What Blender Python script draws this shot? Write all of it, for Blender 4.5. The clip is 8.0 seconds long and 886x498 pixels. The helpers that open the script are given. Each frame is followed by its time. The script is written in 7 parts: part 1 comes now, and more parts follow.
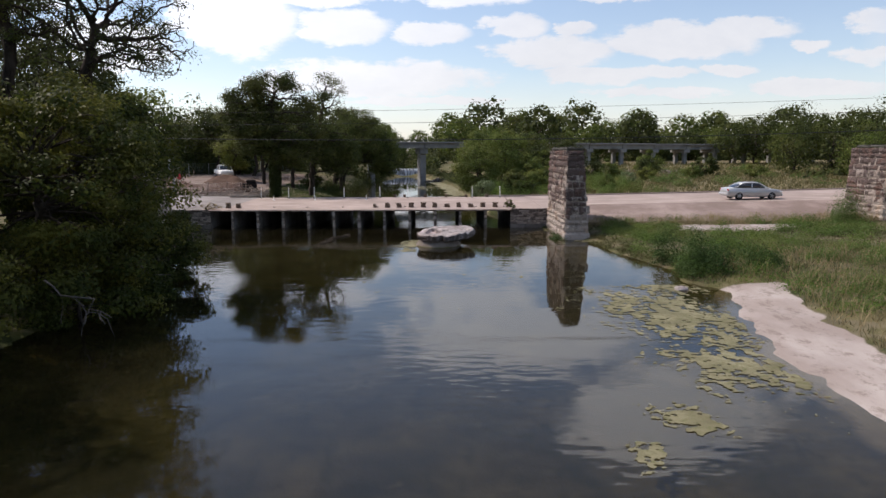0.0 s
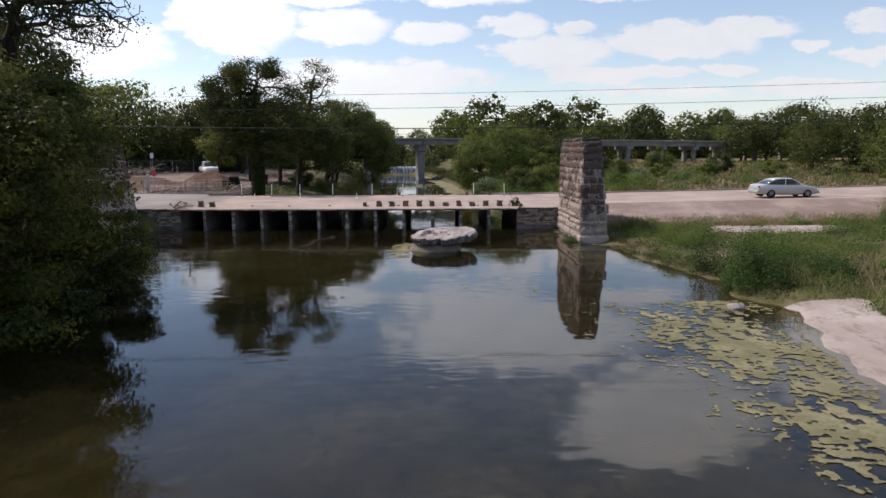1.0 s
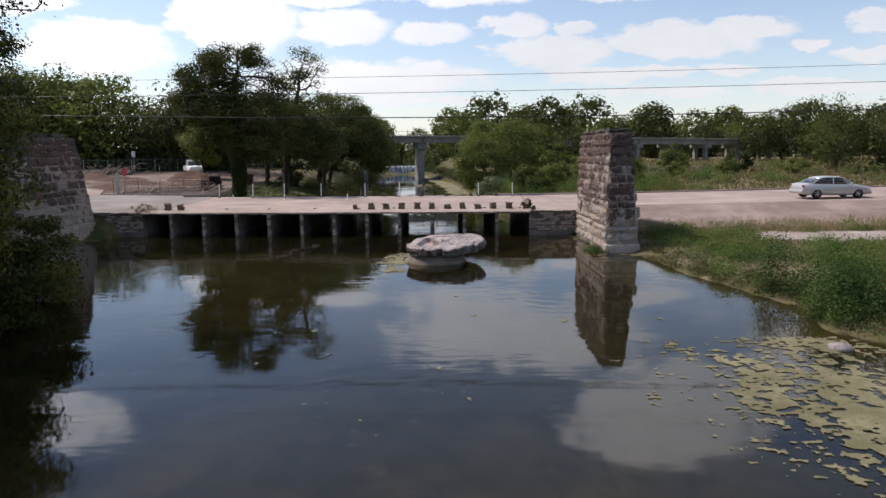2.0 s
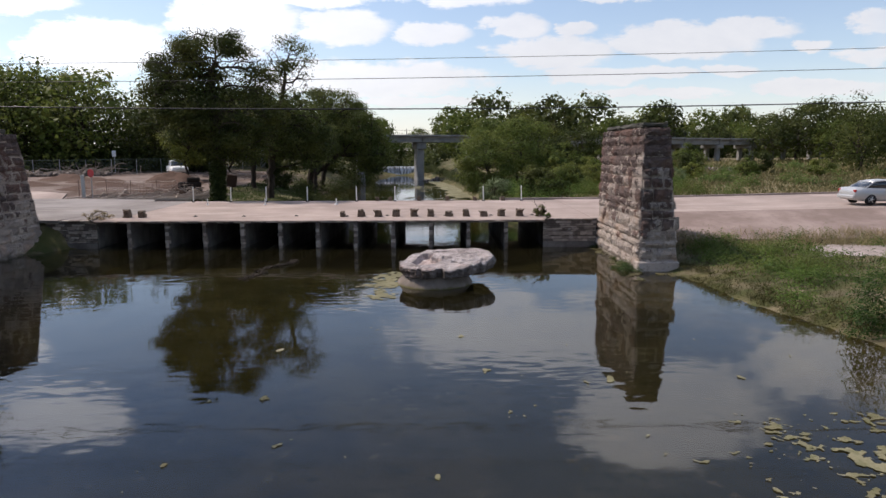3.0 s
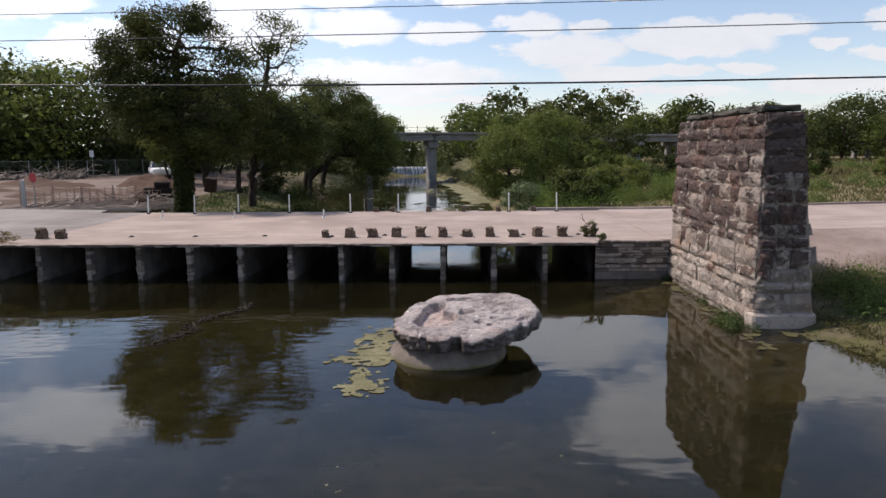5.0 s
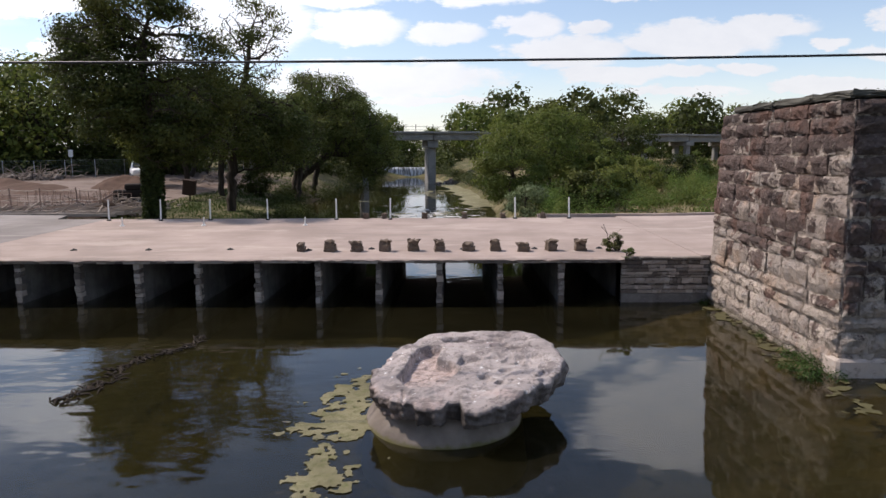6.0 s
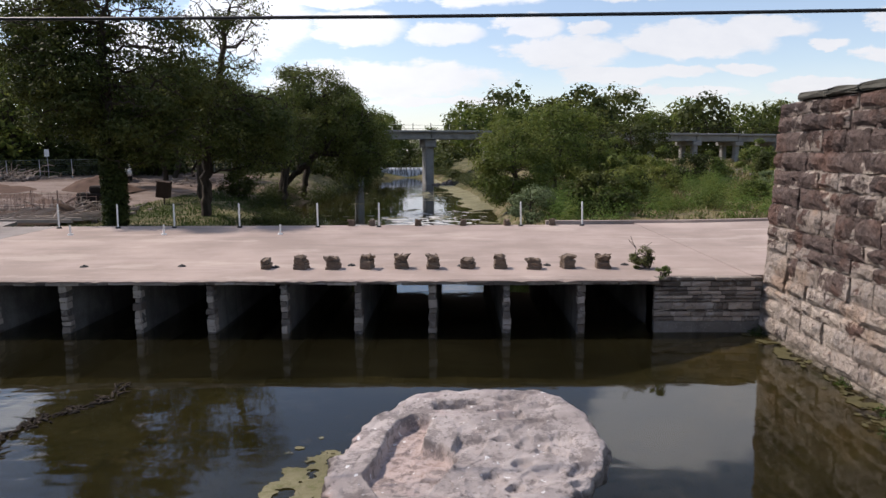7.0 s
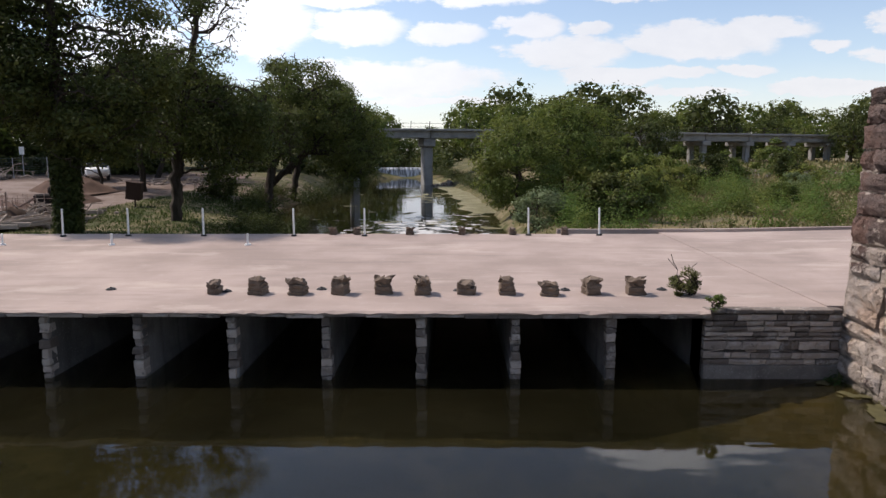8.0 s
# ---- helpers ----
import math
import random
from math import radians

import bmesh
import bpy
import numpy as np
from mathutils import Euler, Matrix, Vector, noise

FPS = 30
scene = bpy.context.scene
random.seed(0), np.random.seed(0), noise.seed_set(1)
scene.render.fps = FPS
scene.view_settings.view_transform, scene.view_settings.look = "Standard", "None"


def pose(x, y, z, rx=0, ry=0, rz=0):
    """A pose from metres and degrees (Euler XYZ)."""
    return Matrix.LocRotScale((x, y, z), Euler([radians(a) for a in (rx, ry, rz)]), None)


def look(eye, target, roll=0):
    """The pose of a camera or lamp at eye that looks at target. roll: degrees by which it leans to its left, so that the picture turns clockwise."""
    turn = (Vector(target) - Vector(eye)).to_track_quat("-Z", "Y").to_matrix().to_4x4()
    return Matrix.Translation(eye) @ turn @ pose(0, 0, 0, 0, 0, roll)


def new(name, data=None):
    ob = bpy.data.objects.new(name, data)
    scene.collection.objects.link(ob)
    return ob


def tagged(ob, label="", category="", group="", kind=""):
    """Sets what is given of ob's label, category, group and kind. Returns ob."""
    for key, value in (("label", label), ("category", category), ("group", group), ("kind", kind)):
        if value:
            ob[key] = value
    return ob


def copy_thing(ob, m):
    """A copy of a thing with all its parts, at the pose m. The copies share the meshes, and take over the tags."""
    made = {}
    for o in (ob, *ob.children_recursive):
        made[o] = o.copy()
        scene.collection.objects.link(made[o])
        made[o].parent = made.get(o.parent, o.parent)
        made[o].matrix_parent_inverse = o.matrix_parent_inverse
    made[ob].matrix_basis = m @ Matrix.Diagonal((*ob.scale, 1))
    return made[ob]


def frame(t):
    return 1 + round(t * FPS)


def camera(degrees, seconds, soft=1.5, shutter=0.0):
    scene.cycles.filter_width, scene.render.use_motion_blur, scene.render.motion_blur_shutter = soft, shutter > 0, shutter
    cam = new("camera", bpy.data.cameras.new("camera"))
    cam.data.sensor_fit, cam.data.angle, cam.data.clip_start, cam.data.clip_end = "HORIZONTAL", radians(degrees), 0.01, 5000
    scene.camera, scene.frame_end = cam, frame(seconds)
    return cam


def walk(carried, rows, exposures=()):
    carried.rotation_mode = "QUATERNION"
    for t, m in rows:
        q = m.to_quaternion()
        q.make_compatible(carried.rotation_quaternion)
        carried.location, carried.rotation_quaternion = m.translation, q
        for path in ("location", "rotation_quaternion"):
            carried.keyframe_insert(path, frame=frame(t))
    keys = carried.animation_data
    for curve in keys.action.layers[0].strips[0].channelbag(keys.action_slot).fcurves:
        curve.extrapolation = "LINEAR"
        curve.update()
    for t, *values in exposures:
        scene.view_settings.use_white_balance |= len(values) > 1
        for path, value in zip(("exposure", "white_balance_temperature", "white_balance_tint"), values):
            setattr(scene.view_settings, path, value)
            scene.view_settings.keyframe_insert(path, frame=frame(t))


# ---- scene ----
cam = camera(67.7, 8.0)
PATH = [
    (0, (0.72, -0.997, 6.103), (0.734, 0.981, 5.807), -0.2),
    (0.5, (0.858, 1.818, 5.82), (0.87, 3.796, 5.524), -0.2),
    (1, (0.89, 4.686, 5.552), (0.904, 6.664, 5.255), -0.2),
    (1.5, (0.873, 7.685, 5.345), (0.885, 9.663, 5.048), -0.3),
    (3, (0.907, 16.195, 5.116), (0.918, 18.173, 4.821), -0.2),
    (3.5, (0.867, 18.635, 5.139), (0.849, 20.613, 4.841), -0.3),
    (4, (0.864, 21.098, 5.141), (0.833, 23.075, 4.842), -0.3),
    (4.5, (0.832, 23.364, 5.103), (0.803, 25.342, 4.805), -0.4),
    (6, (0.907, 29.708, 5.003), (0.877, 31.686, 4.707), -0.3),
    (6.5, (0.937, 31.778, 4.957), (0.91, 33.755, 4.658), -0.4),
    (7, (1.001, 33.666, 4.901), (0.973, 35.644, 4.606), -0.3),
    (7.5, (1.066, 35.626, 4.871), (1.04, 37.604, 4.576), -0.1),
    (8, (1.131, 37.55, 4.808), (1.102, 39.528, 4.513), -0.1),
]
walk(cam, [(t, look(eye, target, roll)) for t, eye, target, roll in PATH], [(0.0, 0.0, 6640, 15.0), (4.5, 0.0, 6640, 15.0), (6.0, 0.07, 6640, 15.0), (8.0, 0.07, 6640, 15.0)])

# ---- world and sun ----
SUN = Vector((-0.72, 0.30, 1.0)).normalized()   # towards the sun: high on the left, a little beyond the bridge
SKY = 0.15
world = bpy.data.worlds.new("sky")
scene.world = world
world.use_nodes = True
wn, wl = world.node_tree.nodes, world.node_tree.links
wn.clear()


def wmath(op, a, b=None, c=None):
    n = wn.new("ShaderNodeMath")
    n.operation = op
    for i, v in enumerate((a, b, c)):
        if v is None:
            continue
        if isinstance(v, (int, float)):
            n.inputs[i].default_value = v
        else:
            wl.new(v, n.inputs[i])
    return n.outputs[0]


def build_sky():
    sky = wn.new("ShaderNodeTexSky")
    sky.sky_type = "NISHITA"
    sky.sun_disc = False
    sky.sun_elevation = math.asin(SUN.z)
    sky.sun_rotation = math.atan2(SUN.x, SUN.y)
    sky.air_density, sky.dust_density, sky.ozone_density = 1.0, 0.4, 1.8
    tex = wn.new("ShaderNodeTexCoord")
    sep = wn.new("ShaderNodeSeparateXYZ")
    wl.new(tex.outputs["Generated"], sep.inputs[0])
    x, y, z = sep.outputs
    # clouds lie on a flat layer, so they crowd together towards the horizon
    high = wmath("ADD", wmath("MAXIMUM", z, 0.0), 0.045)
    px, py = wmath("DIVIDE", x, high), wmath("DIVIDE", y, high)
    comb = wn.new("ShaderNodeCombineXYZ")
    wl.new(px, comb.inputs[0])
    wl.new(py, comb.inputs[1])
    big = wn.new("ShaderNodeTexNoise")
    big.inputs["Scale"].default_value = 0.95
    big.inputs["Detail"].default_value = 6.0
    big.inputs["Roughness"].default_value = 0.52
    wl.new(comb.outputs[0], big.inputs["Vector"])
    # the cumulus rows over the far bank: azimuth, elevation (tangents), half width, half height
    ahead = wmath("MAXIMUM", y, 0.02)
    puff = wn.new("ShaderNodeCombineXYZ")
    wl.new(wmath("DIVIDE", x, ahead), puff.inputs[0])
    wl.new(wmath("MULTIPLY", wmath("DIVIDE", z, ahead), 2.2), puff.inputs[1])
    fine = wn.new("ShaderNodeTexNoise")
    fine.inputs["Scale"].default_value = 17.0
    fine.inputs["Detail"].default_value = 7.0
    fine.inputs["Roughness"].default_value = 0.62
    wl.new(puff.outputs[0], fine.inputs["Vector"])
    wob = wn.new("ShaderNodeSeparateColor")
    wl.new(fine.outputs["Color"], wob.inputs[0])
    u = wmath("ADD", wmath("DIVIDE", x, ahead), wmath("MULTIPLY", wmath("SUBTRACT", wob.outputs[0], 0.5), 0.06))
    v = wmath("ADD", wmath("DIVIDE", z, ahead), wmath("MULTIPLY", wmath("SUBTRACT", wob.outputs[1], 0.5), 0.03))
    field = None
    for cu, cv, a, b in CLOUDS:
        du = wmath("DIVIDE", wmath("SUBTRACT", u, cu), a * 0.9)
        dv = wmath("DIVIDE", wmath("SUBTRACT", v, cv), b * 0.82)
        one = wmath("SUBTRACT", 1.0, wmath("ADD", wmath("MULTIPLY", du, du), wmath("MULTIPLY", dv, dv)))
        field = one if field is None else wmath("MAXIMUM", field, one)
    field = wmath("ADD", field, wmath("MULTIPLY", wmath("SUBTRACT", fine.outputs["Fac"], 0.5), 2.6))
    row = wn.new("ShaderNodeMapRange")
    row.inputs["From Min"].default_value, row.inputs["From Max"].default_value = -0.32, 0.40
    row.interpolation_type = "SMOOTHSTEP"
    wl.new(field, row.inputs["Value"])
    wide = wn.new("ShaderNodeMapRange")
    wide.inputs["From Min"].default_value, wide.inputs["From Max"].default_value = 0.45, 0.54
    wide.interpolation_type = "SMOOTHSTEP"
    # fewer clouds overhead and to the south
    top = wn.new("ShaderNodeMapRange")
    top.inputs["From Min"].default_value, top.inputs["From Max"].default_value = 0.56, 0.72
    wl.new(z, top.inputs["Value"])
    south = wn.new("ShaderNodeMapRange")
    south.inputs["From Min"].default_value, south.inputs["From Max"].default_value = 0.05, -0.15
    wl.new(y, south.inputs["Value"])
    thin = wmath("MULTIPLY", wmath("MAXIMUM", top.outputs[0], south.outputs[0]), 0.13)
    wl.new(wmath("SUBTRACT", big.outputs["Fac"], thin), wide.inputs["Value"])
    # the noisy layer takes over above and beside the rows
    over = wn.new("ShaderNodeMapRange")
    over.inputs["From Min"].default_value, over.inputs["From Max"].default_value = 0.48, 0.60
    wl.new(z, over.inputs["Value"])
    aside = wn.new("ShaderNodeMapRange")
    aside.inputs["From Min"].default_value, aside.inputs["From Max"].default_value = 0.62, 0.80
    wl.new(wmath("ABSOLUTE", wmath("DIVIDE", x, ahead)), aside.inputs["Value"])
    other = wmath("MAXIMUM", over.outputs[0], aside.outputs[0])
    cover = wmath("ADD", wmath("MULTIPLY", row.outputs[0], wmath("SUBTRACT", 1.0, other)), wmath("MULTIPLY", wide.outputs[0], other))
    # white haze low over the horizon
    low = wn.new("ShaderNodeMapRange")
    low.inputs["From Min"].default_value, low.inputs["From Max"].default_value = 0.15, 0.03
    low.inputs["To Max"].default_value = 0.50
    wl.new(z, low.inputs["Value"])
    # a thin white veil everywhere
    veil = wn.new("ShaderNodeMapRange")
    veil.inputs["From Min"].default_value, veil.inputs["From Max"].default_value = 0.12, 0.34
    veil.inputs["To Min"].default_value, veil.inputs["To Max"].default_value = 0.15, 0.02
    wl.new(z, veil.inputs["Value"])
    cover = wmath("ADD", veil.outputs[0], wmath("MULTIPLY", cover, 0.72))
    cover = wmath("MINIMUM", wmath("MAXIMUM", cover, low.outputs[0]), 1.0)
    tone = wn.new("ShaderNodeMix")
    tone.data_type = "RGBA"
    tone.inputs[6].default_value = (4.9, 5.12, 5.45, 1)
    tone.inputs[7].default_value = (6.15, 6.25, 6.3, 1)
    wl.new(wob.outputs[2], tone.inputs[0])
    mix = wn.new("ShaderNodeMix")
    mix.data_type = "RGBA"
    wl.new(cover, mix.inputs[0])
    wl.new(sky.outputs[0], mix.inputs[6])
    # clouds higher up, nearer the sun, are brighter
    lit = wn.new("ShaderNodeVectorMath")
    lit.operation = "SCALE"
    wl.new(tone.outputs[2], lit.inputs[0])
    wl.new(wmath("ADD", 1.0, wmath("MULTIPLY", wmath("MINIMUM", wmath("MAXIMUM", wmath("SUBTRACT", z, 0.19), 0.0), 0.25), 3.4)), lit.inputs["Scale"])
    sunward = wn.new("ShaderNodeVectorMath")
    sunward.operation = "DOT_PRODUCT"
    wl.new(tex.outputs["Generated"], sunward.inputs[0])
    sunward.inputs[1].default_value = SUN
    near_sun = wn.new("ShaderNodeVectorMath")
    near_sun.operation = "SCALE"
    wl.new(lit.outputs[0], near_sun.inputs[0])
    wl.new(wmath("ADD", 1.0, wmath("MULTIPLY", wmath("MAXIMUM", wmath("SUBTRACT", sunward.outputs["Value"], 0.25), 0.0), 1.35)), near_sun.inputs["Scale"])
    wl.new(near_sun.outputs[0], mix.inputs[7])
    back = wn.new("ShaderNodeBackground")
    back.inputs["Strength"].default_value = SKY
    wl.new(mix.outputs[2], back.inputs["Color"])
    out = wn.new("ShaderNodeOutputWorld")
    wl.new(back.outputs[0], out.inputs["Surface"])


CLOUDS = [(-0.29, 0.19, 0.10, 0.07), (-0.138, 0.177, 0.08, 0.032), (-0.17, 0.222, 0.09, 0.02), (-0.01, 0.167, 0.065, 0.02), (0.11, 0.179, 0.058, 0.022),
          (0.04, 0.228, 0.13, 0.026), (0.20, 0.175, 0.034, 0.013), (0.28, 0.226, 0.12, 0.016), (0.36, 0.158, 0.13, 0.032), (0.46, 0.176, 0.08, 0.022),
          (0.552, 0.152, 0.028, 0.011), (0.645, 0.186, 0.05, 0.022), (0.17, 0.143, 0.10, 0.027), (-0.10, 0.105, 0.20, 0.032), (0.236, 0.108, 0.10, 0.018), (0.335, 0.112, 0.06, 0.012), (0.43, 0.116, 0.05, 0.012), (0.57, 0.090, 0.12, 0.014), (0.64, 0.134, 0.06, 0.016), (0.34, 0.084, 0.12, 0.009), (-0.02, 0.074, 0.14, 0.010),
          (-0.50, 0.15, 0.13, 0.05), (-0.62, 0.215, 0.11, 0.022), (0.13, 0.29, 0.23, 0.065), (0.37, 0.42, 0.19, 0.11), (0.62, 0.33, 0.15, 0.08), (-0.64, 0.42, 0.16, 0.065), (-0.70, 0.30, 0.10, 0.03)]
build_sky()

sun_data = bpy.data.lights.new("sun", "SUN")
sun_data.energy, sun_data.angle, sun_data.color = 4.2, radians(1.0), (1.0, 0.93, 0.855)
sun = new("sun", sun_data)
sun.matrix_world = look(SUN * 100, (0, 0, 0))

# ---- materials ----


class Mat:
    """A node material with short-hand for its nodes."""

    def __init__(self, name):
        self.m = bpy.data.materials.new(name)
        self.m.use_nodes = True
        self.n, self.l = self.m.node_tree.nodes, self.m.node_tree.links
        self.b = self.n["Principled BSDF"]
        self.pos = None

    def put(self, node, key, value):
        if isinstance(value, bpy.types.NodeSocket):
            self.l.new(value, node.inputs[key])
        else:
            node.inputs[key].default_value = value

    def where(self, local=False):
        if local:
            return self.n.new("ShaderNodeTexCoord").outputs["Object"]
        if self.pos is None:
            self.pos = self.n.new("ShaderNodeNewGeometry").outputs["Position"]
        return self.pos

    def stretch(self, scale, local=False):
        mp = self.n.new("ShaderNodeMapping")
        self.l.new(self.where(local), mp.inputs["Vector"])
        mp.inputs["Scale"].default_value = scale
        return mp.outputs[0]

    def noise(self, scale, detail=4.0, rough=0.55, vector=None, color=False):
        t = self.n.new("ShaderNodeTexNoise")
        t.inputs["Scale"].default_value, t.inputs["Detail"].default_value, t.inputs["Roughness"].default_value = scale, detail, rough
        self.l.new(vector or self.where(), t.inputs["Vector"])
        return t.outputs["Color" if color else "Fac"]

    def band(self, value, lo, hi, to0=0.0, to1=1.0):
        r = self.n.new("ShaderNodeMapRange")
        r.interpolation_type = "SMOOTHSTEP"
        self.put(r, "Value", value)
        for k, v in (("From Min", lo), ("From Max", hi), ("To Min", to0), ("To Max", to1)):
            r.inputs[k].default_value = v
        return r.outputs[0]

    def mix(self, fac, a, b, mode="MIX"):
        x = self.n.new("ShaderNodeMix")
        x.data_type, x.blend_type = "RGBA", mode
        self.put(x, 0, fac)
        for i, c in ((6, a), (7, b)):
            self.put(x, i, c if isinstance(c, bpy.types.NodeSocket) else (*c, 1.0))
        return x.outputs[2]

    def math(self, op, a, b=0.0):
        x = self.n.new("ShaderNodeMath")
        x.operation = op
        self.put(x, 0, a)
        self.put(x, 1, b)
        return x.outputs[0]

    def attr(self, name):
        a = self.n.new("ShaderNodeAttribute")
        a.attribute_name = name
        return a.outputs["Fac"]

    def object_random(self):
        return self.n.new("ShaderNodeObjectInfo").outputs["Random"]

    def island_random(self):
        return self.n.new("ShaderNodeNewGeometry").outputs["Random Per Island"]

    def bump(self, height, strength=0.5, distance=0.02):
        u = self.n.new("ShaderNodeBump")
        u.inputs["Strength"].default_value, u.inputs["Distance"].default_value = strength, distance
        self.l.new(height, u.inputs["Height"])
        self.l.new(u.outputs[0], self.b.inputs["Normal"])

    def done(self, color, rough=0.9, spec=0.3, metal=0.0):
        c = color if isinstance(color, bpy.types.NodeSocket) else (*color, 1.0)
        self.put(self.b, "Base Color", c)
        self.put(self.b, "Roughness", rough)
        self.b.inputs["Specular IOR Level"].default_value = spec
        self.b.inputs["Metallic"].default_value = metal
        return self.m


def plain(name, color, rough=0.6, spec=0.4, metal=0.0, vary=0.25, scale=6.0):
    """Painted or plain stuff with faint dirt at two scales."""
    k = Mat(name)
    dirt = k.mix(k.band(k.noise(scale), 0.4, 0.75, 0.0, vary), color, tuple(c * 0.55 for c in color))
    dirt = k.mix(k.band(k.noise(scale * 7), 0.5, 0.8, 0.0, vary), dirt, tuple(min(1, c * 1.3) for c in color))
    k.bump(k.noise(scale * 9), 0.15, 0.005)
    return k.done(dirt, rough, spec, metal)


def make_concrete():
    k = Mat("pale concrete")
    c = k.mix(k.band(k.noise(0.35, 5), 0.35, 0.68), (0.285, 0.222, 0.188), (0.39, 0.306, 0.262))
    c = k.mix(k.band(k.noise(1.3, 8, 0.7, k.stretch((0.15, 1.0, 1.0))), 0.48, 0.68, 0.0, 0.7), c, (0.245, 0.195, 0.168))
    c = k.mix(k.band(k.noise(0.8, 7, 0.68, k.stretch((0.35, 1.0, 1.0))), 0.54, 0.64, 0.0, 0.5), c, (0.47, 0.385, 0.325))
    c = k.mix(k.band(k.noise(5.0, 6, 0.7), 0.58, 0.75, 0.0, 0.5), c, (0.45, 0.39, 0.355))
    c = k.mix(k.band(k.noise(38.0, 3, 0.6), 0.55, 0.8, 0.0, 0.4), c, (0.22, 0.19, 0.17))
    k.bump(k.noise(30, 6), 0.3, 0.01)
    return k.done(c, 0.9, 0.25)


def make_grey_road():
    k = Mat("grey worn asphalt")
    c = k.mix(k.band(k.noise(0.35, 6), 0.35, 0.68), (0.19, 0.165, 0.15), (0.275, 0.245, 0.225))
    c = k.mix(k.band(k.noise(1.1, 8, 0.7, k.stretch((0.15, 1.0, 1.0))), 0.5, 0.68, 0.0, 0.6), c, (0.34, 0.30, 0.27))
    c = k.mix(k.band(k.noise(34.0, 3, 0.6), 0.55, 0.8, 0.0, 0.4), c, (0.12, 0.105, 0.095))
    k.bump(k.noise(30, 6), 0.3, 0.01)
    return k.done(c, 0.9, 0.25)


def make_wall_concrete():
    k = Mat("weathered grey concrete")
    c = k.mix(k.band(k.noise(0.8, 6), 0.35, 0.7), (0.105, 0.094, 0.086), (0.215, 0.197, 0.18))
    c = k.mix(k.band(k.noise(2.2, 6, 0.65, k.stretch((1.0, 1.0, 0.15))), 0.5, 0.75, 0.0, 0.7), c, (0.075, 0.068, 0.06))
    c = k.mix(k.band(k.noise(24, 4), 0.55, 0.8, 0.0, 0.4), c, (0.46, 0.44, 0.41))
    k.bump(k.noise(16, 8, 0.65), 0.5, 0.02)
    return k.done(c, 0.9, 0.2)


def make_limestone():
    """Rock-faced limestone: a pale stone under a dark weathered crust that floods have scoured off low down."""
    k = Mat("weathered limestone")
    r = k.object_random()
    z = k.n.new("ShaderNodeSeparateXYZ")
    k.l.new(k.where(), z.inputs[0])
    pale = k.mix(r, (0.36, 0.295, 0.25), (0.57, 0.48, 0.40))
    pale = k.mix(k.band(k.noise(2.3, 7, 0.7), 0.48, 0.66, 0.0, 0.7), pale, (0.34, 0.30, 0.275))
    pale = k.mix(k.band(k.noise(0.8, 5), 0.56, 0.70, 0.0, 0.55), pale, (0.50, 0.33, 0.225))
    pale = k.mix(k.band(k.noise(7.5, 7, 0.72), 0.54, 0.68, 0.0, 0.75), pale, (0.165, 0.135, 0.12))
    crust = k.mix(r, (0.070, 0.052, 0.047), (0.170, 0.124, 0.108))
    crust = k.mix(k.band(k.noise(3.1, 8, 0.75), 0.45, 0.68, 0.0, 0.7), crust, (0.065, 0.052, 0.048))
    crust = k.mix(k.band(k.noise(11, 6, 0.7), 0.55, 0.72, 0.0, 0.55), crust, (0.32, 0.27, 0.24))
    crust = k.mix(k.band(k.noise(0.75, 6, 0.6), 0.50, 0.64, 0.0, 0.65), crust, (0.20, 0.115, 0.088))
    lo = k.n.new("ShaderNodeSeparateXYZ")
    k.l.new(k.where(True), lo.inputs[0])
    rim = k.math("MAXIMUM", k.math("MULTIPLY", k.math("ABSOLUTE", lo.outputs[0]), 2.0), k.math("ABSOLUTE", k.math("SUBTRACT", k.math("MULTIPLY", lo.outputs[2], 2.0), 1.0)))
    m = k.math("ADD", k.noise(1.5, 9, 0.72), k.band(z.outputs[2], 1.2, 3.0, -0.13, 0.085))
    m = k.math("ADD", m, k.band(z.outputs[2], 4.9, 5.5, 0.0, 0.12))
    m = k.math("ADD", m, k.math("MULTIPLY", k.math("SUBTRACT", r, 0.5), 0.26))
    m = k.math("SUBTRACT", m, k.math("MULTIPLY", k.band(rim, 0.6, 1.0, 0.0, 0.16), k.band(k.noise(0.9, 5), 0.42, 0.62, 0.25, 1.35)))
    c = k.mix(k.band(m, 0.455, 0.535), pale, crust)
    c = k.mix(k.band(k.noise(26, 5, 0.7), 0.56, 0.74, 0.0, 0.5), c, (0.10, 0.08, 0.072))
    # green-black slime just above the water
    wet = k.math("ADD", z.outputs[2], k.math("MULTIPLY", k.noise(1.8, 5), 0.5))
    c = k.mix(k.band(wet, 0.22, 0.48, 0.75, 0.0), c, (0.085, 0.078, 0.05))
    k.bump(k.math("ADD", k.noise(4.5, 12, 0.76), k.math("MULTIPLY", k.band(k.noise(9, 6, 0.7), 0.34, 0.5), 0.3)), 1.0, 0.13)
    return k.done(c, 0.93, 0.15)


def make_rubble_stone():
    k = Mat("grey rubble stone")
    r = k.object_random()
    c = k.mix(k.band(r, 0.15, 0.95), (0.13, 0.106, 0.090), (0.42, 0.352, 0.30))
    c = k.mix(k.band(k.noise(3.0, 6, 0.7), 0.5, 0.7, 0.0, 0.7), c, (0.45, 0.41, 0.37))
    c = k.mix(k.band(k.noise(7, 6, 0.7), 0.52, 0.72, 0.0, 0.7), c, (0.08, 0.07, 0.06))
    k.bump(k.noise(14, 8, 0.7), 0.8, 0.03)
    return k.done(c, 0.93, 0.15)


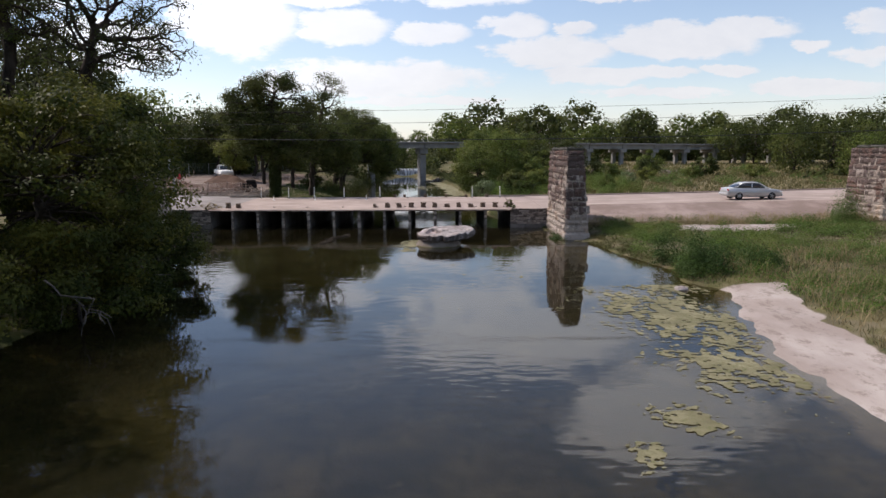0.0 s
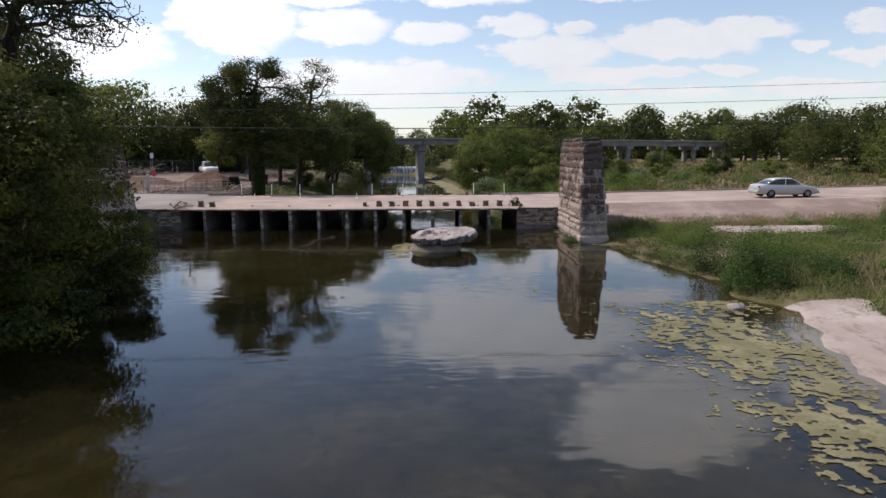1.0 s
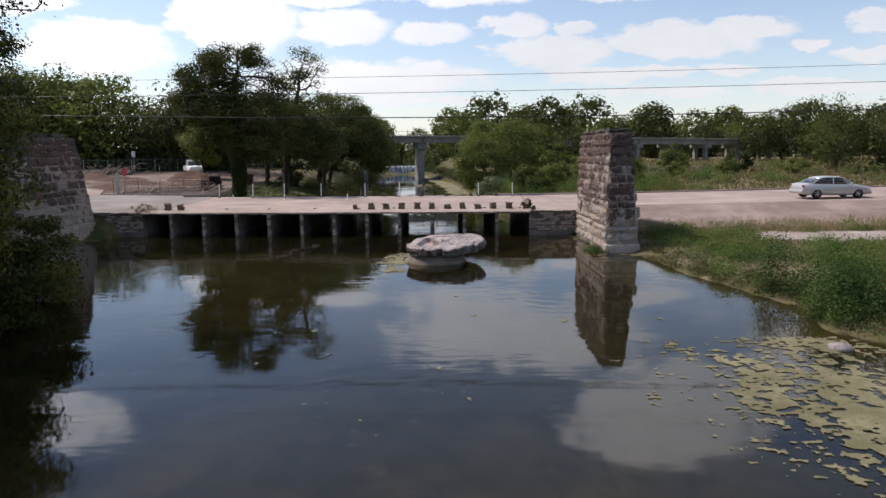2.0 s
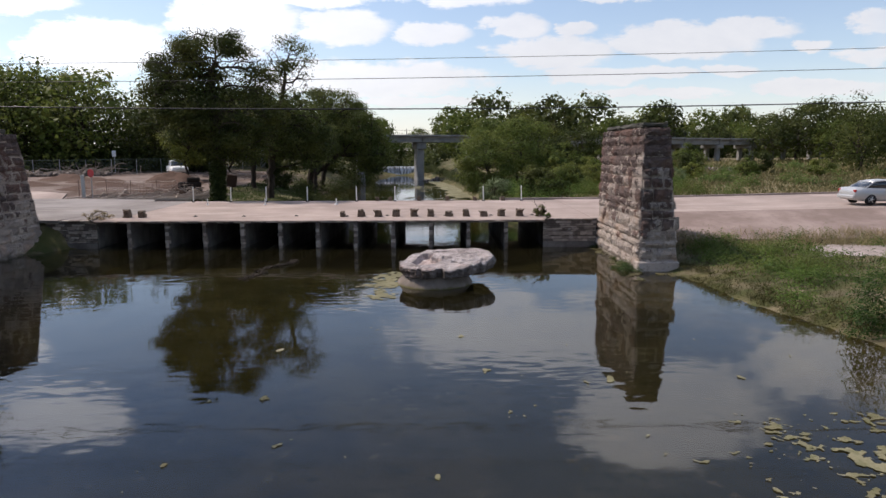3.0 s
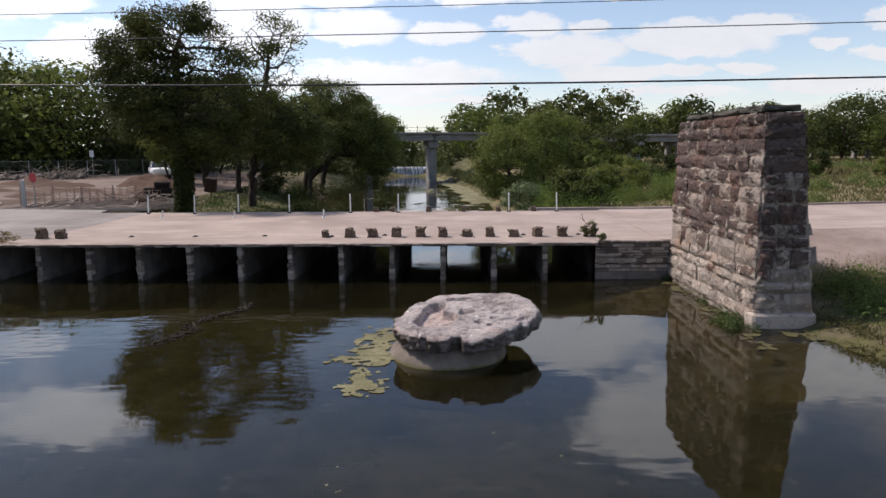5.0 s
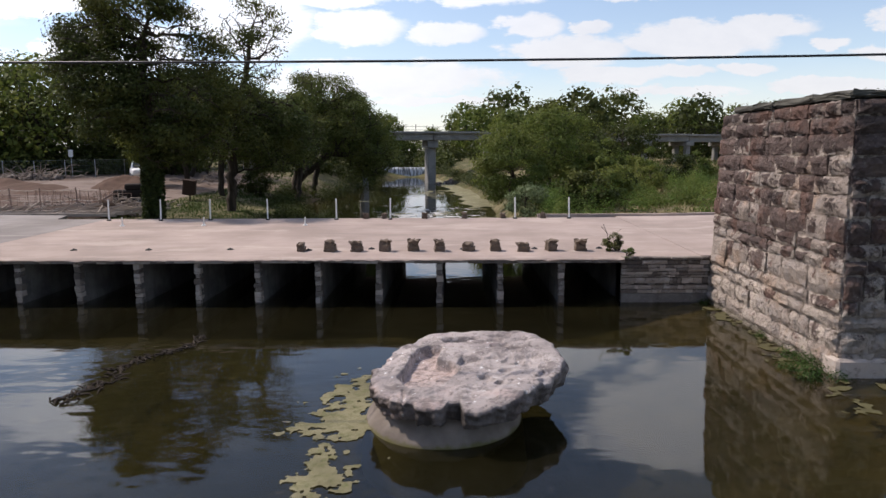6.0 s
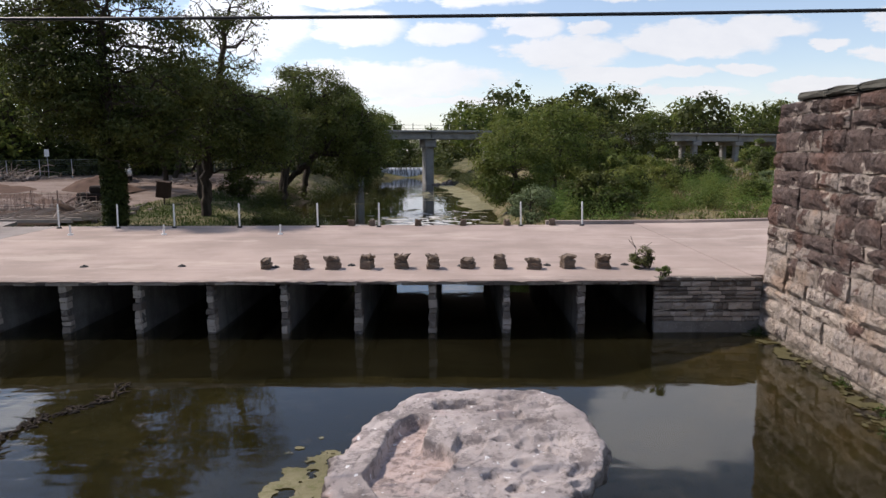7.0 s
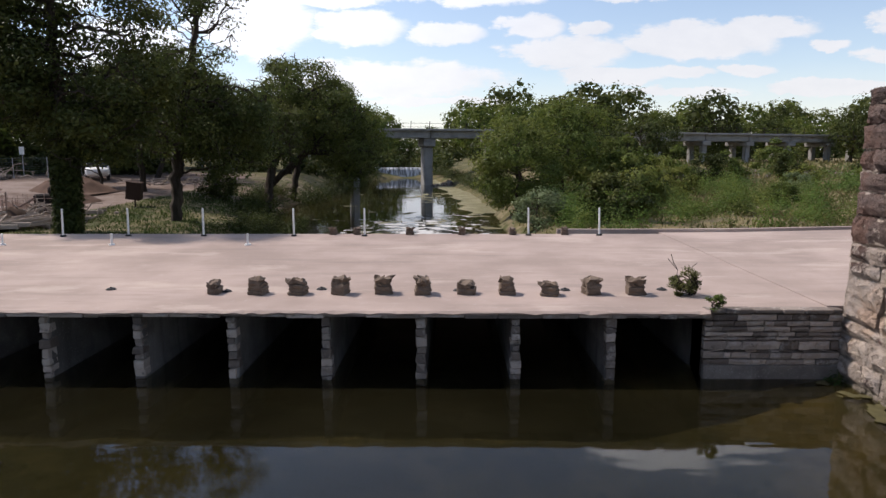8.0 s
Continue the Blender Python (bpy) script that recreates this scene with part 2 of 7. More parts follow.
def make_boulder():
    k = Mat("pinkish grey broken masonry")
    c = k.mix(k.band(k.noise(0.9, 6), 0.35, 0.65), (0.30, 0.26, 0.245), (0.46, 0.405, 0.38))
    c = k.mix(k.band(k.noise(0.7, 4), 0.50, 0.64, 0.0, 0.6), c, (0.47, 0.335, 0.30))
    c = k.mix(k.attr("fresh"), c, k.mix(k.band(k.noise(7, 6, 0.7), 0.45, 0.62), (0.50, 0.39, 0.35), (0.33, 0.235, 0.20)))
    c = k.mix(k.band(k.noise(3.5, 8, 0.7), 0.50, 0.66, 0.0, 0.6), c, (0.13, 0.11, 0.102))
    c = k.mix(k.band(k.noise(11, 8, 0.7), 0.55, 0.75, 0.0, 0.6), c, (0.55, 0.51, 0.49))
    c = k.mix(k.band(k.noise(30, 4, 0.7), 0.58, 0.78, 0.0, 0.55), c, (0.14, 0.12, 0.11))
    c = k.mix(k.band(k.noise(6.5, 3, 0.5), 0.68, 0.70, 0.0, 0.9), c, (0.76, 0.75, 0.73))
    c = k.mix(k.band(k.noise(1.9, 9, 0.8), 0.50, 0.58, 0.0, 0.7), c, (0.15, 0.128, 0.122))
    # the slab's sides are coloured darker than its top, in patches
    side_tone = k.math("MULTIPLY", k.attr("slab_side"), k.band(k.noise(1.6, 6, 0.65), 0.28, 0.62, 0.45, 1.0))
    c = k.mix(side_tone, c, (0.060, 0.050, 0.043))
    pits = k.band(k.noise(8.5, 6, 0.7), 0.30, 0.42)
    c = k.mix(pits, (0.19, 0.16, 0.148), c)
    k.bump(k.math("ADD", k.noise(5, 11, 0.76), k.math("MULTIPLY", pits, 0.35)), 0.9, 0.06)
    return k.done(c, 0.93, 0.15)


def make_footing():
    k = Mat("silt-coated footing")
    c = k.mix(k.band(k.noise(1.2, 5), 0.35, 0.7), (0.14, 0.115, 0.096), (0.235, 0.197, 0.168))
    c = k.mix(k.band(k.noise(9, 6), 0.5, 0.75, 0.0, 0.5), c, (0.18, 0.15, 0.115))
    at = k.n.new("ShaderNodeSeparateXYZ")
    k.l.new(k.where(), at.inputs[0])
    c = k.mix(k.band(k.math("ADD", at.outputs[2], k.math("MULTIPLY", k.noise(3.5, 6, 0.7), 0.22)), 0.10, 0.19, 0.9, 0.0), c, (0.115, 0.105, 0.035))
    k.bump(k.noise(18, 6), 0.4, 0.02)
    return k.done(c, 0.85, 0.2)


def make_ground():
    k = Mat("bank soil, sand and turf")
    soil = k.mix(k.band(k.noise(0.5, 6), 0.35, 0.7), (0.10, 0.085, 0.05), (0.20, 0.165, 0.10))
    turf = k.mix(k.band(k.noise(0.22, 6), 0.38, 0.66), (0.052, 0.060, 0.020), (0.140, 0.118, 0.056))
    field = k.n.new("ShaderNodeSeparateXYZ")
    k.l.new(k.where(), field.inputs[0])
    turf = k.mix(k.band(field.outputs[1], 63.0, 68.0, 0.0, 0.75), turf, k.mix(k.band(field.outputs[0], 3.0, 12.0), turf, (0.24, 0.185, 0.10)))
    turf = k.mix(k.band(k.noise(6, 6, 0.7), 0.45, 0.75, 0.0, 0.8), turf, (0.05, 0.065, 0.02))
    c = k.mix(k.band(k.noise(1.1, 6), 0.45, 0.62), turf, soil)
    dirt = k.mix(k.band(k.noise(0.25, 7, 0.65), 0.35, 0.66), (0.115, 0.080, 0.062), (0.235, 0.185, 0.158))
    dirt = k.mix(k.band(k.noise(4, 7, 0.7), 0.5, 0.75, 0.0, 0.6), dirt, (0.10, 0.065, 0.05))
    edge = k.math("ADD", k.attr("dirt"), k.math("MULTIPLY", k.math("SUBTRACT", k.noise(0.7, 6), 0.5), 0.8))
    c = k.mix(k.band(edge, 0.4, 0.6), c, dirt)
    sand = k.mix(k.band(k.noise(0.5, 6, 0.6, k.stretch((1.0, 0.35, 1.0))), 0.35, 0.66), (0.30, 0.245, 0.215), (0.41, 0.355, 0.32))
    sand = k.mix(k.band(k.noise(2.4, 8, 0.75, k.stretch((1.0, 0.5, 1.0))), 0.50, 0.64, 0.0, 0.75), sand, (0.20, 0.16, 0.135))
    sand = k.mix(k.band(k.noise(22, 5, 0.7), 0.55, 0.8, 0.0, 0.5), sand, (0.33, 0.28, 0.24))
    edge = k.math("ADD", k.attr("sand"), k.math("MULTIPLY", k.math("SUBTRACT", k.noise(0.9, 6), 0.5), 0.7))
    c = k.mix(k.band(edge, 0.42, 0.58), c, sand)
    # river bed: pale olive silt, weed, mud; light lost with depth painted in
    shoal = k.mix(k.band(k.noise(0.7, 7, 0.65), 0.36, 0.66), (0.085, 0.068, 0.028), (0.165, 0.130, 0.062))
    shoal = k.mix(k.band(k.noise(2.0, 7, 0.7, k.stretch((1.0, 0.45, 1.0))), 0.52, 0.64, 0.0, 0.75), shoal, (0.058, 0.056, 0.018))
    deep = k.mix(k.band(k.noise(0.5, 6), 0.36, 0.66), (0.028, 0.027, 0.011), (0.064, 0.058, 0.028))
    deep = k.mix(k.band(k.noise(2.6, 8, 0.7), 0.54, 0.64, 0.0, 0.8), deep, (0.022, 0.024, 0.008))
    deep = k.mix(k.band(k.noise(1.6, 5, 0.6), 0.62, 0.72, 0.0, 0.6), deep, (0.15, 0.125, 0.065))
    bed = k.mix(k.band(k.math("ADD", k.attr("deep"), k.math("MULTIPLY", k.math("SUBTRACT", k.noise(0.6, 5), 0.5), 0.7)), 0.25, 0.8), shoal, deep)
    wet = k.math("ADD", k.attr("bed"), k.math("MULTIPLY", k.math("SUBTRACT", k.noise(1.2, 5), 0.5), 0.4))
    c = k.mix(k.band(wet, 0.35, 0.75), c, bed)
    k.bump(k.noise(5, 9, 0.7), 0.8, 0.08)
    return k.done(c, 0.95, 0.12)


def make_water():
    k = Mat("still river water")
    k.n.remove(k.b)
    out = k.n["Material Output"]
    gloss = k.n.new("ShaderNodeBsdfGlossy")
    gloss.inputs["Roughness"].default_value = 0.035
    gloss.inputs["Color"].default_value = (0.94, 0.96, 1.0, 1)
    clear = k.n.new("ShaderNodeBsdfTransparent")
    clear.inputs["Color"].default_value = (0.60, 0.575, 0.43, 1)
    silt = k.n.new("ShaderNodeBsdfDiffuse")
    k.l.new(k.mix(k.band(k.noise(0.22, 5), 0.35, 0.68), (0.026, 0.023, 0.011), (0.048, 0.042, 0.020)), silt.inputs["Color"])
    body = k.n.new("ShaderNodeMixShader")
    body.inputs[0].default_value = 0.22
    k.l.new(clear.outputs[0], body.inputs[1])
    k.l.new(silt.outputs[0], body.inputs[2])
    fr = k.n.new("ShaderNodeFresnel")
    fr.inputs["IOR"].default_value = 1.34
    u = k.n.new("ShaderNodeBump")
    u.inputs["Strength"].default_value, u.inputs["Distance"].default_value = 0.42, 0.022
    calm = k.band(k.noise(0.09, 3), 0.42, 0.62, 0.12, 1.0)
    h = k.math("ADD", k.noise(2.6, 1, 0.4, k.stretch((0.5, 1.0, 1.0))), k.math("ADD", k.math("MULTIPLY", k.noise(0.7, 2), 0.8), k.math("MULTIPLY", k.math("MULTIPLY", k.noise(4.2, 1, 0.4, k.stretch((0.45, 1.0, 1.0))), k.band(k.noise(0.11, 3), 0.46, 0.58, 0.2, 1.0)), 0.6)))
    k.l.new(k.math("MULTIPLY", h, calm), u.inputs["Height"])
    k.l.new(u.outputs[0], gloss.inputs["Normal"])
    k.l.new(u.outputs[0], fr.inputs["Normal"])
    mx = k.n.new("ShaderNodeMixShader")
    k.l.new(fr.outputs[0], mx.inputs[0])
    k.l.new(body.outputs[0], mx.inputs[1])
    k.l.new(gloss.outputs[0], mx.inputs[2])
    k.l.new(mx.outputs[0], out.inputs["Surface"])
    return k.m


def make_leaf(name, a, b, light, glow=0.35):
    """Leaves: each of its own shade, some light coming through."""
    k = Mat(name)
    r = k.island_random()
    c = k.mix(r, a, b)
    c = k.mix(k.band(k.noise(0.35, 3), 0.45, 0.68, 0.0, 0.75), c, light)
    c = k.mix(k.math("MULTIPLY", k.object_random(), 0.35), c, tuple(v * 0.7 for v in a))
    k.put(k.b, "Base Color", c)
    k.b.inputs["Roughness"].default_value = 0.55
    k.b.inputs["Specular IOR Level"].default_value = 0.14
    thin = k.n.new("ShaderNodeBsdfTranslucent")
    k.l.new(c, thin.inputs["Color"])
    mx = k.n.new("ShaderNodeMixShader")
    mx.inputs[0].default_value = glow
    k.l.new(k.b.outputs[0], mx.inputs[1])
    k.l.new(thin.outputs[0], mx.inputs[2])
    k.l.new(mx.outputs[0], k.n["Material Output"].inputs["Surface"])
    return k.m


def make_bark(name, a, b):
    k = Mat(name)
    c = k.mix(k.band(k.noise(5, 6, 0.7, k.stretch((1, 1, 0.2))), 0.35, 0.7), a, b)
    c = k.mix(k.band(k.noise(1.1, 4), 0.5, 0.75, 0.0, 0.4), c, tuple(v * 1.5 for v in b))
    k.bump(k.noise(14, 6, 0.7, k.stretch((1, 1, 0.2))), 0.9, 0.03)
    return k.done(c, 0.95, 0.1)


def make_algae():
    k = Mat("floating algae")
    c = k.mix(k.band(k.noise(0.7, 6), 0.35, 0.68), (0.145, 0.130, 0.066), (0.245, 0.22, 0.125))
    c = k.mix(k.band(k.noise(4.5, 7, 0.7), 0.46, 0.66, 0.0, 0.8), c, (0.115, 0.115, 0.040))
    c = k.mix(k.band(k.noise(15, 5, 0.7), 0.58, 0.78, 0.0, 0.5), c, (0.36, 0.34, 0.20))
    k.bump(k.noise(7, 8, 0.7), 0.9, 0.07)
    return k.done(c, 0.75, 0.25)


def make_foam():
    k = Mat("falling water")
    c = k.mix(k.band(k.noise(3.0, 6, 0.6, k.stretch((1.0, 1.0, 0.12))), 0.4, 0.62), (0.10, 0.10, 0.09), (0.60, 0.61, 0.62))
    k.bump(k.noise(4, 5, 0.6, k.stretch((1, 1, 0.15))), 0.6, 0.05)
    return k.done(c, 0.4, 0.4)


def make_glass():
    k = Mat("tinted car glass")
    k.b.inputs["Coat Weight"].default_value = 0.6
    return k.done((0.02, 0.024, 0.028), 0.06, 0.6)


def make_dusty():
    k = Mat("dusty brown paving")
    c = k.mix(k.band(k.noise(0.4, 6), 0.35, 0.68), (0.21, 0.155, 0.13), (0.33, 0.255, 0.22))
    c = k.mix(k.band(k.noise(3.0, 7, 0.7), 0.5, 0.75, 0.0, 0.5), c, (0.15, 0.115, 0.09))
    k.bump(k.noise(25, 6), 0.3, 0.01)
    return k.done(c, 0.93, 0.15)


DUSTY, GREYROAD = make_dusty(), make_grey_road()
CONCRETE, WALLCON, STONE, RUBBLE = make_concrete(), make_wall_concrete(), make_limestone(), make_rubble_stone()
BOULDER, FOOTING, GROUND, WATER, ALGAE, FOAM, GLASS = make_boulder(), make_footing(), make_ground(), make_water(), make_algae(), make_foam(), make_glass()
LEAF_DARK = make_leaf("dark leaves", (0.028, 0.040, 0.010), (0.068, 0.083, 0.021), (0.118, 0.124, 0.030))
LEAF_MID = make_leaf("green leaves", (0.065, 0.096, 0.020), (0.135, 0.168, 0.038), (0.22, 0.225, 0.055), 0.45)
LEAF_WOOD = make_leaf("woodland leaves", (0.040, 0.056, 0.015), (0.086, 0.104, 0.028), (0.135, 0.140, 0.038), 0.42)
LEAF_LIMB = make_leaf("mid green leaves", (0.050, 0.070, 0.018), (0.108, 0.130, 0.034), (0.165, 0.170, 0.046), 0.45)
LEAF_LIGHT = make_leaf("yellow-green leaves", (0.11, 0.135, 0.025), (0.19, 0.205, 0.05), (0.22, 0.22, 0.055))
LEAF_BANK = make_leaf("bank leaves", (0.024, 0.036, 0.008), (0.078, 0.094, 0.018), (0.220, 0.205, 0.038), 0.42)
LEAF_SAGE = make_leaf("grey-green willow leaves", (0.13, 0.17, 0.08), (0.20, 0.24, 0.12), (0.17, 0.22, 0.09))
WEED = make_leaf("weeds", (0.054, 0.100, 0.023), (0.118, 0.170, 0.044), (0.165, 0.180, 0.056), 0.48)
GRASS = make_leaf("grass", (0.088, 0.090, 0.032), (0.185, 0.170, 0.068), (0.31, 0.245, 0.13))
BANKGRASS = make_leaf("bank grass", (0.050, 0.052, 0.019), (0.110, 0.100, 0.040), (0.180, 0.130, 0.070))
LAWN = make_leaf("lawn", (0.040, 0.062, 0.016), (0.072, 0.100, 0.027), (0.088, 0.100, 0.034))
BUSHGREEN = make_leaf("dark weed leaves", (0.024, 0.052, 0.012), (0.055, 0.095, 0.022), (0.075, 0.115, 0.025))
LUSH = make_leaf("lush weeds", (0.072, 0.132, 0.026), (0.138, 0.200, 0.045), (0.175, 0.205, 0.052), 0.48)
SEDGE = make_leaf("brownish sedge", (0.06, 0.062, 0.02), (0.13, 0.115, 0.042), (0.11, 0.12, 0.035))
FIELD = make_leaf("faded field grass", (0.15, 0.13, 0.060), (0.27, 0.215, 0.110), (0.19, 0.175, 0.075))
DRY = make_leaf("dry grass", (0.26, 0.195, 0.105), (0.40, 0.32, 0.175), (0.27, 0.235, 0.115))
BARK, DEADWOOD = make_bark("dark bark", (0.028, 0.022, 0.017), (0.065, 0.052, 0.041)), make_bark("grey dead wood", (0.07, 0.062, 0.055), (0.16, 0.14, 0.125))
CABLE = plain("black cable", (0.02, 0.02, 0.022), 0.5, 0.4)
WHITE = plain("white paint", (0.74, 0.73, 0.70), 0.5)
SILVER = plain("silver car paint", (0.46, 0.46, 0.455), 0.28, 0.5, 0.35, 0.06)
TYRE = plain("black rubber", (0.018, 0.018, 0.019), 0.85)
RIM = plain("alloy rim", (0.45, 0.45, 0.46), 0.35, 0.5, 0.8)
REDLAMP, CLEARLAMP = plain("red lamp lens", (0.35, 0.02, 0.015), 0.2), plain("clear lamp lens", (0.7, 0.72, 0.72), 0.15)
RUST, DARKMETAL = plain("rusty steel", (0.27, 0.185, 0.15), 0.85), plain("dark metal", (0.026, 0.020, 0.017), 0.9, 0.2)
STEEL = plain("galvanised steel", (0.36, 0.37, 0.37), 0.5, 0.5, 0.5)
SIGNRED = plain("red sign paint", (0.42, 0.025, 0.03), 0.5)
TIMBER = plain("grey timber", (0.34, 0.275, 0.225), 0.85, vary=0.5, scale=2.0)
DIRT = plain("reddish dirt", (0.110, 0.070, 0.052), 0.95, 0.1, vary=0.6, scale=1.5)
BRIDGE = plain("rail bridge concrete", (0.26, 0.25, 0.235), 0.9, 0.2, vary=0.7, scale=0.7)

# ---- builders ----


def mesh_from(name, verts, faces, material, smooth=False):
    """A mesh from arrays; faces all of one size."""
    verts, faces = np.asarray(verts, dtype=np.float32), np.asarray(faces, dtype=np.int32)
    me = bpy.data.meshes.new(name)
    k = faces.shape[1]
    me.vertices.add(len(verts))
    me.vertices.foreach_set("co", verts.ravel())
    me.loops.add(faces.size)
    me.loops.foreach_set("vertex_index", faces.ravel())
    me.polygons.add(len(faces))
    me.polygons.foreach_set("loop_start", np.arange(0, faces.size, k, dtype=np.int32))
    me.polygons.foreach_set("loop_total", np.full(len(faces), k, dtype=np.int32))
    me.update(calc_edges=True)
    me.validate()
    if smooth:
        me.polygons.foreach_set("use_smooth", np.ones(len(me.polygons), dtype=bool))
    me.materials.append(material)
    return me


def from_bm(name, bm, material, smooth=False):
    bmesh.ops.recalc_face_normals(bm, faces=bm.faces)
    me = bpy.data.meshes.new(name)
    bm.to_mesh(me)
    bm.free()
    if smooth:
        for p in me.polygons:
            p.use_smooth = True
    me.materials.append(material)
    return me


def child(name, me, parent, m=None, label=""):
    ob = new(name, me)
    ob.parent = parent
    if m is not None:
        ob.matrix_basis = m
    return tagged(ob, label)


def part(name, bm, material, parent, label="", smooth=False):
    return child(name, from_bm(name, bm, material, smooth), parent, None, label)


def thing(name, place, label, category, group="", kind="", turn=0.0):
    ob = new(name)
    ob.empty_display_size = 0.2
    ob.matrix_world = pose(*place, 0, 0, turn)
    return tagged(ob, label, category, group, kind)


def box_into(bm, lo, hi, bevel=0.0, turn=None):
    lo, hi = Vector(lo), Vector(hi)
    m = Matrix.Translation((lo + hi) / 2)
    if turn is not None:
        m = m @ turn
    made = bmesh.ops.create_cube(bm, size=1.0, matrix=m @ Matrix.Diagonal((*(hi - lo), 1)))
    if bevel:
        edges = list({e for v in made["verts"] for e in v.link_edges})
        bmesh.ops.bevel(bm, geom=edges, offset=bevel, segments=1, affect="EDGES")
    return bm


def box(lo, hi, bevel=0.0, turn=None):
    return box_into(bmesh.new(), lo, hi, bevel, turn)


def rod_into(bm, a, b, r0, r1=None, sides=6):
    a, b = Vector(a), Vector(b)
    m = Matrix.Translation((a + b) / 2) @ (b - a).to_track_quat("Z", "Y").to_matrix().to_4x4()
    bmesh.ops.create_cone(bm, cap_ends=True, segments=sides, radius1=r0, radius2=r0 if r1 is None else r1, depth=(b - a).length, matrix=m)
    return bm


def tubes(paths, sides=5):
    """Verts and quads of many tapered tubes; a path is a list of (point, radius)."""
    vs, fs, base = [], [], 0
    ring = np.linspace(0, 2 * np.pi, sides, endpoint=False)
    for path in paths:
        pts, rad = np.array([p for p, _ in path], dtype=float), np.array([r for _, r in path])
        d = np.gradient(pts, axis=0)
        d /= np.linalg.norm(d, axis=1, keepdims=True) + 1e-9
        side = np.cross(d, np.where(np.abs(d[:, 2:3]) > 0.9, [[1.0, 0, 0]], [[0, 0, 1.0]]))
        side /= np.linalg.norm(side, axis=1, keepdims=True) + 1e-9
        up = np.cross(side, d)
        v = pts[:, None] + rad[:, None, None] * (np.cos(ring)[None, :, None] * side[:, None] + np.sin(ring)[None, :, None] * up[:, None])
        vs.append(v.reshape(-1, 3))
        n = len(pts)
        i, j = np.meshgrid(np.arange(n - 1), np.arange(sides), indexing="ij")
        a, b = base + i * sides + j, base + i * sides + (j + 1) % sides
        fs.append(np.stack([a, b, b + sides, a + sides], axis=-1).reshape(-1, 4))
        base += n * sides
    return np.concatenate(vs), np.concatenate(fs)


def leaves(points, size, rng, narrow=0.5, out=None):
    """A small four-cornered leaf at every point, facing up and outwards from its clump, each a little differently."""
    n = len(points)
    nor = rng.normal(size=(n, 3)) * 0.55 + [0, 0, 0.55]
    if out is not None:
        nor = nor + out * 0.9
    nor /= np.linalg.norm(nor, axis=1, keepdims=True) + 1e-9
    way = np.cross(nor, rng.normal(size=(n, 3)))
    way /= np.linalg.norm(way, axis=1, keepdims=True) + 1e-9
    side = np.cross(way, nor)
    ln = size * rng.uniform(0.6, 1.35, size=(n, 1))
    wd = ln * narrow
    bend = nor * ln * 0.12
    v = np.stack([points - way * ln * 0.5, points + side * wd * 0.5 + bend, points + way * ln * 0.5, points - side * wd * 0.5 + bend], axis=1)
    return v.reshape(-1, 3), np.arange(n * 4).reshape(n, 4)


def curve_to(a, b, rng, sag=0.12, n=5):
    """Points of a crooked way from a to b that first rises."""
    a, b = np.array(a, float), np.array(b, float)
    ln = np.linalg.norm(b - a)
    mid = (a + b) / 2 + rng.normal(size=3) * ln * 0.08 + [0, 0, ln * sag]
    t = np.linspace(0, 1, n)[:, None]
    p = (1 - t) ** 2 * a + 2 * t * (1 - t) * mid + t ** 2 * b
    p[1:-1] += rng.normal(size=(n - 2, 3)) * ln * 0.05
    return p


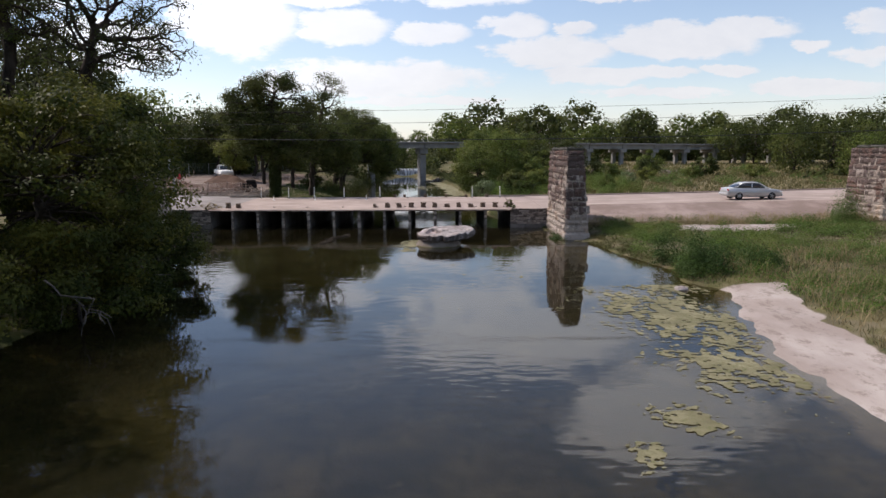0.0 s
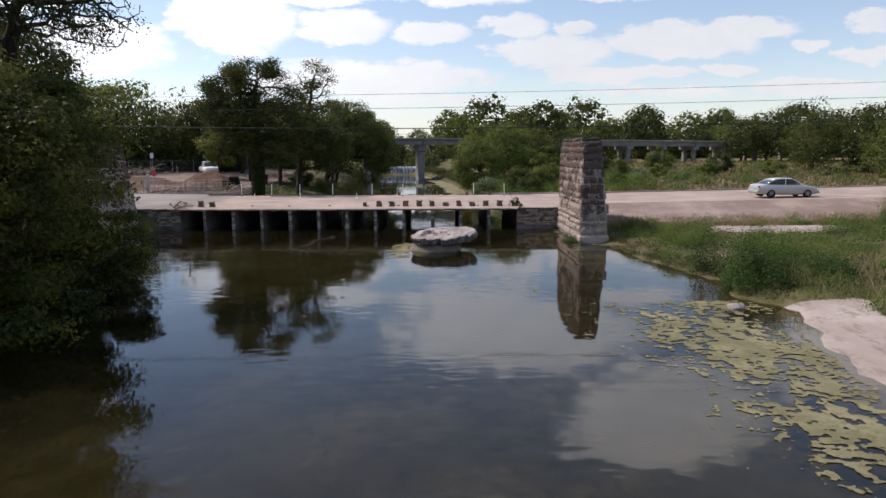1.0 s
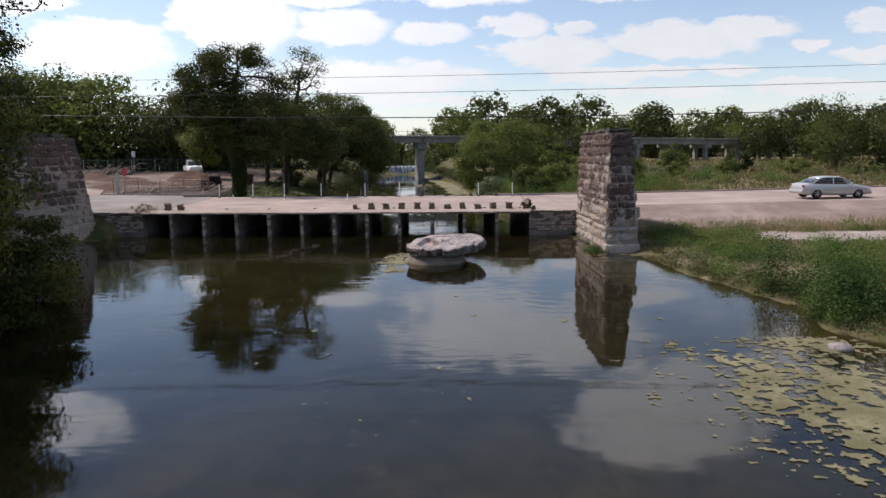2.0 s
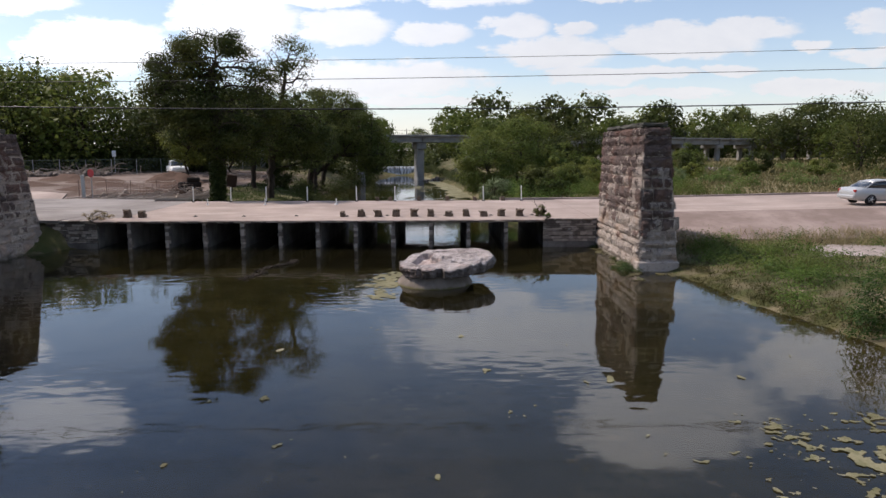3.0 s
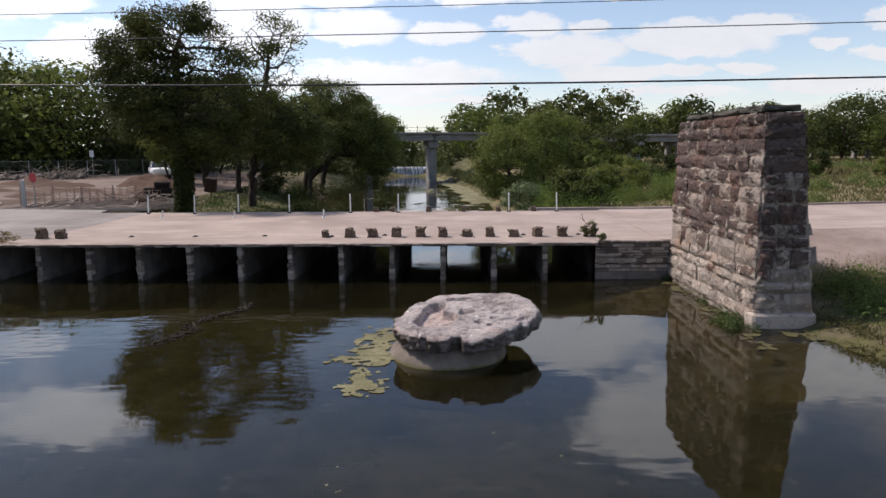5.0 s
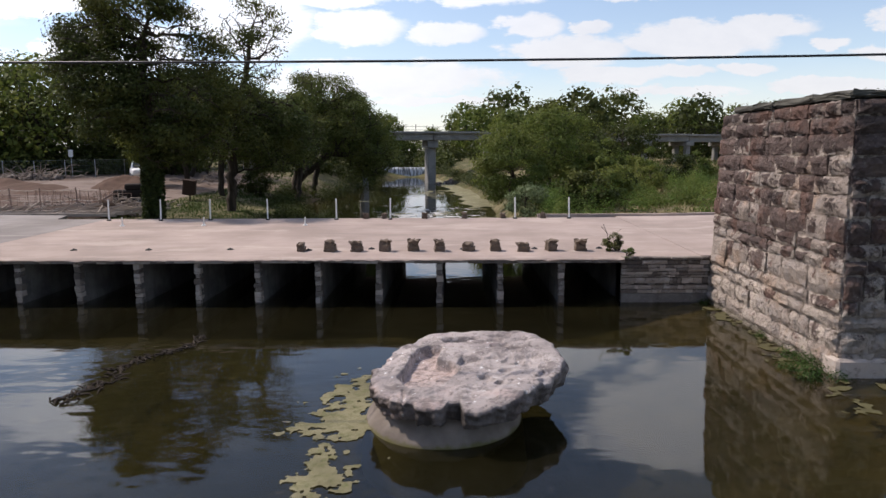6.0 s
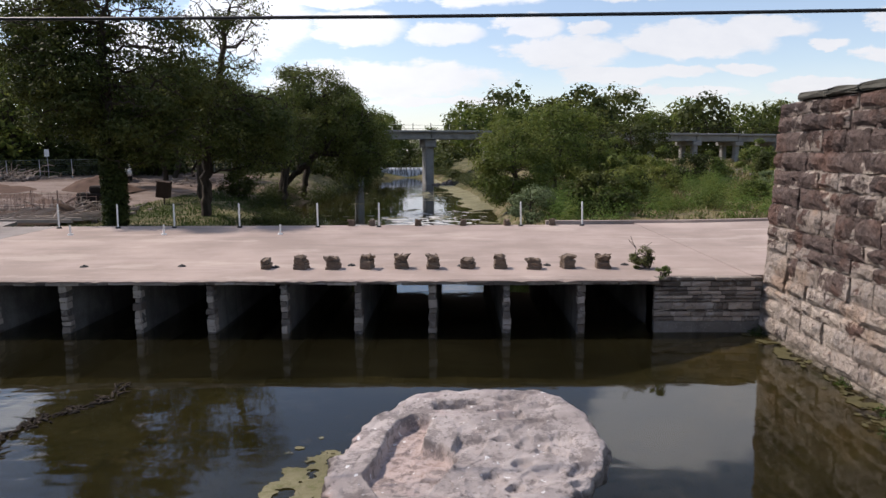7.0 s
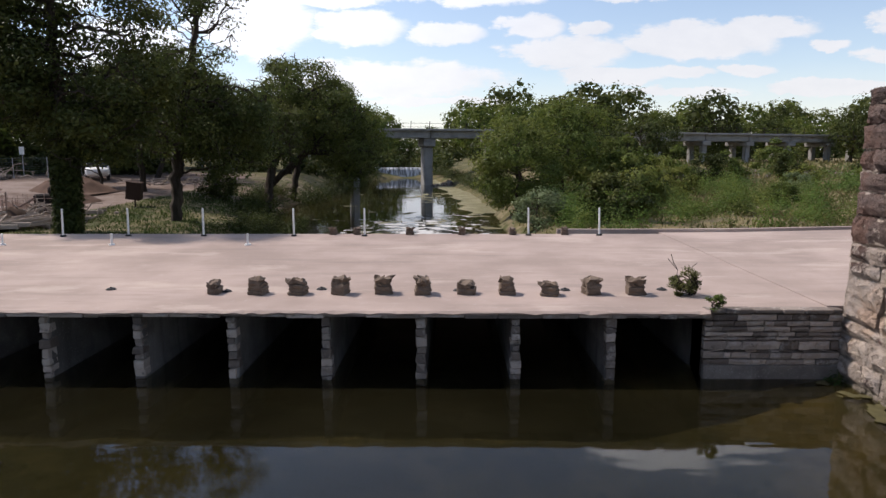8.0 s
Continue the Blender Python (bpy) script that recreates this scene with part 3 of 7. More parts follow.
def tree_meshes(seed, trunk_top, crown, radii, clumps, count, leaf, leaf_mat, bark=BARK, stem=0.25, clump=0.24, shell=0.55,
                narrow=0.5, lean=(0.0, 0.0), bare=0, ivy=0, low=0.35, flat=0.75, twigs=3, sides=4, heart=9, even=False, fill=0.0):
    """Trunk with limbs, and a crown of leaves in clumps round the limbs' ends, standing at the origin."""
    rng = np.random.default_rng(seed)
    c, r = np.array(crown, float), np.array(radii, float)
    top = np.array([lean[0] + rng.normal() * 0.2, lean[1] + rng.normal() * 0.2, trunk_top])
    trunk = curve_to((0, 0, -0.3), top, rng, 0.0, 7)
    paths = [[(p, stem * (1.25 - 1.0 * i / 6)) for i, p in enumerate(trunk)]]
    d = rng.normal(size=(clumps, 3))
    d /= np.linalg.norm(d, axis=1, keepdims=True)
    rad = rng.uniform(shell, 1.0, size=(clumps, 1)) ** 0.7
    ends = c + d * rad * r * rng.uniform(0.78, 1.08, size=(clumps, 1))
    if even:    # clumps spread evenly over the crown, for a closed round head
        n = np.arange(clumps) + 0.5
        th, up = n * 2.39996 + rng.uniform(0, 6.28), 1 - 2 * n / clumps
        ring = np.sqrt(1 - up ** 2)
        d = np.stack([np.cos(th) * ring, np.sin(th) * ring, up], axis=1)
        d += rng.normal(size=(clumps, 3)) * 0.10
        ends = c + d * r * rng.uniform(0.66, 0.84, size=(clumps, 1)) * (1 + 0.08 * np.sin(3 * th + 5 * up))[:, None]
    pts, outs, sizes = [], [], []
    share = rng.dirichlet(np.full(clumps, 4.0))
    for nth, (e, s) in enumerate(zip(ends, share)):
        k = np.clip(low + 0.6 * (e[2] - c[2] + r[2]) / (2 * r[2]) * rng.uniform(0.6, 1.1), 0.15, 0.97)
        i = k * 6
        start = trunk[int(i)] + (trunk[min(int(i) + 1, 6)] - trunk[int(i)]) * (i - int(i))
        limb = curve_to(start, e, rng)
        w = stem * 0.34 * rng.uniform(0.6, 1.2) * (1.15 - k * 0.6)
        if twigs or nth % 3 == 0:
            paths.append([(p, max(0.012, w * (1 - 0.8 * j / 4))) for j, p in enumerate(limb)])
        size = clump * r.mean() * rng.uniform(0.7, 1.4)
        for _ in range(twigs):
            tip = e + np.clip(rng.normal(size=3), -1, 1) * size * 0.6
            paths.append([(p, max(0.008, w * 0.25 * (1 - 0.7 * j / 2))) for j, p in enumerate(curve_to(limb[3], tip, rng, 0.05, 3))])
        m = max(8, int(count * s))
        q = rng.normal(size=(m, 3))
        q /= np.linalg.norm(q, axis=1, keepdims=True)
        outs.append(q + 0.5 * (e - c) / r)
        q = q * rng.uniform(0.15, 0.78 if even else 1.0, size=(m, 1)) ** 0.6
        pts.append(e + q * size * np.array([1.25, 1.25, flat]) + np.clip(rng.normal(size=(m, 3)), -1.5, 1.5) * size * 0.10)
        sizes.append(np.full((m, 1), leaf))
        if heart:    # sprays of leaves that close the clump's heart
            q = rng.normal(size=(heart, 3))
            q /= np.linalg.norm(q, axis=1, keepdims=True)
            outs.append(q * 2.0)
            pts.append(e + q * size * 0.42 * np.array([1.25, 1.25, flat]))
            sizes.append(np.full((heart, 1), min(size * 0.55, leaf * 2.0)))
    if fill:    # leaves all through the head, so that no sky shows between its clumps
        m = int(count * fill)
        q = rng.normal(size=(m, 3))
        q /= np.linalg.norm(q, axis=1, keepdims=True)
        outs.append(q)
        pts.append(c + q * r * rng.uniform(0.45, 0.90, size=(m, 1)))
        sizes.append(np.full((m, 1), leaf * 1.5))
    for _ in range(bare):
        way = rng.normal(size=3) * [0.5, 0.5, 0.25] + [0, 0, 0.9]
        start = trunk[int(rng.integers(4, 7))]
        end = start + way * r[2] * rng.uniform(0.55, 0.95)
        limb = curve_to(start, end, rng, 0.02, 6)
        paths.append([(p, max(0.012, 0.10 * (1 - j / 5.5))) for j, p in enumerate(limb)])
        for _ in range(5):
            a = limb[int(rng.integers(2, 6))]
            paths.append([(p, 0.022 - 0.006 * j) for j, p in enumerate(curve_to(a, a + rng.normal(size=3) * 0.9 + [0, 0, 0.6], rng, 0.05, 3))])
    if ivy:
        h = rng.uniform(0, 0.6, size=(ivy, 1))
        q = trunk[0] + (trunk[4] - trunk[0]) * h / 0.6
        a = rng.uniform(0, 2 * np.pi, size=ivy)
        rr = stem * 1.25 + rng.uniform(0, 0.3, size=ivy)
        q = q + np.stack([np.cos(a) * rr, np.sin(a) * rr, np.zeros(ivy)], axis=1)
        pts.append(q)
        outs.append(np.stack([np.cos(a), np.sin(a), np.zeros(ivy)], axis=1))
        sizes.append(np.full((ivy, 1), leaf))
    wood = mesh_from("trunk", *tubes(paths, sides), bark, True)
    green = mesh_from("crown", *leaves(np.concatenate(pts), np.concatenate(sizes), rng, narrow, np.concatenate(outs)), leaf_mat)
    return wood, green


def inside_crowns(crowns, rng):
    """Points strewn through egg-shaped crowns (x, y, z, three radii, how many)."""
    out = []
    for x, y, z, a, b, c, n in crowns:
        d = rng.normal(size=(n, 3))
        d /= np.linalg.norm(d, axis=1, keepdims=True)
        out.append(np.array([x, y, z]) + d * rng.uniform(0.08, 1.0, size=(n, 1)) ** 0.42 * [a, b, c])
    return np.concatenate(out)


def grown_tree(seed, trunks, crowns, count, leaf, leaf_mat, bark=BARK, stem=0.3, step=0.34, spread=0.26, bare=(), ivy=0, narrow=0.45, droop=0.0, keep=0.42):
    """Limbs that grow towards points of the crown, forking as they go, with leaves in sprays along the young wood.
    bare: crowns (x, y, z, radii) whose twigs carry next to no leaves; keep: share of the twigs that are leafy."""
    rng = np.random.default_rng(seed)
    goal = inside_crowns(crowns, rng)
    nodes, parent = [], []
    for path in trunks:
        last = -1
        for a, b in zip(path, path[1:]):
            a, b = np.array(a, float), np.array(b, float)
            n = max(2, int(np.linalg.norm(b - a) / step))
            for i in range(n + 1):
                if i == 0 and last >= 0:
                    continue
                nodes.append(a + (b - a) * i / n + rng.normal(size=3) * [0.05, 0.05, 0.0] * (i > 0))
                parent.append(last)
                last = len(nodes) - 1
    pos = np.array(nodes)
    d = np.linalg.norm(goal[:, None] - pos[None], axis=2)
    near, dist = d.argmin(axis=1), d.min(axis=1)
    alive = dist > step * 0.9
    for _ in range(90):
        if not alive.any():
            break
        pull = np.zeros_like(pos)
        way = goal[alive] - pos[near[alive]]
        np.add.at(pull, near[alive], way / (np.linalg.norm(way, axis=1, keepdims=True) + 1e-9))
        who = np.unique(near[alive])
        v = pull[who]
        v = v / (np.linalg.norm(v, axis=1, keepdims=True) + 1e-9) + rng.normal(size=(len(who), 3)) * 0.28 + [0, 0, -droop]
        fresh = pos[who] + v / (np.linalg.norm(v, axis=1, keepdims=True) + 1e-9) * step
        base = len(pos)
        pos = np.concatenate([pos, fresh])
        parent += list(who)
        d = np.linalg.norm(goal[:, None] - fresh[None], axis=2)
        i = d.argmin(axis=1)
        m = d[np.arange(len(goal)), i]
        closer = m < dist
        near[closer], dist[closer] = base + i[closer], m[closer]
        alive &= dist > step * 0.9
    n = len(pos)
    load, kids = np.zeros(n), [[] for _ in range(n)]
    for i in range(n - 1, -1, -1):
        load[i] = max(load[i], 1.0)
        if parent[i] >= 0:
            load[parent[i]] += load[i]
            kids[parent[i]].append(i)
    rad = np.maximum(0.010, stem * (load / load.max()) ** 0.46)
    paths, todo = [], [i for i in range(n) if parent[i] < 0]
    while todo:
        i = todo.pop()
        path = [(pos[i], rad[i])] if parent[i] < 0 else [(pos[parent[i]], rad[i]), (pos[i], rad[i])]
        while kids[i]:
            k = max(kids[i], key=lambda q: load[q])
            todo += [q for q in kids[i] if q != k]
            path.append((pos[k], rad[k]))
            i = k
        if len(path) > 1:
            paths.append(path)
    young = (load < 7) & (pos[:, 2] > 1.0)
    leafy = young & (rng.uniform(size=n) < keep)
    for x, y, z, a, b, c in bare:
        r = np.linalg.norm((pos - [x, y, z]) / [a, b, c], axis=1)
        leafy &= (r > 1) | (rng.uniform(size=n) < 0.16)
    tips = np.flatnonzero(leafy)
    share = rng.gamma(1.6, size=len(tips))
    pick = rng.choice(tips, size=count, p=share / share.sum())
    off = np.clip(rng.normal(size=(count, 3)), -1.9, 1.9) * spread * [1.25, 1.25, 0.7]
    pts, outs = pos[pick] + off, off / spread * 0.6
    sizes = np.full((count, 1), leaf)
    if ivy:
        base = np.array(trunks[0][0], float)
        top = np.array(trunks[0][1], float)
        q = base + (top - base) * rng.uniform(0, 1.0, size=(ivy, 1))
        a = rng.uniform(0, 2 * np.pi, size=ivy)
        rr = stem * 0.9 + rng.uniform(0, 0.3, size=ivy)
        flat = np.stack([np.cos(a), np.sin(a), np.zeros(ivy)], axis=1)
        pts, outs, sizes = np.concatenate([pts, q + flat * rr[:, None]]), np.concatenate([outs, flat]), np.concatenate([sizes, np.full((ivy, 1), leaf)])
    wood = mesh_from("trunk", *tubes(paths, 4), bark, True)
    green = mesh_from("crown", *leaves(pts, sizes, rng, narrow, outs), leaf_mat)
    return wood, green


def plant_tree(name, meshes, place, label, category="tree", group="", turn=0.0, scale=1.0):
    ob = thing(name, place, label, category, group)
    ob.matrix_world = Matrix.LocRotScale(place, Euler((0, 0, radians(turn))), (scale, scale, scale) if isinstance(scale, (int, float)) else scale)
    child("trunk", meshes[0], ob)
    child("crown", meshes[1], ob)
    return ob


def lerp(y, table):
    ys, vs = zip(*table)
    return np.interp(y, ys, vs)


def smooth(v, a, b):
    t = np.clip((v - a) / (b - a), 0, 1)
    return t * t * (3 - 2 * t)


def wave(x, y, seed=0.0):
    """Cheap smooth unevenness between -1 and 1."""
    return (np.sin(x * 0.9 + seed) * np.cos(y * 0.7 + 1.3 * seed) + 0.6 * np.sin(x * 2.1 + y * 1.4 + seed) + 0.4 * np.sin(x * 3.7 - y * 3.1 + 2 * seed)) / 2.0


# ---- lie of the land: river edges by distance along y ----
LEFT_EDGE = [(-300, -14), (20, -13), (32, -14), (42, -17), (44, -20.1), (50.5, -20.1), (51.5, -17.4), (62.5, -17.4), (64, -8.6), (70, -7.8),
             (78, -10.3), (92, -13.4), (106, -13.0), (135, -12.2), (155, -12.6), (165, -11), (300, -16), (900, -16)]
RIGHT_EDGE = [(-300, 10.3), (12.7, 10.6), (17, 10.8), (22.5, 11.8), (27.5, 13.3), (29, 12.1), (32, 12.7), (34.5, 12.2), (37, 11.5), (43.5, 10.6),
              (46, 9.6), (51, 9.4), (51.6, 6.5), (62.5, 6.5), (64, 5.2), (78, 4.3), (92, 4.6), (110, 3.5), (135, 0.4), (151, -1.9), (165, -3), (300, -6), (900, -6)]


def road_z(x):
    """Height of the road's surface along its length."""
    return 1.60 + 0.016 * np.clip(x - 12, 0, 200) + 0.012 * np.clip(-20 - x, 0, 60)


def inland(x, y):
    return np.maximum(lerp(y, LEFT_EDGE) - x, x - lerp(y, RIGHT_EDGE)) + (0.22 + 0.16 * (x > 0)) * wave(x * 1.3, y * 1.3, 2.0)


def land(x, y):
    x, y = np.asarray(x, float), np.asarray(y, float)
    d = inland(x, y)
    up = smooth(y, 57, 64)
    level = 0.62 * (1 - up) + (1.25 + 0.019 * np.clip(y - 66, 0, 90)) * up
    level = level + 0.5 * smooth(-x, 20, 34) * smooth(y, 60, 80) + 1.2 * smooth(-x, 14, 22) * (1 - up)
    level = level + 0.02 * np.clip(x - 20, 0, 40) * (1 - up)
    rise = 1 - np.exp(-np.clip(d, 0, None) / (1.9 + 1.2 * smooth(x, 8, 10) * (1 - smooth(y, 24, 30))))
    bed = -np.minimum(0.95 - 0.42 * (1 - smooth(y, 18, 34)) * smooth(x, -9, -3), 0.05 + 0.20 * np.clip(-d, 0, None)) + 0.05 * wave(x * 0.8, y * 0.8, 5.0)
    over = 1.75 * smooth(y, 155.5, 156.5)
    z = np.where(d > 0, level * rise + 0.05 * wave(x * 0.6, y * 0.6, 1.0) * np.clip(d, 0, 1), bed + over * (d <= 0))
    z = np.where((y > 155.5) & (d > 0), np.maximum(z, 2.2), z)
    # the road's bank rises out of the land on both sides of the culverts
    bank = smooth(y, 48.2, 53.6) * (1 - smooth(y, 64.0, 66.5))
    outside = smooth(x, 9.6, 12.0) + smooth(-x, 18.8, 19.4)
    z = z * (1 - bank * outside) + (road_z(x) - 0.16) * bank * outside
    far = smooth(y, 200, 500)
    return z * (1 - far) + 4.0 * far


def spread(lo, fine_lo, fine_hi, hi, step, grow=1.18):
    """Grid lines: even between the fine limits, ever wider beyond them."""
    mid = list(np.arange(fine_lo, fine_hi, step))
    out, s, v = [], step, fine_hi
    while v < hi:
        out.append(v)
        s *= grow
        v += s
    low, s, v = [], step, fine_lo - step
    while v > lo:
        low.append(v)
        s *= grow
        v -= s
    return np.array([lo] + low[::-1] + mid + out + [hi])


def sheet(xs, ys, height):
    gx, gy = np.meshgrid(xs, ys, indexing="ij")
    gz = height(gx, gy)
    n, m = gx.shape
    i, j = np.meshgrid(np.arange(n - 1), np.arange(m - 1), indexing="ij")
    a = i * m + j
    faces = np.stack([a, a + m, a + m + 1, a + 1], axis=-1).reshape(-1, 4)
    return np.stack([gx, gy, gz], axis=-1).reshape(-1, 3), faces


def sand_amount(x, y):
    d = inland(x, y)
    bar = smooth(y, -5, 6) * (1 - smooth(y, 26.5, 28.3)) * (1 - smooth(d, 2.0, 3.0) ) * (x > 0) * smooth(d, -1.2, -0.2)
    flat = (1 - smooth(np.hypot((x - 21.5) / 4.6, (y - 45.2) / 2.0) + 0.35 * wave(x * 1.1, y * 1.6, 4.0), 0.75, 1.1)) * (x > 0)
    return np.clip(bar + flat, 0, 1)


def dirt_amount(x, y):
    site = smooth(-x, 18, 22) * smooth(y, 63, 66) * (1 - smooth(y, 100, 125))
    wood = 0.5 * smooth(-x, 9, 13) * smooth(y, 80, 86) * (1 - smooth(y, 105, 125))
    rocks = (1 - smooth(np.hypot((x - 30) / 10.0, (y - 112) / 8.0), 0.6, 1.1))
    return np.clip(np.maximum(np.maximum(site, wood), rocks), 0, 1)


def build_ground():
    v, f = sheet(spread(-1500, -26, 34, 1500, 0.45), spread(-400, 6, 82, 2500, 0.45), land)
    me = mesh_from("ground", v, f, GROUND, True)
    x, y, z = v[:, 0], v[:, 1], v[:, 2]
    # deep: depth mask that darkens the bed colour for light lost in water
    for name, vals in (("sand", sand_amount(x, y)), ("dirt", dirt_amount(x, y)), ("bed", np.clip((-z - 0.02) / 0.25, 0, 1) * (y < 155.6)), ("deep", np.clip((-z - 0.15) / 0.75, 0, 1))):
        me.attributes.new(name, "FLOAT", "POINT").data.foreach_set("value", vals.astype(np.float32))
    tagged(new("ground", me), "grassy river banks with pale sand and brown river bed", "ground", kind="structure")


build_ground()

bm = bmesh.new()
for lo, hi in (((-60, -400), (14, 51.0)), ((-60, 51.0), (14, 155.2))):
    vs = [bm.verts.new((x, y, 0)) for x, y in ((lo[0], lo[1]), (hi[0], lo[1]), (hi[0], hi[1]), (lo[0], hi[1]))]
    bm.faces.new(vs)
bmesh.ops.remove_doubles(bm, verts=bm.verts, dist=0.001)
tagged(new("water", from_bm("water", bm, WATER)), "calm dark river pool mirroring the cloudy sky", "water", kind="structure")
bm = bmesh.new()
bm.faces.new([bm.verts.new(p) for p in ((-16, 155.9, 1.78), (0, 155.9, 1.78), (0, 206, 1.78), (-16, 206, 1.78))])
tagged(new("water", from_bm("water", bm, WATER)), "upper river above the weir, bright with sky", "water", kind="structure")

# ---- low-water bridge ----
PIER_X = [4.46 - 2.0 * i for i in range(11)]
DECK_X0, DECK_X1 = -19.2, 9.25


def deck_z(y):
    return 1.50 + 0.012 * (y - 50.9)


def build_bridge():
    bridge = thing("low_water_bridge", (0, 0, 0), "low concrete road bridge on many thin culvert walls", "bridge", kind="structure")
    rng = np.random.default_rng(4)
    # slab with a chipped front edge
    xs = np.arange(DECK_X0, DECK_X1 + 0.01, 0.19)
    bm = bmesh.new()
    rows = []
    for x in xs:
        chip = max(0.0, rng.normal() * 0.035)
        low = 0.06 + abs(rng.normal()) * 0.014
        front = (50.88 if -17.4 < x < 6.6 else 51.32) + rng.normal() * 0.012
        pts = [(x, 62.7, deck_z(62.7)), (x, 57, deck_z(57)), (x, 52, deck_z(52)), (x, front + 0.05 + chip, deck_z(51)), (x, front, deck_z(51) - 0.025 - chip * 0.5),
               (x, front + 0.02, deck_z(51) - low), (x, max(51.2, front + 0.04), deck_z(51) - low), (x, 62.7, 1.36)]
        rows.append([bm.verts.new(p) for p in pts])
    for a, b in zip(rows, rows[1:]):
        for i in range(8):
            j = (i + 1) % 8
            bm.faces.new((a[i], a[j], b[j], b[i]))
    bm.faces.new(rows[0])
    bm.faces.new(rows[-1][::-1])
    part("deck_slab", bm, CONCRETE, bridge)
    # ragged course of stone under the lip
    x = -17.35
    while x < 6.5:
        w = rng.uniform(0.25, 0.95)
        lo_z = 1.36 + rng.uniform(-0.015, 0.02)
        bm = box((x, 50.90 + rng.uniform(0.0, 0.06), lo_z), (min(x + w, 6.58) - 0.012, 51.4, 1.443 + rng.uniform(-0.012, 0.0)), 0.012)
        part("edge_stone", bm, RUBBLE, bridge)
        x += w
    for x in PIER_X:
        bm = bmesh.new()
        prof = []
        for z in np.linspace(-0.7, 1.37, 12):
            w = 0.085 + rng.normal() * 0.008 + (0.02 if z < 0.15 else 0)
            nose = 51.12 + rng.normal() * 0.02 - (0.05 if z < 0.2 else 0)
            prof.append([bm.verts.new(p) for p in ((x - w, nose, z), (x + w, nose + rng.normal() * 0.015, z), (x + w, 62.3, z), (x - w, 62.3, z))])
        for a, b in zip(prof, prof[1:]):
            for i in range(4):
                bm.faces.new((a[i], a[(i + 1) % 4], b[(i + 1) % 4], b[i]))
        wall = part("culvert_wall", bm, WALLCON, bridge)
        z = -0.12
        while z < 1.26:
            h = rng.uniform(0.12, 0.24)
            w = 0.098 + rng.normal() * 0.012
            bm = box((x - w, 51.01 + rng.uniform(-0.03, 0.05), z), (x + w + rng.normal() * 0.012, 51.30, min(z + h, 1.355) - 0.012), 0.018)
            for v in bm.verts:
                v.co += Vector(rng.normal(size=3)) * 0.010
            part("nose_stone", bm, RUBBLE, wall, "rough stone facing")
            z += h
    for x in (-17.6, 6.75):
        part("abutment", box((x - 0.3, 51.3, -0.7), (x + 0.3, 62.5, 1.36), 0.02), WALLCON, bridge)
    return bridge


bridge = build_bridge()


def rough_block(seed, nx=3, nz=2, bulge=0.5, name="block", material=STONE):
    """A rock-faced block one unit wide (x), deep (y, face at y = 0, body towards +y) and high, its face bulging towards -y."""
    rng = np.random.default_rng(seed)
    verts, faces = [], []
    for i in range(nx + 1):
        for j in range(nz + 1):
            u, w = i / nx, j / nz
            rim = i in (0, nx) or j in (0, nz)
            y = 0.0 if rim else -bulge * (0.45 + 0.35 * math.sin(2.2 * u + 3.0 * w + seed) * math.cos(3.1 * w + seed) + rng.uniform(-0.22, 0.22))
            jit = 0.0 if rim else 0.08
            verts.append((u - 0.5 + rng.normal() * jit * 0.5 + (rng.normal() * 0.022 if rim else 0), y, w + rng.normal() * jit * 0.5 + (rng.normal() * 0.035 if rim else 0)))
    for i in range(nx):
        for j in range(nz):
            a = i * (nz + 1) + j
            faces.append((a, a + nz + 1, a + nz + 2, a + 1))
    back = [(-0.5, 1, 0), (0.5, 1, 0), (0.5, 1, 1), (-0.5, 1, 1)]
    n = len(verts)
    verts += back
    bm = bmesh.new()
    vs = [bm.verts.new(p) for p in verts]
    for f in faces:
        bm.faces.new([vs[k] for k in f])
    bottom = [i * (nz + 1) for i in range(nx + 1)]
    top = [i * (nz + 1) + nz for i in range(nx + 1)]
    left = [j for j in range(nz + 1)]
    right = [nx * (nz + 1) + j for j in range(nz + 1)]
    bm.faces.new([vs[k] for k in bottom] + [vs[n + 1], vs[n]])
    bm.faces.new([vs[k] for k in top] + [vs[n + 2], vs[n + 3]])
    bm.faces.new([vs[k] for k in left] + [vs[n + 3], vs[n]])
    bm.faces.new([vs[k] for k in right] + [vs[n + 2], vs[n + 1]])
    return from_bm(name, bm, material)


BLOCKS = [rough_block(s, 5, 3, 0.50) for s in range(18)]
RUBBLES = [rough_block(s + 50, 3, 2, 0.25, "stone", RUBBLE) for s in range(8)]


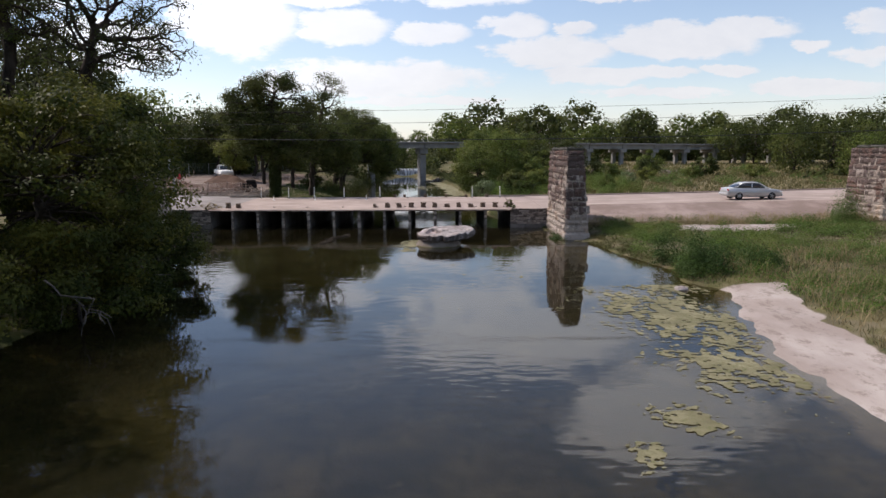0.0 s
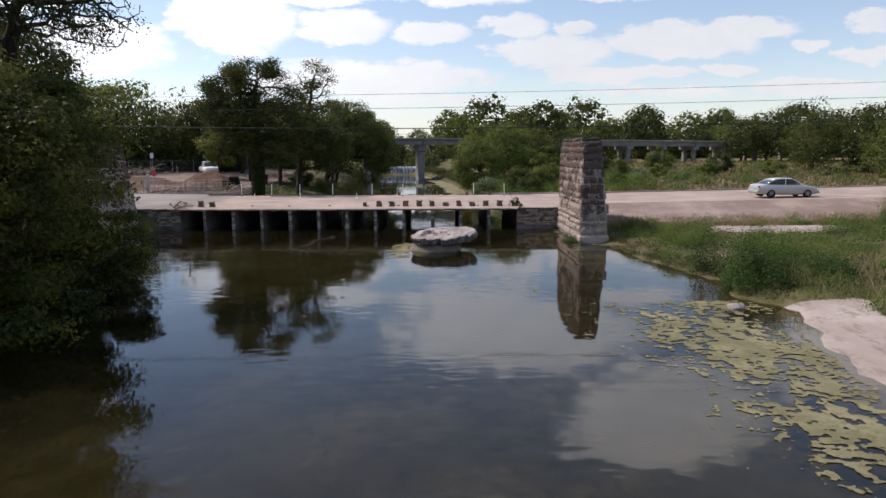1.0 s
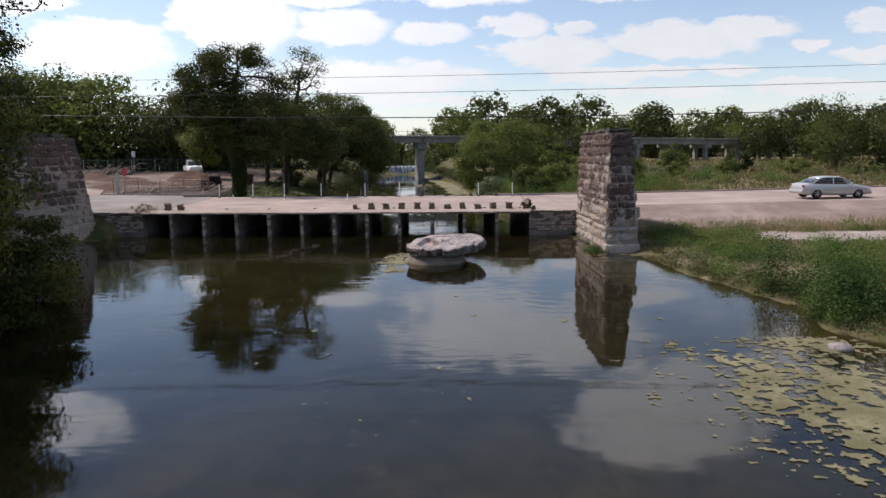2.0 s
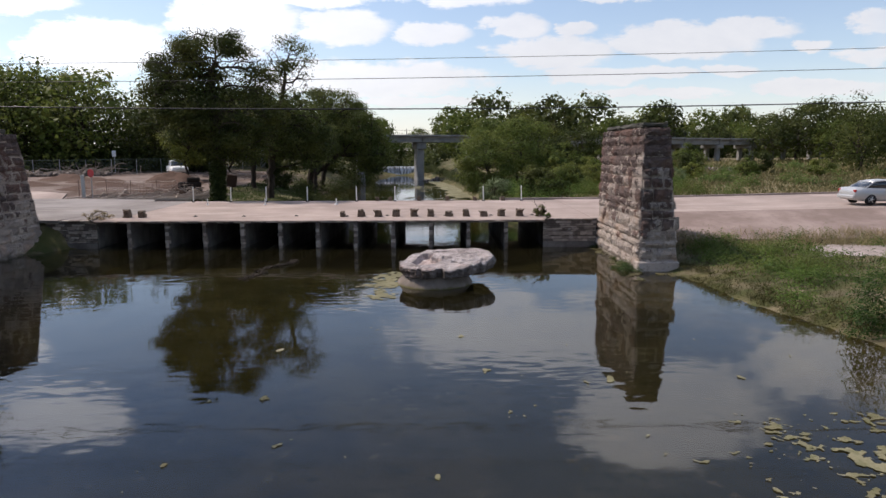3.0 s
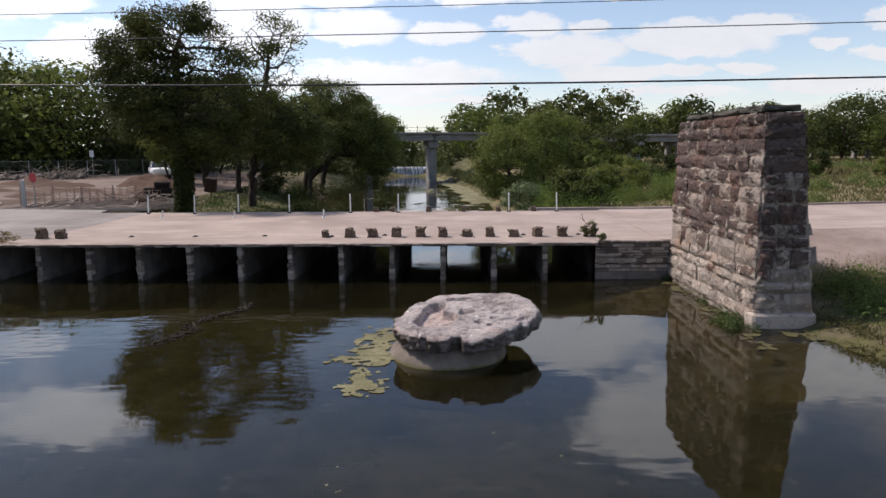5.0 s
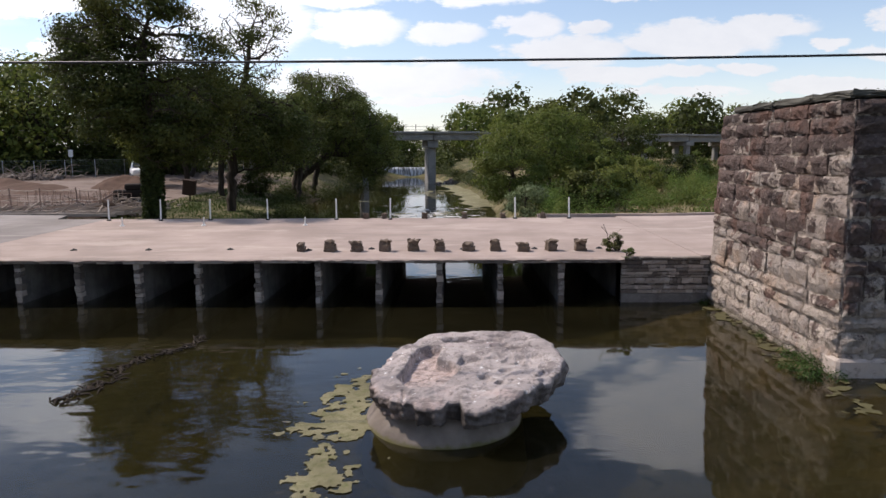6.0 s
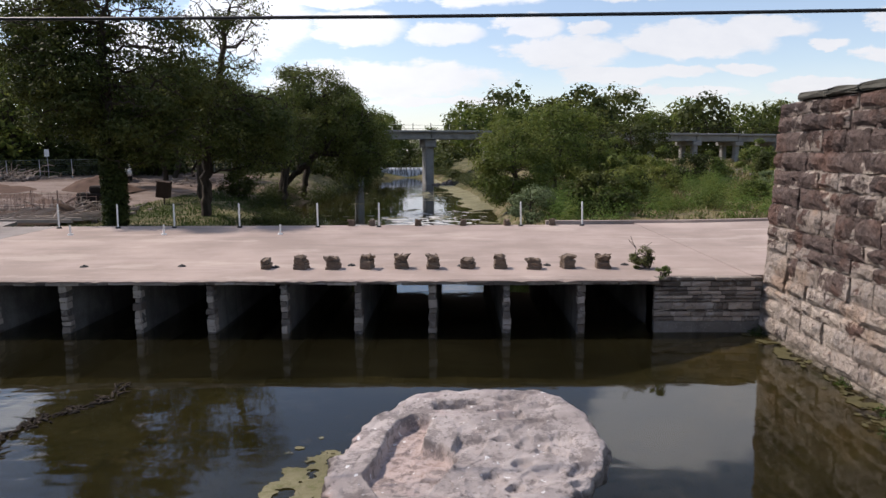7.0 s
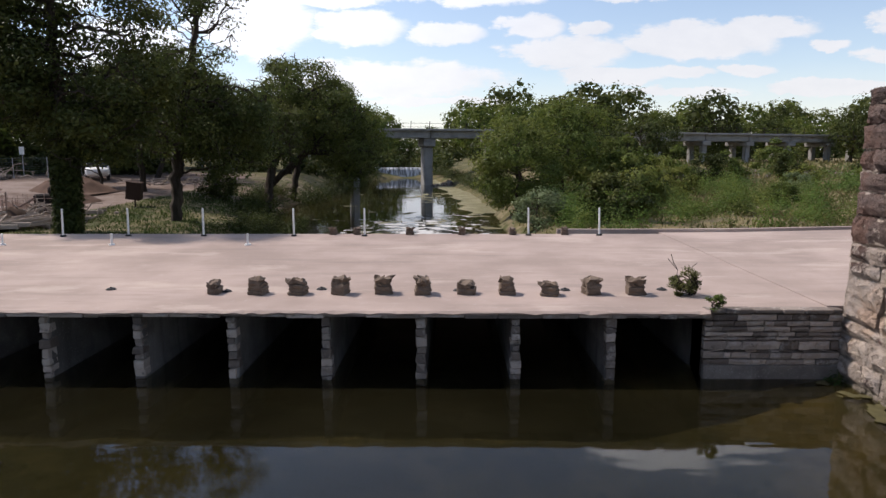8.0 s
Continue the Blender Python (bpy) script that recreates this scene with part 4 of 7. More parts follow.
def stone_wall(parent, a, b, courses, inward, rng, meshes, name, depth=0.22, mean=0.75, joint=0.02, limit=300):
    """Courses of blocks on the face from a to b (points given by height), each an object; inward points into the wall."""
    made = 0
    for z0, z1 in courses:
        pa, pb = Vector(a((z0 + z1) / 2)), Vector(b((z0 + z1) / 2))
        lower_a, upper_a = Vector(a(z0)), Vector(a(z1))
        ln = (pb - pa).length
        x = 0.0
        while x < ln - 0.05:
            w = mean * rng.uniform(0.45, 1.75)
            if ln - x - w < mean * 0.5:
                w = ln - x
            mid = lower_a + (Vector(b(z0)) - lower_a) * ((x + w / 2) / ln)
            top = upper_a + (Vector(b(z1)) - upper_a) * ((x + w / 2) / ln)
            along = (pb - pa).normalized()
            up = (top - mid).normalized()
            into = along.cross(up)
            if into.dot(Vector(inward)) < 0:
                into = -into
            out = -into * rng.uniform(-0.006, 0.040)
            m = Matrix(((along.x * (w - joint), into.x * depth, up.x * (z1 - z0 - 2 * joint), 0), (along.y * (w - joint), into.y * depth, up.y * (z1 - z0 - 2 * joint), 0),
                        (along.z * (w - joint), into.z * depth, up.z * (z1 - z0 - 2 * joint), 0), (0, 0, 0, 1)))
            child(name, meshes[int(rng.integers(len(meshes)))], parent, Matrix.Translation(mid + out) @ m @ pose(0, 0, 0, rng.normal() * 1.0, rng.normal() * 0.6, rng.normal() * 0.9))
            made += 1
            x += w
    return made


def build_pillar(name, foot, head, y0, y1, top, label, seed):
    """A tall battered pier of coursed blocks over a rough core. foot, head: x of its two long sides at bottom and top."""
    rng = np.random.default_rng(seed)
    ob = thing(name, (0, 0, 0), label, "stone pillar")

    def x_at(side, z):
        t = z / top
        return foot[side] + (head[side] - foot[side]) * t

    def y_at(end, z):
        t = z / top
        return (y0 + 0.45 * t) if end == 0 else (y1 - 0.10 * t)

    # core
    bm = bmesh.new()
    rings = []
    for z in (-0.8, 0.0, top - 0.05):
        zc = max(z, 0)
        i = 0.012
        rings.append([bm.verts.new(p) for p in ((x_at(0, zc) + i, y_at(0, zc) + i, z), (x_at(1, zc) - i, y_at(0, zc) + i, z), (x_at(1, zc) - i, y_at(1, zc) - i, z), (x_at(0, zc) + i, y_at(1, zc) - i, z))])
    for a, b in zip(rings, rings[1:]):
        for i in range(4):
            bm.faces.new((a[i], a[(i + 1) % 4], b[(i + 1) % 4], b[i]))
    bm.faces.new(rings[-1])
    part("core", bm, STONE, ob)
    # plinth course
    part("plinth", box((foot[0] - 0.05, y0 - 0.10, -0.8), (foot[1] + 0.05, y0 + 0.55, 0.42), 0.06), RUBBLE, ob, "grey plinth block")
    zs = [-0.25]
    while zs[-1] < top - 0.62:
        zs.append(zs[-1] + rng.uniform(0.29, 0.54))
    zs = [-0.25 + (z + 0.25) * (top + 0.25) / (zs[-1] + 0.25) for z in zs]
    courses = list(zip(zs, zs[1:]))
    for side in (0, 1):
        stone_wall(ob, lambda z: (x_at(side, z), y_at(0, z) + 0.02, z), lambda z: (x_at(side, z), y_at(1, z), z), courses, (1, 0, 0) if side == 0 else (-1, 0, 0), rng, BLOCKS, "block", 0.25, 0.78 if side == 0 or x_at(0, 0) < 0 else 1.3, 0.020)
    for end in (0, 1):
        stone_wall(ob, lambda z: (x_at(0, z) + 0.03, y_at(end, z), z), lambda z: (x_at(1, z) - 0.03, y_at(end, z), z), courses, (0, 1, 0) if end == 0 else (0, -1, 0), rng, BLOCKS, "block", 0.25, 0.60, 0.020)
    # broken capstones
    y = y_at(0, top) + 0.05
    while y < y1 - 1.2:
        ln = rng.uniform(1.2, 2.1)
        w0, w1 = x_at(0, top) - rng.uniform(0.02, 0.10), x_at(1, top) - rng.uniform(0.0, 0.35)
        bm = box((w0, y, top + 0.004), (w1, min(y + ln - 0.02, y1 - 0.8), top + rng.uniform(0.13, 0.2)), 0.04)
        bmesh.ops.subdivide_edges(bm, edges=list(bm.edges), cuts=2, use_grid_fill=True)
        for v in bm.verts:
            v.co += Vector(rng.normal(size=3)) * 0.022
        part("capstone", bm, CAPSTONE, ob, "dark mossy capstone")
        y += ln
    return ob


CAPSTONE = plain("dark lichened stone", (0.10, 0.095, 0.08), 0.95, 0.1, vary=0.7, scale=3.0)
build_pillar("stone_pillar", (9.36, 11.06), (9.56, 10.62), 43.85, 51.35, 6.08, "tall freestanding pier of dark and pale limestone blocks at the water's edge", 11)
build_pillar("stone_pillar", (-22.9, -19.95), (-22.5, -20.95), 43.6, 51.0, 6.05, "shaded stone bridge pier beside the trees on the bank", 12)
build_pillar("stone_abutment", (33.0, 38.0), (33.3, 37.9), 46.5, 51.4, 6.2, "broad stone abutment standing in the bank's weeds", 13)


DARKJOINT = plain("dark earthy joint", (0.075, 0.062, 0.052), 0.95, 0.1, vary=0.6)


def wing_wall(x0, x1, label, seed):
    rng = np.random.default_rng(seed)
    ob = thing("wing_wall", (0, 0, 0), label, "wall", kind="structure")
    part("core", box((x0 + 0.01, 51.22, -0.6), (x1 - 0.01, 51.9, 1.41)), DARKJOINT, ob)
    part("ledge", box((x0, 51.10, -0.6), (x1, 51.24, 0.30), 0.02), WALLCON, ob, "smooth concrete footing")
    zs = np.linspace(0.31, 1.42, 10)
    zs[1:-1] += rng.normal(size=8) * 0.022
    stone_wall(ob, lambda z: (x0, 51.15, z), lambda z: (x1, 51.15, z), list(zip(zs, zs[1:])), (0, 1, 0), rng, RUBBLES, "stone", 0.14, 0.32, 0.012)
    x = x0
    while x < x1 - 0.1:
        w = min(rng.uniform(0.4, 0.9), x1 - x)
        part("coping_stone", box((x, 51.06 + rng.uniform(0, 0.05), 1.425), (x + w - 0.015, 51.36, 1.50 + rng.uniform(0, 0.02)), 0.015), RUBBLE, ob)
        x += w


wing_wall(6.44, 9.30, "coursed rubble wing wall between culverts and pillar", 21)
wing_wall(-19.98, -17.31, "shaded rubble wing wall beside the culverts", 22)

# ---- roads ----


def strip(name, xs, near, far, z_near, z_far, material, label, category, thick=0.14, n=6):
    """A paved strip along x between two lines, with thickness."""
    bm = bmesh.new()
    rows = []
    for x in xs:
        row = []
        for i in range(n + 1):
            t = i / n
            row.append(bm.verts.new((x, near(x) + (far(x) - near(x)) * t, z_near(x) + (z_far(x) - z_near(x)) * t)))
        row += [bm.verts.new((x, far(x), z_far(x) - thick)), bm.verts.new((x, near(x), z_near(x) - thick))]
        rows.append(row)
    k = n + 3
    for a, b in zip(rows, rows[1:]):
        for i in range(k):
            bm.faces.new((a[i], a[(i + 1) % k], b[(i + 1) % k], b[i]))
    bm.faces.new(rows[0])
    bm.faces.new(rows[-1][::-1])
    return tagged(new(name, from_bm(name, bm, material)), label, category, kind="structure")


def far_edge(x):
    return 63.2 + 0.035 * max(0, x - 9) + 0.0008 * max(0, x - 20) ** 2


xs_right = [9.12, 9.9, 10.6, 11.2] + list(np.arange(12.26, 40, 1.0)) + list(np.arange(40, 160, 6.0))
strip("road", xs_right, lambda x: 51.45 if x < 11.0 else 53.4, far_edge, lambda x: float(road_z(x)) - 0.085 * max(0, min(1, (13 - x) / 3)), lambda x: float(road_z(x)) + 0.055, CONCRETE, "pale worn concrete road beyond the bridge", "road")
strip("apron", [11.15] + xs_right[4:], lambda x: 48.6 - 0.02 * max(0, x - 20), lambda x: 53.38, lambda x: 0.62 + 0.006 * x, lambda x: float(road_z(x)) - 0.004, DUSTY,
      "sloping paved embankment below the road", "embankment")
xs_left = list(np.arange(-90, -24, 6.0)) + list(np.arange(-24, -19.2, 0.79)) + [-19.21]
strip("road", xs_left, lambda x: 51.0 + 0.10 * max(0, -x - 24), lambda x: 65.2 if x < -19.5 else 62.7, lambda x: float(road_z(x)) - 0.07, lambda x: float(road_z(x)), GREYROAD, "grey worn asphalt road meeting the site track", "road")
strip("asphalt_overlay", [-19.2 + 0.3 * i for i in range(10)], lambda x: 51.3 + 0.18 * (x + 19.2) ** 2, lambda x: 62.6, lambda x: float(deck_z(51.3 + 0.18 * (x + 19.2) ** 2)) + 0.006, lambda x: float(deck_z(62.6)) + 0.006, GREYROAD, "thin grey asphalt overlay running onto the bridge deck", "road", 0.02)
strip("driveway", list(np.linspace(-52, -27, 8)), lambda x: 65.22, lambda x: 66 + 0.62 * (-27 - x), lambda x: float(road_z(x)) - 0.01, lambda x: float(road_z(x)) + 0.35, CONCRETE, "dusty concrete site driveway", "driveway")


def kerb():
    bm = bmesh.new()
    rows = []
    for x in np.arange(5.2, 70, 1.3):
        y, z = far_edge(x) - 0.1, float(road_z(x)) + 0.02
        rows.append([bm.verts.new(p) for p in ((x, y, z - 0.2), (x, y + 0.02, z + 0.15), (x, y + 0.24, z + 0.15), (x, y + 0.26, z - 0.2))])
    for a, b in zip(rows, rows[1:]):
        for i in range(4):
            bm.faces.new((a[i], a[(i + 1) % 4], b[(i + 1) % 4], b[i]))
    bm.faces.new(rows[0])
    bm.faces.new(rows[-1][::-1])
    tagged(new("kerb", from_bm("kerb", bm, CONCRETE)), "low concrete kerb along the road's far side", "kerb", kind="structure")


kerb()

# ---- the fallen masonry in the pool ----


def build_boulder():
    ob = thing("broken_pier_base", (1.0, 41.6, 0), "broken pier base with a pinkish masonry top on a silted footing", "ruin")
    seg, top_rings, side_rings = 300, 72, 16
    # outline of the slab by bearing, degrees from +x
    shape = [(0, 1.90), (20, 2.16), (36, 2.44), (50, 2.76), (60, 2.88), (70, 2.80), (80, 2.70), (93, 2.72), (105, 2.66), (115, 2.34), (135, 1.90), (150, 1.72), (180, 1.64), (200, 1.58), (225, 1.52), (245, 1.50), (259, 1.48),
             (261, 1.20), (271.5, 1.18), (273, 1.54), (282, 1.60), (296, 1.62), (311, 1.54), (330, 1.52), (345, 1.64), (360, 1.90)]
    # the big hollow, walled behind and open towards its front
    hollow = [(-1.16, 0.03), (-1.01, 0.71), (-0.88, 1.44), (-0.64, 1.80), (-0.31, 1.70), (-0.42, 0.95), (-0.12, 0.80), (0.07, 0.30), (-0.30, -0.50), (-0.90, -0.60)]
    # smaller sockets: x, y, half sizes, depth, turn
    sockets = [(-0.03, 2.08, 0.27, 0.15, 0.16, 4), (0.33, 2.16, 0.09, 0.08, 0.12, 0), (0.22, 0.72, 0.20, 0.22, 0.10, -15), (0.95, 2.25, 0.19, 0.10, 0.08, 0), (0.88, 1.58, 0.18, 0.15, 0.09, 5),
               (-1.22, 0.63, 0.20, 0.022, 0.06, 8), (-0.97, -0.95, 0.022, 0.32, 0.06, 4), (-0.35, 2.45, 0.12, 0.05, 0.06, 10)]
    drng = random.Random(8)
    dimples = [(drng.uniform(0.45, 1.75), drng.uniform(-0.5, 2.0), drng.uniform(0.08, 0.2), drng.uniform(0.07, 0.15), drng.uniform(0.04, 0.085)) for _ in range(26)]

    def inside(poly, x, y):
        """Distance to the outline, positive within."""
        best, odd = 9.0, False
        for (ax, ay), (bx, by) in zip(poly, poly[1:] + poly[:1]):
            t = max(0.0, min(1.0, ((x - ax) * (bx - ax) + (y - ay) * (by - ay)) / ((bx - ax) ** 2 + (by - ay) ** 2)))
            best = min(best, math.hypot(x - ax - t * (bx - ax), y - ay - t * (by - ay)))
            if (ay > y) != (by > y) and x < ax + (y - ay) * (bx - ax) / (by - ay):
                odd = not odd
        return best if odd else -best

    def hollowed(x, y):
        w = 0.035 * noise.noise((x * 2.3, y * 2.3, 7.0)) + 0.02 * noise.noise((x * 7, y * 7, 2.0))
        return float(smooth(inside(hollow, x, y) + w, -0.01, 0.045)) * float(smooth(y - 0.35 * x, -0.65, 0.75))

    def sunk(x, y):
        """How far the top is hollowed at x, y."""
        w = 0.03 * noise.noise((x * 3.1, y * 3.1, 7.0))
        pit = 0.21 * hollowed(x, y)
        for cx, cy, a, b, dep, turn in sockets:
            c, s_ = math.cos(radians(turn)), math.sin(radians(turn))
            u, v = (x - cx) * c + (y - cy) * s_, -(x - cx) * s_ + (y - cy) * c
            pit = max(pit, dep * float(smooth(min(a - abs(u), b - abs(v)) + w * 0.7, -0.02, 0.03)))
        for cx, cy, a, b, dep in dimples:
            pit = max(pit, dep * (1 - float(smooth(math.hypot((x - cx) / a, (y - cy) / b) + 4 * w, 0.82, 1.06))))
        return pit

    def facet(x, y, z, scale):
        """Broken faces: every cell of the rock stands and tilts a little differently."""
        q = noise.voronoi((x * scale, y * scale, z * scale))[1][0]
        h, tx, ty = noise.noise(q * 3.1 + Vector((7, 0, 0))), noise.noise(q * 4.3), noise.noise(q * 5.7 + Vector((0, 9, 0)))
        return h + 0.8 * (x * scale - q.x) * tx + 0.8 * (y * scale - q.y) * ty

    def relief(x, y):
        ridge = abs(noise.noise((x * 1.6, y * 1.6, 2.5)))
        step = 0.06 * float(smooth(noise.noise((x * 0.8, y * 0.8, 9.5)), 0.02, 0.10)) + 0.04 * float(smooth(noise.noise((x * 1.7, y * 1.7, 3.5)), 0.10, 0.16))
        return 0.03 * noise.noise((x * 0.9, y * 0.9, 0.5)) + 0.012 * ridge + 0.030 * facet(x, y, 0.3, 2.2) + 0.018 * facet(x, y, 2.3, 4.5) + step * 0.35 + 0.012 * noise.noise((x * 3.3, y * 3.3, 1.5)) + 0.012 * noise.noise((x * 6.5, y * 6.5, 4))

    verts, faces = [], []
    for i in range(top_rings + side_rings + 1):
        for j in range(seg):
            a = 360 * j / seg
            rr = float(np.interp(a, *zip(*shape))) + 0.05 * noise.noise((3 * math.cos(radians(a)) * 1.7, 3 * math.sin(radians(a)) * 1.7, 3.0)) + 0.05 * noise.noise((math.cos(radians(a)) * 14, math.sin(radians(a)) * 14, 5.0))
            ca, sa = math.cos(radians(a)), math.sin(radians(a))
            if i <= top_rings:
                t = (i / top_rings) ** 0.85
                x, y = rr * t * ca, rr * t * sa
                z = 0.83 + 0.055 * x + 0.03 * y + relief(x, y) - sunk(x, y) - 0.03 * float(smooth(t, 0.96, 1.0))
            else:
                k = (i - top_rings) / side_rings
                t = 1 + 0.015 * math.sin(k * 3.1) - 0.30 * float(smooth(k, 0.72, 1.0)) - 0.07 * k
                t += (0.035 * noise.noise((ca * 5, sa * 5, k * 3)) + 0.04 * noise.noise((ca * 12, sa * 12, k * 5 + 2))) * (1 - 0.6 * k) + 0.04 * facet(ca * rr, sa * rr, 0.5 - 0.6 * k, 2.6) + 0.03 * facet(ca * rr, sa * rr, 0.5 - 0.9 * k, 6.0)
                x, y = rr * t * ca, rr * t * sa
                edge = 0.78 + 0.035 * x + 0.03 * y + relief(rr * ca, rr * sa) - sunk(rr * ca, rr * sa)
                low = 0.32 + 0.02 * x + 0.05 * noise.noise((ca * 3, sa * 3, 8))
                edge = max(edge, low + 0.06)
                z = edge + (low - edge) * k
            verts.append((x, y, z))
    for i in range(top_rings + side_rings):
        for j in range(seg):
            a, b = i * seg + j, i * seg + (j + 1) % seg
            faces.append((a, b, b + seg, a + seg))
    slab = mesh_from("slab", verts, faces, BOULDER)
    # rises from 0 on the slab's top to 1 down its sides
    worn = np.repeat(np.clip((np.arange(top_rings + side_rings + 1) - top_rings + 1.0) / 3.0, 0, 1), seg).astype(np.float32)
    slab.attributes.new("slab_side", "FLOAT", "POINT").data.foreach_set("value", worn)
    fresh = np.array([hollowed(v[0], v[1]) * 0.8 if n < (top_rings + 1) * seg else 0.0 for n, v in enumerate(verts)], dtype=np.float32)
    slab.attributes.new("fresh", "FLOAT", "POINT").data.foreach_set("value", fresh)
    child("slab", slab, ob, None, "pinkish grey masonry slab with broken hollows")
    bm = bmesh.new()
    rows = []
    for z, r in ((-0.9, 1.60), (-0.05, 1.50), (0.05, 1.46), (0.12, 1.41), (0.20, 1.34), (0.30, 1.25), (0.5, 1.0)):
        rows.append([bm.verts.new((-0.28 + r * (1 + 0.02 * math.sin(3 * a)) * math.cos(a), 0.10 + r * (1 + 0.03 * math.sin(2 * a + 1)) * math.sin(a) * 1.02, z)) for a in np.linspace(0, 2 * math.pi, 48, endpoint=False)])
    for a, b in zip(rows, rows[1:]):
        for i in range(48):
            bm.faces.new((a[i], a[(i + 1) % 48], b[(i + 1) % 48], b[i]))
    bm.faces.new(rows[-1])
    part("footing", bm, FOOTING, ob, "smooth silt-coated footing", True)


build_boulder()

# ---- weir and upper river ----
weir = thing("weir", (-8.7, 155.4, 0), "low weir with a white curtain of falling water", "weir", kind="structure")
part("wall", box((-5.2, 0.3, -0.8), (4.9, 1.2, 1.76), 0.05), WALLCON, weir)
bm = bmesh.new()
rows = []
for x in np.linspace(-5.1, 4.8, 60):
    o = 0.05 * math.sin(x * 7) + 0.04 * math.sin(x * 17 + 1)
    rows.append([bm.verts.new(p) for p in ((x, 0.75, 1.83), (x, 0.24, 1.80), (x, 0.10 + o, 1.3), (x, -0.04 + o, 0.5), (x, -0.25 + o, 0.02))])
for a, b in zip(rows, rows[1:]):
    for i in range(4):
        bm.faces.new((a[i], b[i], b[i + 1], a[i + 1]))
part("water_curtain", bm, FOAM, weir, "white falling water", True)

# ---- railway bridge ----


def build_rail_bridge():
    tilt = math.degrees(math.atan(0.30))
    ob = thing("railway_bridge", (-2.5, 131.0, 0), "long grey concrete railway bridge on slab piers", "bridge", kind="structure", turn=tilt)

    def top(s):
        return 7.75 - 0.008 * max(s, 0)

    spans = [-66, -56, -46, -36, -26, -16, -10.2, 0, 9.5, 19, 28.5, 36.0, 44.0, 52.0, 60.0, 68.0, 76.0, 86.0, 96.0]
    for a, b in zip(spans, spans[1:]):
        bm = bmesh.new()
        for y in (-2.1, 1.5):
            box_into(bm, (a + 0.06, y, top(a) - 1.25), (b - 0.06, y + 0.6, top(a) - 0.3), 0.03)
        part("girder", bm, BRIDGE, ob)
        part("deck", box((a + 0.02, -2.6, top(a) - 0.298), (b - 0.02, 2.6, top(a)), 0.03), BRIDGE, ob)
    rng = np.random.default_rng(3)
    for s in spans:
        g = float(land(-2.5 + s * 0.958, 131 + s * 0.287))
        z = top(s)
        if abs(s) < 1:
            part("pier", box((-0.62, -1.1, -1.0), (0.62, 1.1, z - 2.4), 0.15), BRIDGE, ob)
            part("pier_cap", box((-0.85, -1.7, z - 2.398), (0.85, 1.7, z - 1.252), 0.1), BRIDGE, ob)
        else:
            for y in (-2.0, 1.1):
                part("column", box((s - 0.4, y, g - 0.6), (s + 0.4, y + 0.8, z - 1.9), 0.06), BRIDGE, ob)
            part("pier_cap", box((s - 0.75, -2.5, z - 1.898), (s + 0.75, 2.5, z - 1.252), 0.06), BRIDGE, ob)
    for s in np.arange(-60, 95, 2.6):
        part("rail_post", rod_into(bmesh.new(), (s, -2.5, top(s) - 0.02), (s, -2.5, top(s) + 1.0), 0.05), DARKMETAL, ob)
    for dz in (0.5, 0.98):
        part("hand_rail", rod_into(bmesh.new(), (-62, -2.5, top(0) + dz), (96, -2.5, top(96) + dz), 0.02), DARKMETAL, ob)


build_rail_bridge()

# ---- trees of the near bank ----


def bank_tree(seed, x, y, crown, radii, clumps, count, leaf, material, label, height=None, **kw):
    z = float(land(x, y))
    h = height or crown[2] + radii[2] * 0.55
    meshes = tree_meshes(seed, h, crown, radii, clumps, count, leaf, material, **kw)
    return plant_tree("tree", meshes, (x, y, z - 0.05), label)


# two trees added beside the left pier to block sun and sky from it
bank_tree(9, -27.5, 46.5, (0.6, 0, 7.6), (6.0, 5.0, 5.2), 70, 13600, 0.269, LEAF_DARK, "broad dark tree added to shade the stone pier", clump=0.23)
bank_tree(19, -24.8, 42.3, (0.9, 0, 6.6), (4.3, 4.2, 4.0), 60, 9000, 0.24, LEAF_DARK, "broad dark tree added to shade the stone pier", clump=0.25)
SHADY = "dense dark-leaved tree overhanging the river bank"
bank_tree(1, -14.6, 24.5, (0.9, 0.3, 4.3), (4.6, 4.6, 4.6), 72, 27000, 0.175, LEAF_BANK, SHADY, even=True, clump=0.21, flat=0.6)
bank_tree(2, -15.8, 30.0, (0.3, 0.0, 4.4), (4.2, 4.4, 4.7), 72, 27000, 0.175, LEAF_BANK, SHADY, even=True, clump=0.21, flat=0.6)
bank_tree(3, -19.8, 35.3, (0.2, 0, 4.2), (3.8, 4.0, 4.4), 82, 21000, 0.175, LEAF_BANK, SHADY, even=True, clump=0.21, flat=0.6)
bank_tree(4, -20.5, 21.0, (0, 0, 5.4), (6.0, 6.0, 5.2), 60, 15000, 0.269, LEAF_DARK, SHADY, even=True, clump=0.26)
bank_tree(5, -24.0, 29.0, (0, 0, 5.8), (6.0, 6.0, 5.4), 60, 15000, 0.269, LEAF_DARK, SHADY, even=True, clump=0.26)
bank_tree(6, -22.6, 39.4, (0, 0, 4.4), (4.2, 3.8, 4.2), 46, 10900, 0.246, LEAF_DARK, SHADY, even=True, clump=0.27)


def stand(seed, x, y, trunks, crowns, count, leaf, material, label, **kw):
    plant_tree("tree", grown_tree(seed, trunks, crowns, count, leaf, material, **kw), (x, y, float(land(x, y)) - 0.05), label)


